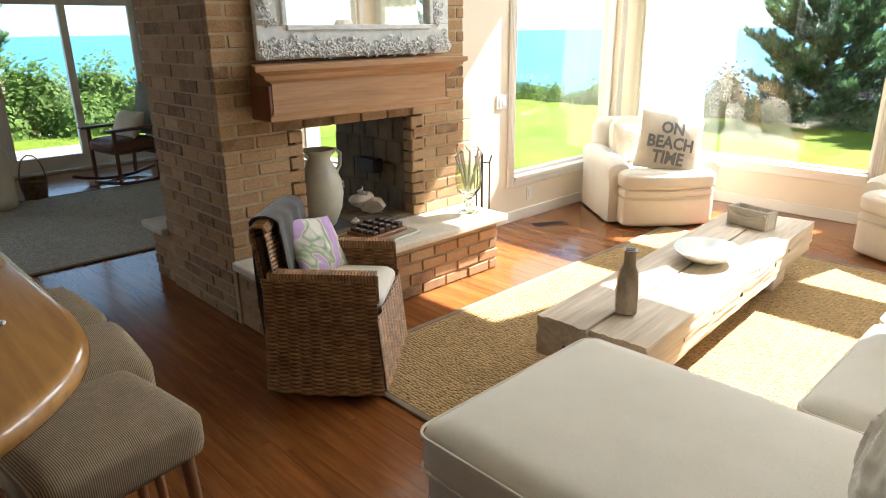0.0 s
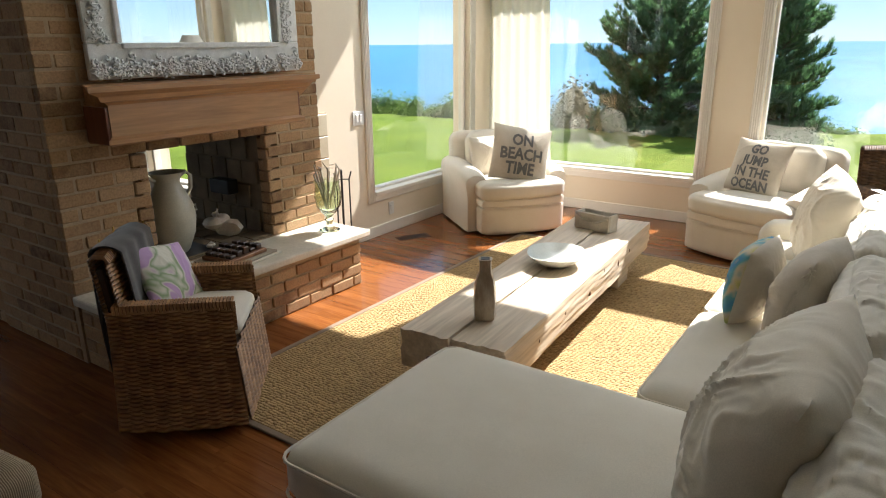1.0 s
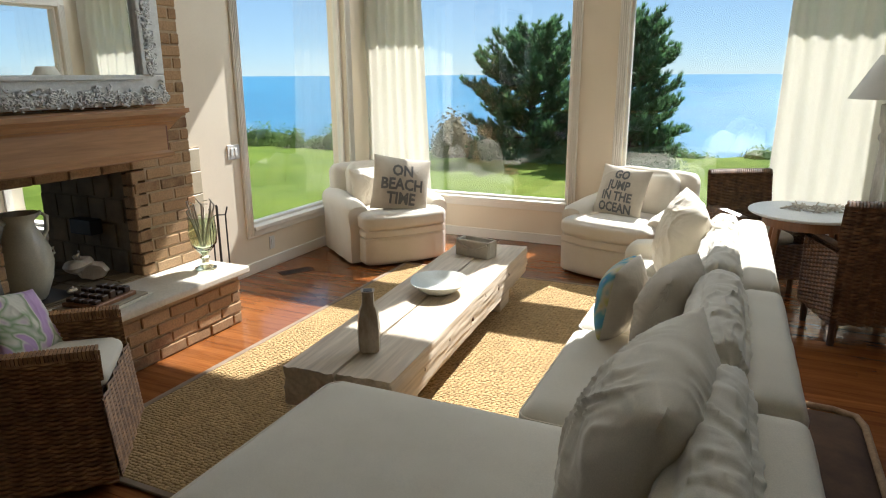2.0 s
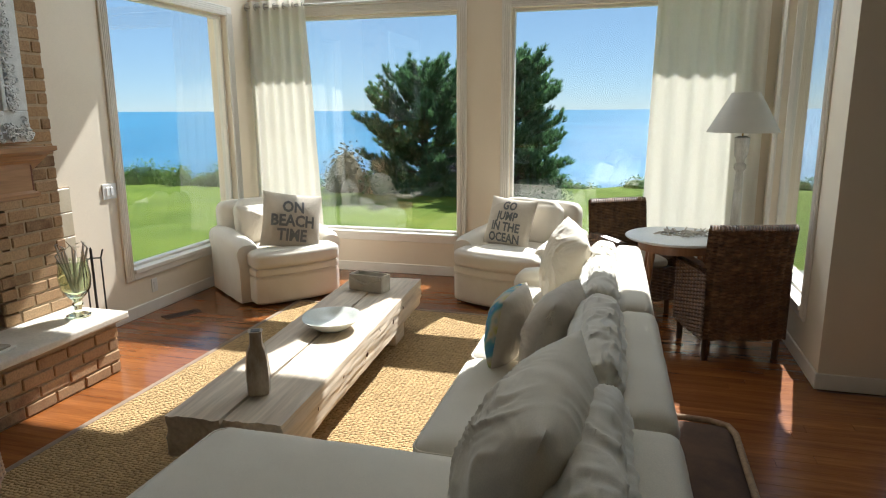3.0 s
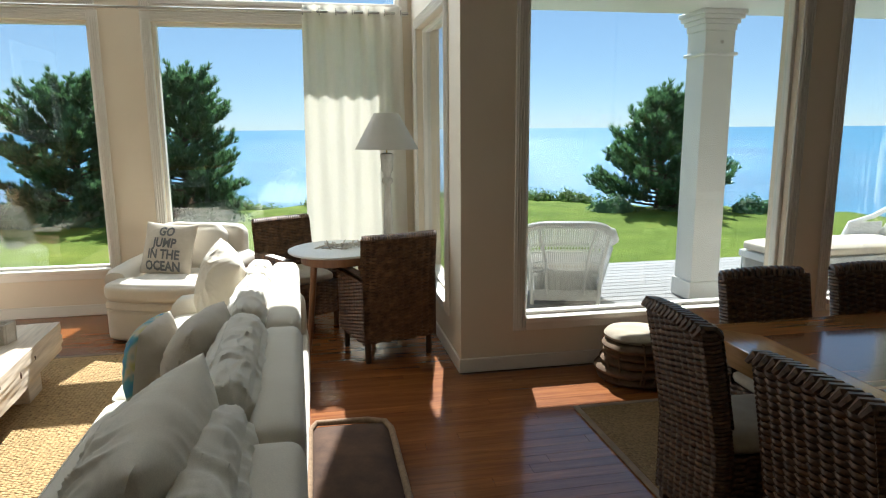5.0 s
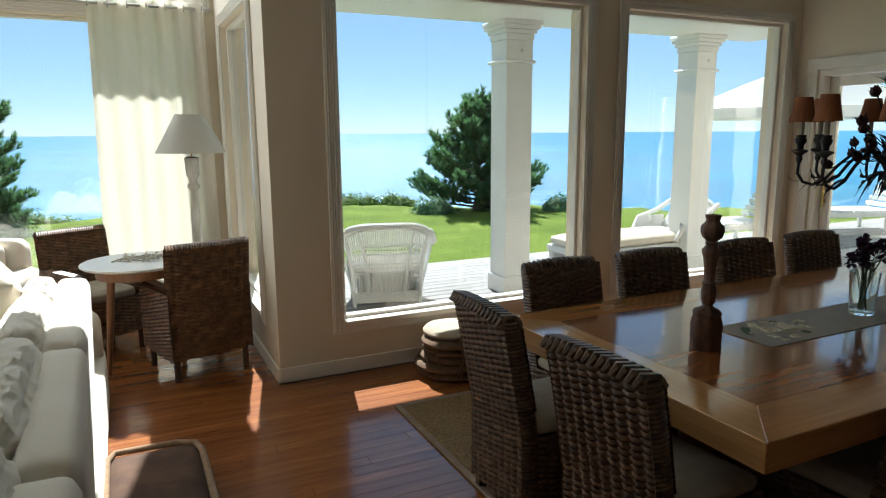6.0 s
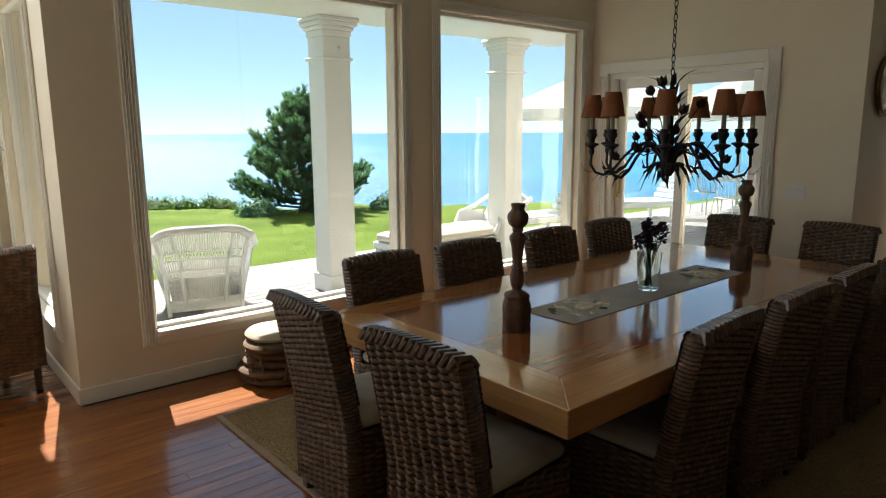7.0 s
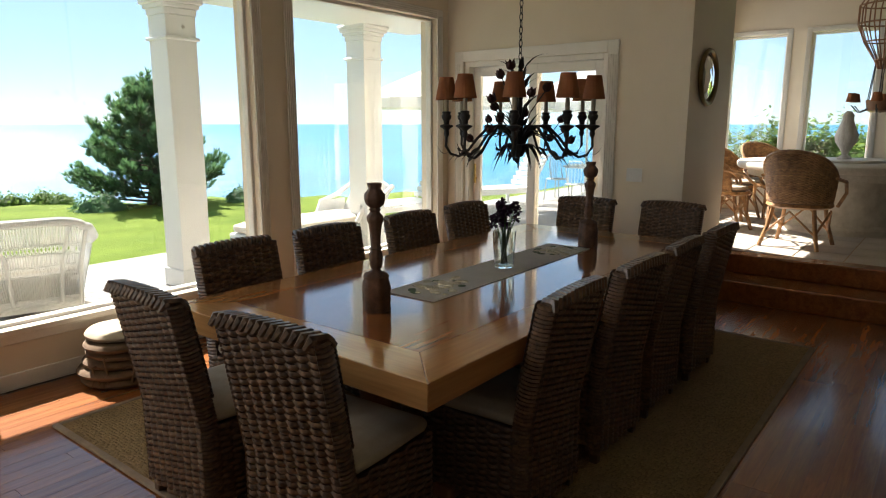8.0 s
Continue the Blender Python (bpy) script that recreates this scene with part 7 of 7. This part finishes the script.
l1 = slat_lounger(pose(12.6, 6.9, -0.02, 0, 0, 70))
copy_thing(l1, pose(9.7, 6.9, -0.02, 0, 0, 80))
pt = holder("patio_table", pose(13.6, 5.9, -0.02), "round white openwork metal patio table", "table")
part("tabletop", lathe([(0.55, 0.7), (0.56, 0.72), (0.55, 0.73), (0, 0.73)], 28), M_WHITEWICKER, pt)
part("stem", lathe([(0.25, 0), (0.24, 0.03), (0.05, 0.08), (0.04, 0.68), (0.1, 0.7)], 14), M_WHITEWICKER, pt, smooth=True)


def metal_chair(m):
    h = holder("patio_chair", m, "white openwork metal patio chair", "chair", "patio chairs")
    part("seat", lathe([(0.21, 0.42), (0.22, 0.435), (0, 0.44)], 18), M_WHITEWICKER, h)
    part("back_hoop", tube([(-0.2, 0, 0.43), (-0.21, -0.06, 0.7), (-0.12, -0.09, 0.86), (0.12, -0.09, 0.86), (0.21, -0.06, 0.7), (0.2, 0, 0.43)], 0.012, 6), M_WHITEWICKER, h)
    for k in range(5):
        x = -0.13 + 0.065 * k
        part("spindle", tube([(x, -0.1, 0.43), (x, -0.085, 0.84)], 0.007, 4), M_WHITEWICKER, h)
    for x in (-0.17, 0.17):
        for y in (-0.15, 0.15):
            part("leg", tube([(x, y, 0.43), (x * 1.2, y * 1.2, 0)], 0.012, 5), M_WHITEWICKER, h)
    return h


mc = metal_chair(pose(12.8, 5.8, -0.02, 0, 0, -90))
copy_thing(mc, pose(13.7, 6.7, -0.02, 0, 0, 175))
copy_thing(mc, pose(13.5, 5.1, -0.02, 0, 0, 5))

# breakfast room
bt = holder("breakfast_table", pose(10.15, 1.2, 0.352), "big round pale-topped breakfast table on a drum base", "table")
part("tabletop", lathe([(1.08, 0.68), (1.1, 0.7), (1.1, 0.745), (1.085, 0.76), (0, 0.76)], 56), M_STONE, bt, smooth=True)
part("turntable", lathe([(0.38, 0.76), (0.4, 0.77), (0.4, 0.79), (0, 0.79)], 36), M_STONE, bt, "pale lazy susan", smooth=True)
part("apron", lathe([(0.97, 0.6), (0.99, 0.68)], 40), M_PALECLAY, bt, smooth=True)
part("drum_base", lathe([(0.62, 0), (0.62, 0.06), (0.55, 0.1), (0.55, 0.58), (0.6, 0.6)], 36), M_PALECLAY, bt, smooth=True)


def rattan_chair(m):
    h = holder("rattan_chair", m, "honey rattan tub chair with bent cane legs", "chair", "breakfast chairs")

    def shell(u, v):
        a = (u / 0.95 - 0.5) * math.pi * 1.05
        r = 0.29 + 0.06 * v
        cut = 1 - 0.55 * (abs(a) / 1.65) ** 2.2
        return Vector((r * math.sin(a), -r * math.cos(a) - 0.1 * v, 0.44 + v * cut)), Vector((math.sin(a), -math.cos(a), 0))
    part("back_shell", weave(shell, 0.95, 0.48, 0.012, 0.03, 0.006), M_RATTAN, h, smooth=True)
    part("rim", tube([shell(0.95 * i / 24, 0.49)[0] for i in range(25)], 0.018, 7), M_RATTAN, h, smooth=True)
    part("seat_frame", lathe([(0.27, 0.38), (0.3, 0.4), (0.29, 0.43), (0, 0.43)], 24), M_RATTAN, h, smooth=True)
    part("seat_pad", lathe([(0.24, 0.43), (0.27, 0.45), (0.26, 0.48), (0.1, 0.495), (0, 0.495)], 24), M_SEATPAD, h, smooth=True)
    for k in range(4):
        a = math.pi / 4 + k * math.pi / 2
        c, s = math.cos(a), math.sin(a)
        part("leg", tube([(0.25 * c, 0.25 * s, 0.42), (0.3 * c, 0.3 * s, 0.2), (0.37 * c, 0.37 * s, 0)], 0.02, 7), M_RATTAN, h, smooth=True)
        b = a + math.pi / 2
        part("brace", tube([(0.31 * c, 0.31 * s, 0.14), (0.2 * (c + math.cos(b)), 0.2 * (s + math.sin(b)), 0.36), (0.31 * math.cos(b), 0.31 * math.sin(b), 0.14)], 0.012, 6), M_RATTAN, h, smooth=True)
    for sd in (-1, 1):
        part("arm_bow", tube([(sd * 0.33, -0.1, 0.68), (sd * 0.36, 0.1, 0.64), (sd * 0.34, 0.24, 0.52), (sd * 0.27, 0.26, 0.38)], 0.017, 7), M_RATTAN, h, smooth=True)
    return h


def toward(x, y):
    return pose(x, y, 0.352, 0, 0, math.degrees(math.atan2(1.2 - y, 10.15 - x)) - 90)


rc = rattan_chair(toward(8.7, 1.36))
for q in ((9.5, 2.3), (10.35, 2.42), (10.85, 2.1), (9.3, -0.1)):
    copy_thing(rc, toward(*q))
bm = lathe([(0.07, 0), (0.075, 0.012), (0.03, 0.05), (0.05, 0.1), (0.11, 0.19), (0.12, 0.26), (0.08, 0.36), (0.055, 0.44), (0.06, 0.48), (0.03, 0.52), (0, 0.53)], 20)
for v in bm.verts:
    t = max(0.0, v.co.z - 0.2)
    v.co.x += -0.12 * t + (0.25 * (0.34 - v.co.z) if 0.15 < v.co.z < 0.34 and v.co.x > 0.05 else 0)
tagged(part("ceramic_rooster", bm, M_DISTRESS, smooth=True, m=pose(10.15, 1.2, 1.144)), "speckled grey ceramic rooster on the breakfast table", "figurine")
bl = holder("balloon_lantern", pose(10.7, 0.98, 0), "hot-air-balloon chandelier of bronze wire with small shades", "chandelier")
bm = bmesh.new()
bp = [(0.05, 2.15), (0.1, 2.25), (0.22, 2.45), (0.3, 2.65), (0.3, 2.85), (0.2, 3.02), (0.03, 3.08)]
for k in range(16):
    a = 2 * math.pi * k / 16
    tube([(r * math.cos(a), r * math.sin(a), z) for r, z in bp], 0.008, 4, bm)
for r, z in bp[1:6]:
    tube([(r * math.cos(t), r * math.sin(t), z) for t in np.linspace(0, 6.283, 25)], 0.009, 4, bm)
part("wire_balloon", bm, M_MIDWOOD, bl)
part("chain", tube([(0, 0, 3.06), (0, 0, TOP)], 0.008, 5), M_IRON, bl)
part("basket", lathe([(0.08, 1.66), (0.12, 1.68), (0.14, 1.8), (0.13, 1.8)], 14), M_MIDWOOD, bl, smooth=True)
for k in range(6):
    a = 2 * math.pi * k / 6
    c, s = math.cos(a), math.sin(a)
    part("cord", tube([(0.09 * c, 0.09 * s, 2.2), (0.13 * c, 0.13 * s, 1.8)], 0.005, 4), M_IRON, bl)
    part("arm", tube([(0.12 * c, 0.12 * s, 1.7), (0.22 * c, 0.22 * s, 1.66), (0.3 * c, 0.3 * s, 1.74)], 0.008, 5), M_IRON, bl)
    part("shade", lathe([(0.06, 1.78), (0.04, 1.88), (0.038, 1.88), (0.058, 1.78)], 12, at=(0.3 * c, 0.3 * s, 0)), M_TERRA, bl)
cm = holder("convex_mirror", pose(7.4, 1.95, 1.92, 90, 0, 0), "round convex mirror in a gilt frame", "mirror")
part("mirror_glass", lathe([(0.2, 0.01), (0.15, 0.035), (0.08, 0.05), (0, 0.055)], 36), M_MIRROR, cm, smooth=True)
part("frame", tube([(0.22 * math.cos(a), 0.22 * math.sin(a), 0.025) for a in np.linspace(0, 6.283, 40)], 0.021, 8), plain("dark_gilt", (0.14, 0.085, 0.03), (0.3, 0.19, 0.07), 0.4, 0.7), cm, "gilt frame", smooth=True)

# sitting room
rk = holder("rocking_chair", pose(-7.1, 2.8, 0, 0, 0, 190), "dark mahogany rocking chair with a grey back cloth", "rocking chair")
for sd in (-1, 1):
    part("rocker", tube([(sd * 0.25, -0.45 + 0.11 * i, 0.02 + 0.07 * ((i - 4.2) / 4.2) ** 2) for i in range(10)], 0.02, 6), M_REDWOOD, rk)
    part("back_post", tube([(sd * 0.26, -0.2, 0.05), (sd * 0.26, -0.24, 0.5), (sd * 0.26, -0.42, 1.08)], 0.024, 6), M_REDWOOD, rk)
    part("front_post", tube([(sd * 0.27, 0.27, 0.04), (sd * 0.27, 0.27, 0.62)], 0.024, 6), M_REDWOOD, rk)
    part("arm", box(sd * 0.28 - 0.045, sd * 0.28 + 0.045, -0.3, 0.36, 0.61, 0.64, 0.01), M_REDWOOD, rk)
part("seat", soft_box(0.54, 0.54, 0.14, 0.05, 0.02, 10, 0.003, 1), plain("brown_leather", (0.09, 0.03, 0.015), (0.16, 0.06, 0.03), 0.5), rk, "brown leather seat", smooth=True, m=pose(0, 0.03, 0.36))
for z in (0.3, 0.55, 0.75, 1.0):
    part("cross_rail", box(-0.26, 0.26, -0.26 - (z - 0.3) * 0.2, -0.23 - (z - 0.3) * 0.2, z, z + 0.06, 0.006, 1), M_REDWOOD, rk)
part("back_cloth", soft_box(0.46, 0.06, 0.56, 0.025, 0.01, 10, 0.01, 5), plain("sage_cloth", (0.2, 0.21, 0.16), (0.3, 0.31, 0.24), 0.95, fine=250), rk, "sage grey back cloth", smooth=True, m=pose(0, -0.26, 0.52, -15, 0, 0) @ pose(0, 0, 0, 26, 0, 0))
throw_pillow(0.48, 0.32, 0.2, pose(-7.1, 2.78, 0.51, -30, 0, 10), M_SLIP, "puckered white pillow on the rocking chair", 0.02, 8.8)
bk = holder("wicker_basket", pose(-6.9, 1.76, 0), "small woven basket with a hoop handle", "basket")
part("weave", weave(lambda u, v: (Vector(((0.1 + 0.03 * v / 0.2) * math.cos(u / 0.115), (0.1 + 0.03 * v / 0.2) * math.sin(u / 0.115), 0.01 + v)), Vector((math.cos(u / 0.115), math.sin(u / 0.115), 0))), 0.7226, 0.2, 0.014, 0.04, 0.006), M_WICKER, bk, smooth=True)
part("floor_disc", lathe([(0.1, 0.0), (0.1, 0.02), (0, 0.02)], 16), M_WICKER, bk)
part("hoop_handle", tube([(0, 0.12 * math.cos(a), 0.2 + 0.26 * math.sin(a)) for a in np.linspace(0, math.pi, 14)], 0.007, 6), M_WICKER, bk, smooth=True)
ws = holder("white_armchair", pose(-7.0, 1.1, 0, 0, 0, 180), "white slipcovered armchair in the sitting room", "armchair")
part("base", soft_box(0.9, 0.85, 0.42, 0.05, 0.01, 10, 0.004, 3), M_SLIP, ws, smooth=True)
part("backrest", soft_box(0.9, 0.2, 0.85, 0.08, 0.01, 10, 0.004, 4), M_SLIP, ws, smooth=True, m=pose(0, 0.4, 0.0))
for sd in (-1, 1):
    part("arm", soft_box(0.18, 0.86, 0.62, 0.08, 0.01, 10, 0.004, 5), M_SLIP, ws, smooth=True, m=pose(sd * 0.42, 0, 0.0))


# pieces of floors and brickwork
rng = random.Random(4)
BRICK_L, BRICK_H = 0.2, 0.066
brick_sets = {}


def brick_mesh(l, d):
    key = (round(l, 2), round(d, 3))
    if key not in brick_sets:
        brick_sets[key] = mesh_of(box(-key[0] / 2, key[0] / 2, -key[1], 0.0, 0, BRICK_H, 0.006, 1), "brick", M_BRICK)
    return brick_sets[key]


def courses(a0, a1, z0, z1, hole=None):
    """Running bond: (middle, length, height) of each brick between a0 and a1, leaving the hole (a, b, low, high) free."""
    out = []
    pitch = BRICK_H + 0.011
    for r in range(int((z1 - z0) / pitch)):
        z = z0 + 0.006 + r * pitch
        a = a0 - (0.105 if r % 2 else 0.0)
        while a < a1 - 0.03:
            s, f = max(a, a0), min(a + BRICK_L, a1)
            if f - s > 0.03:
                spans = [(s, f)]
                if hole and z + BRICK_H > hole[2] and z < hole[3]:
                    spans = [(s, min(f, hole[0])), (max(s, hole[1]), f)]
                out += [((p + q) / 2, q - p, z) for p, q in spans if q - p > 0.012]
            a += BRICK_L + 0.011
    return out


def lay(rows, place, turn, parts_below):
    """Bricks below that height become parts, the others one joined part."""
    rest = bmesh.new()
    for mid, l, z in rows:
        off = rng.uniform(-0.004, 0.003)
        m = place(mid, z, off) @ pose(0, 0, 0, rng.uniform(-0.6, 0.6), rng.uniform(-0.4, 0.4), turn + rng.uniform(-0.5, 0.5))
        if z < parts_below:
            ob = new("brick", brick_mesh(max(l, 0.01), 0.05))
            ob.parent, ob.matrix_basis = fireplace, m
        else:
            vs = [rest.verts.new(m @ Vector((sx * l / 2, -0.05 if sy else 0.0, BRICK_H * sz))) for sz in (0, 1) for sx, sy in ((-1, 0), (1, 0), (1, 1), (-1, 1))]
            for f in ((0, 1, 2, 3), (4, 5, 6, 7), (0, 1, 5, 4), (1, 2, 6, 5), (2, 3, 7, 6), (3, 0, 4, 7)):
                rest.faces.new([vs[i] for i in f])
    if rest.verts:
        ob = part("brickwork", rest, M_BRICK, fireplace)
        ob["kind"] = "stuff"
    else:
        rest.free()


# front of the breast faces +x: the brick's own front is its +y side
lay(courses(FY0, FY1, 0.39, TOP, (OY0, OY1, 0.3, OZ1)), lambda a, z, o: pose(FX + o, a, z), -90, 2.15)
lay(courses(FB, FX - 0.05, 0.0, TOP), lambda a, z, o: pose(a, FY0 - o, z), 180, 1.2)
lay(courses(FB, FX - 0.05, 0.39, TOP), lambda a, z, o: pose(a, FY1 + o, z), 0, 0.0)
lay(courses(1.78, 3.55, 0.0, 0.34), lambda a, z, o: pose(-2.09 + 0.012 + o, a, z), -90, 0.5)
lay(courses(FX, -2.14, 0.0, 0.34), lambda a, z, o: pose(a, 3.55 + 0.012 + o, z), 0, 0.5)
lay(courses(FX + 0.01, -2.14, 0.0, 0.34), lambda a, z, o: pose(a, 1.78 - 0.012 - o, z), 180, 0.5)
lay(courses(-3.72, FB - 0.01, 0.0, 0.34), lambda a, z, o: pose(a, 1.78 - 0.012 - o, z), 180, 0.5)
# bricks of the firebox jambs
for y, t in ((OY0, 0), (OY1, 180)):
    for r in range(9):
        ob = new("brick", brick_mesh(0.09, 0.05))
        ob.parent, ob.matrix_basis = fireplace, pose(FX - 0.05, y + (0.001 if t == 0 else -0.001), 0.401 + r * 0.074, 0, 0, t)

# floor strips
rest = bmesh.new()
plank_sets = {}
W = 0.083
count = 0
y = -3.2
while y < YB - 0.01:
    west = XL if y > 3.6 else -8.2
    east = XR if y > YD - 0.08 else (XD if y > 1.87 else 7.45)
    x = west - rng.uniform(0, 1.0)
    while x < east:
        l = rng.choice((0.9, 1.2, 1.5, 1.8))
        s, f = max(x, west), min(x + l, east)
        near = 0.5 < y < 5.2 and -0.9 < (s + f) / 2 < 4.2
        if f - s > 0.05:
            if near and count < 300 and f - s > l - 1e-6:
                if l not in plank_sets:
                    plank_sets[l] = mesh_of(box(0, l - 0.0009, 0, W - 0.0009, -0.004, 0.0, 0.0007, 1), "plank", M_FLOOR)
                ob = new("plank", plank_sets[l])
                ob.parent, ob.location = floor, (s, y, rng.uniform(-0.0003, 0.0))
                count += 1
            else:
                z = rng.uniform(-0.0003, 0.0)
                vs = [rest.verts.new(p) for p in ((s, y, z), (f - 0.0009, y, z), (f - 0.0009, y + W - 0.0009, z), (s, y + W - 0.0009, z))]
                lo = [rest.verts.new(v.co - Vector((0, 0, 0.0035))) for v in vs]
                rest.faces.new(vs)
                for i in range(4):
                    rest.faces.new((vs[i], lo[i], lo[(i + 1) % 4], vs[(i + 1) % 4]))
        x += l
    y += W
ob = part("plank_field", rest, M_FLOOR_J, floor)
ob["kind"] = "stuff"

# tiles of the breakfast room
tile = mesh_of(box(0, 0.395, 0, 0.395, 0.345, 0.352, 0.003, 1), "tile", M_TILE)
for i in range(8):
    for j in range(15):
        ob = new("tile", tile)
        ob.parent, ob.location = tile_floor, (8.052 + i * 0.404, -3.17 + j * 0.404, 0)

# strands too fine to pick apart
for ob in scene.objects:
    if any(k in ob.name for k in ("weave", "back_shell", "braid", "wire_balloon", "_print", "printed_lettering", "carving", "fringe", "blossoms", "stems")) and ob.parent is not None:
        ob["kind"] = "stuff"
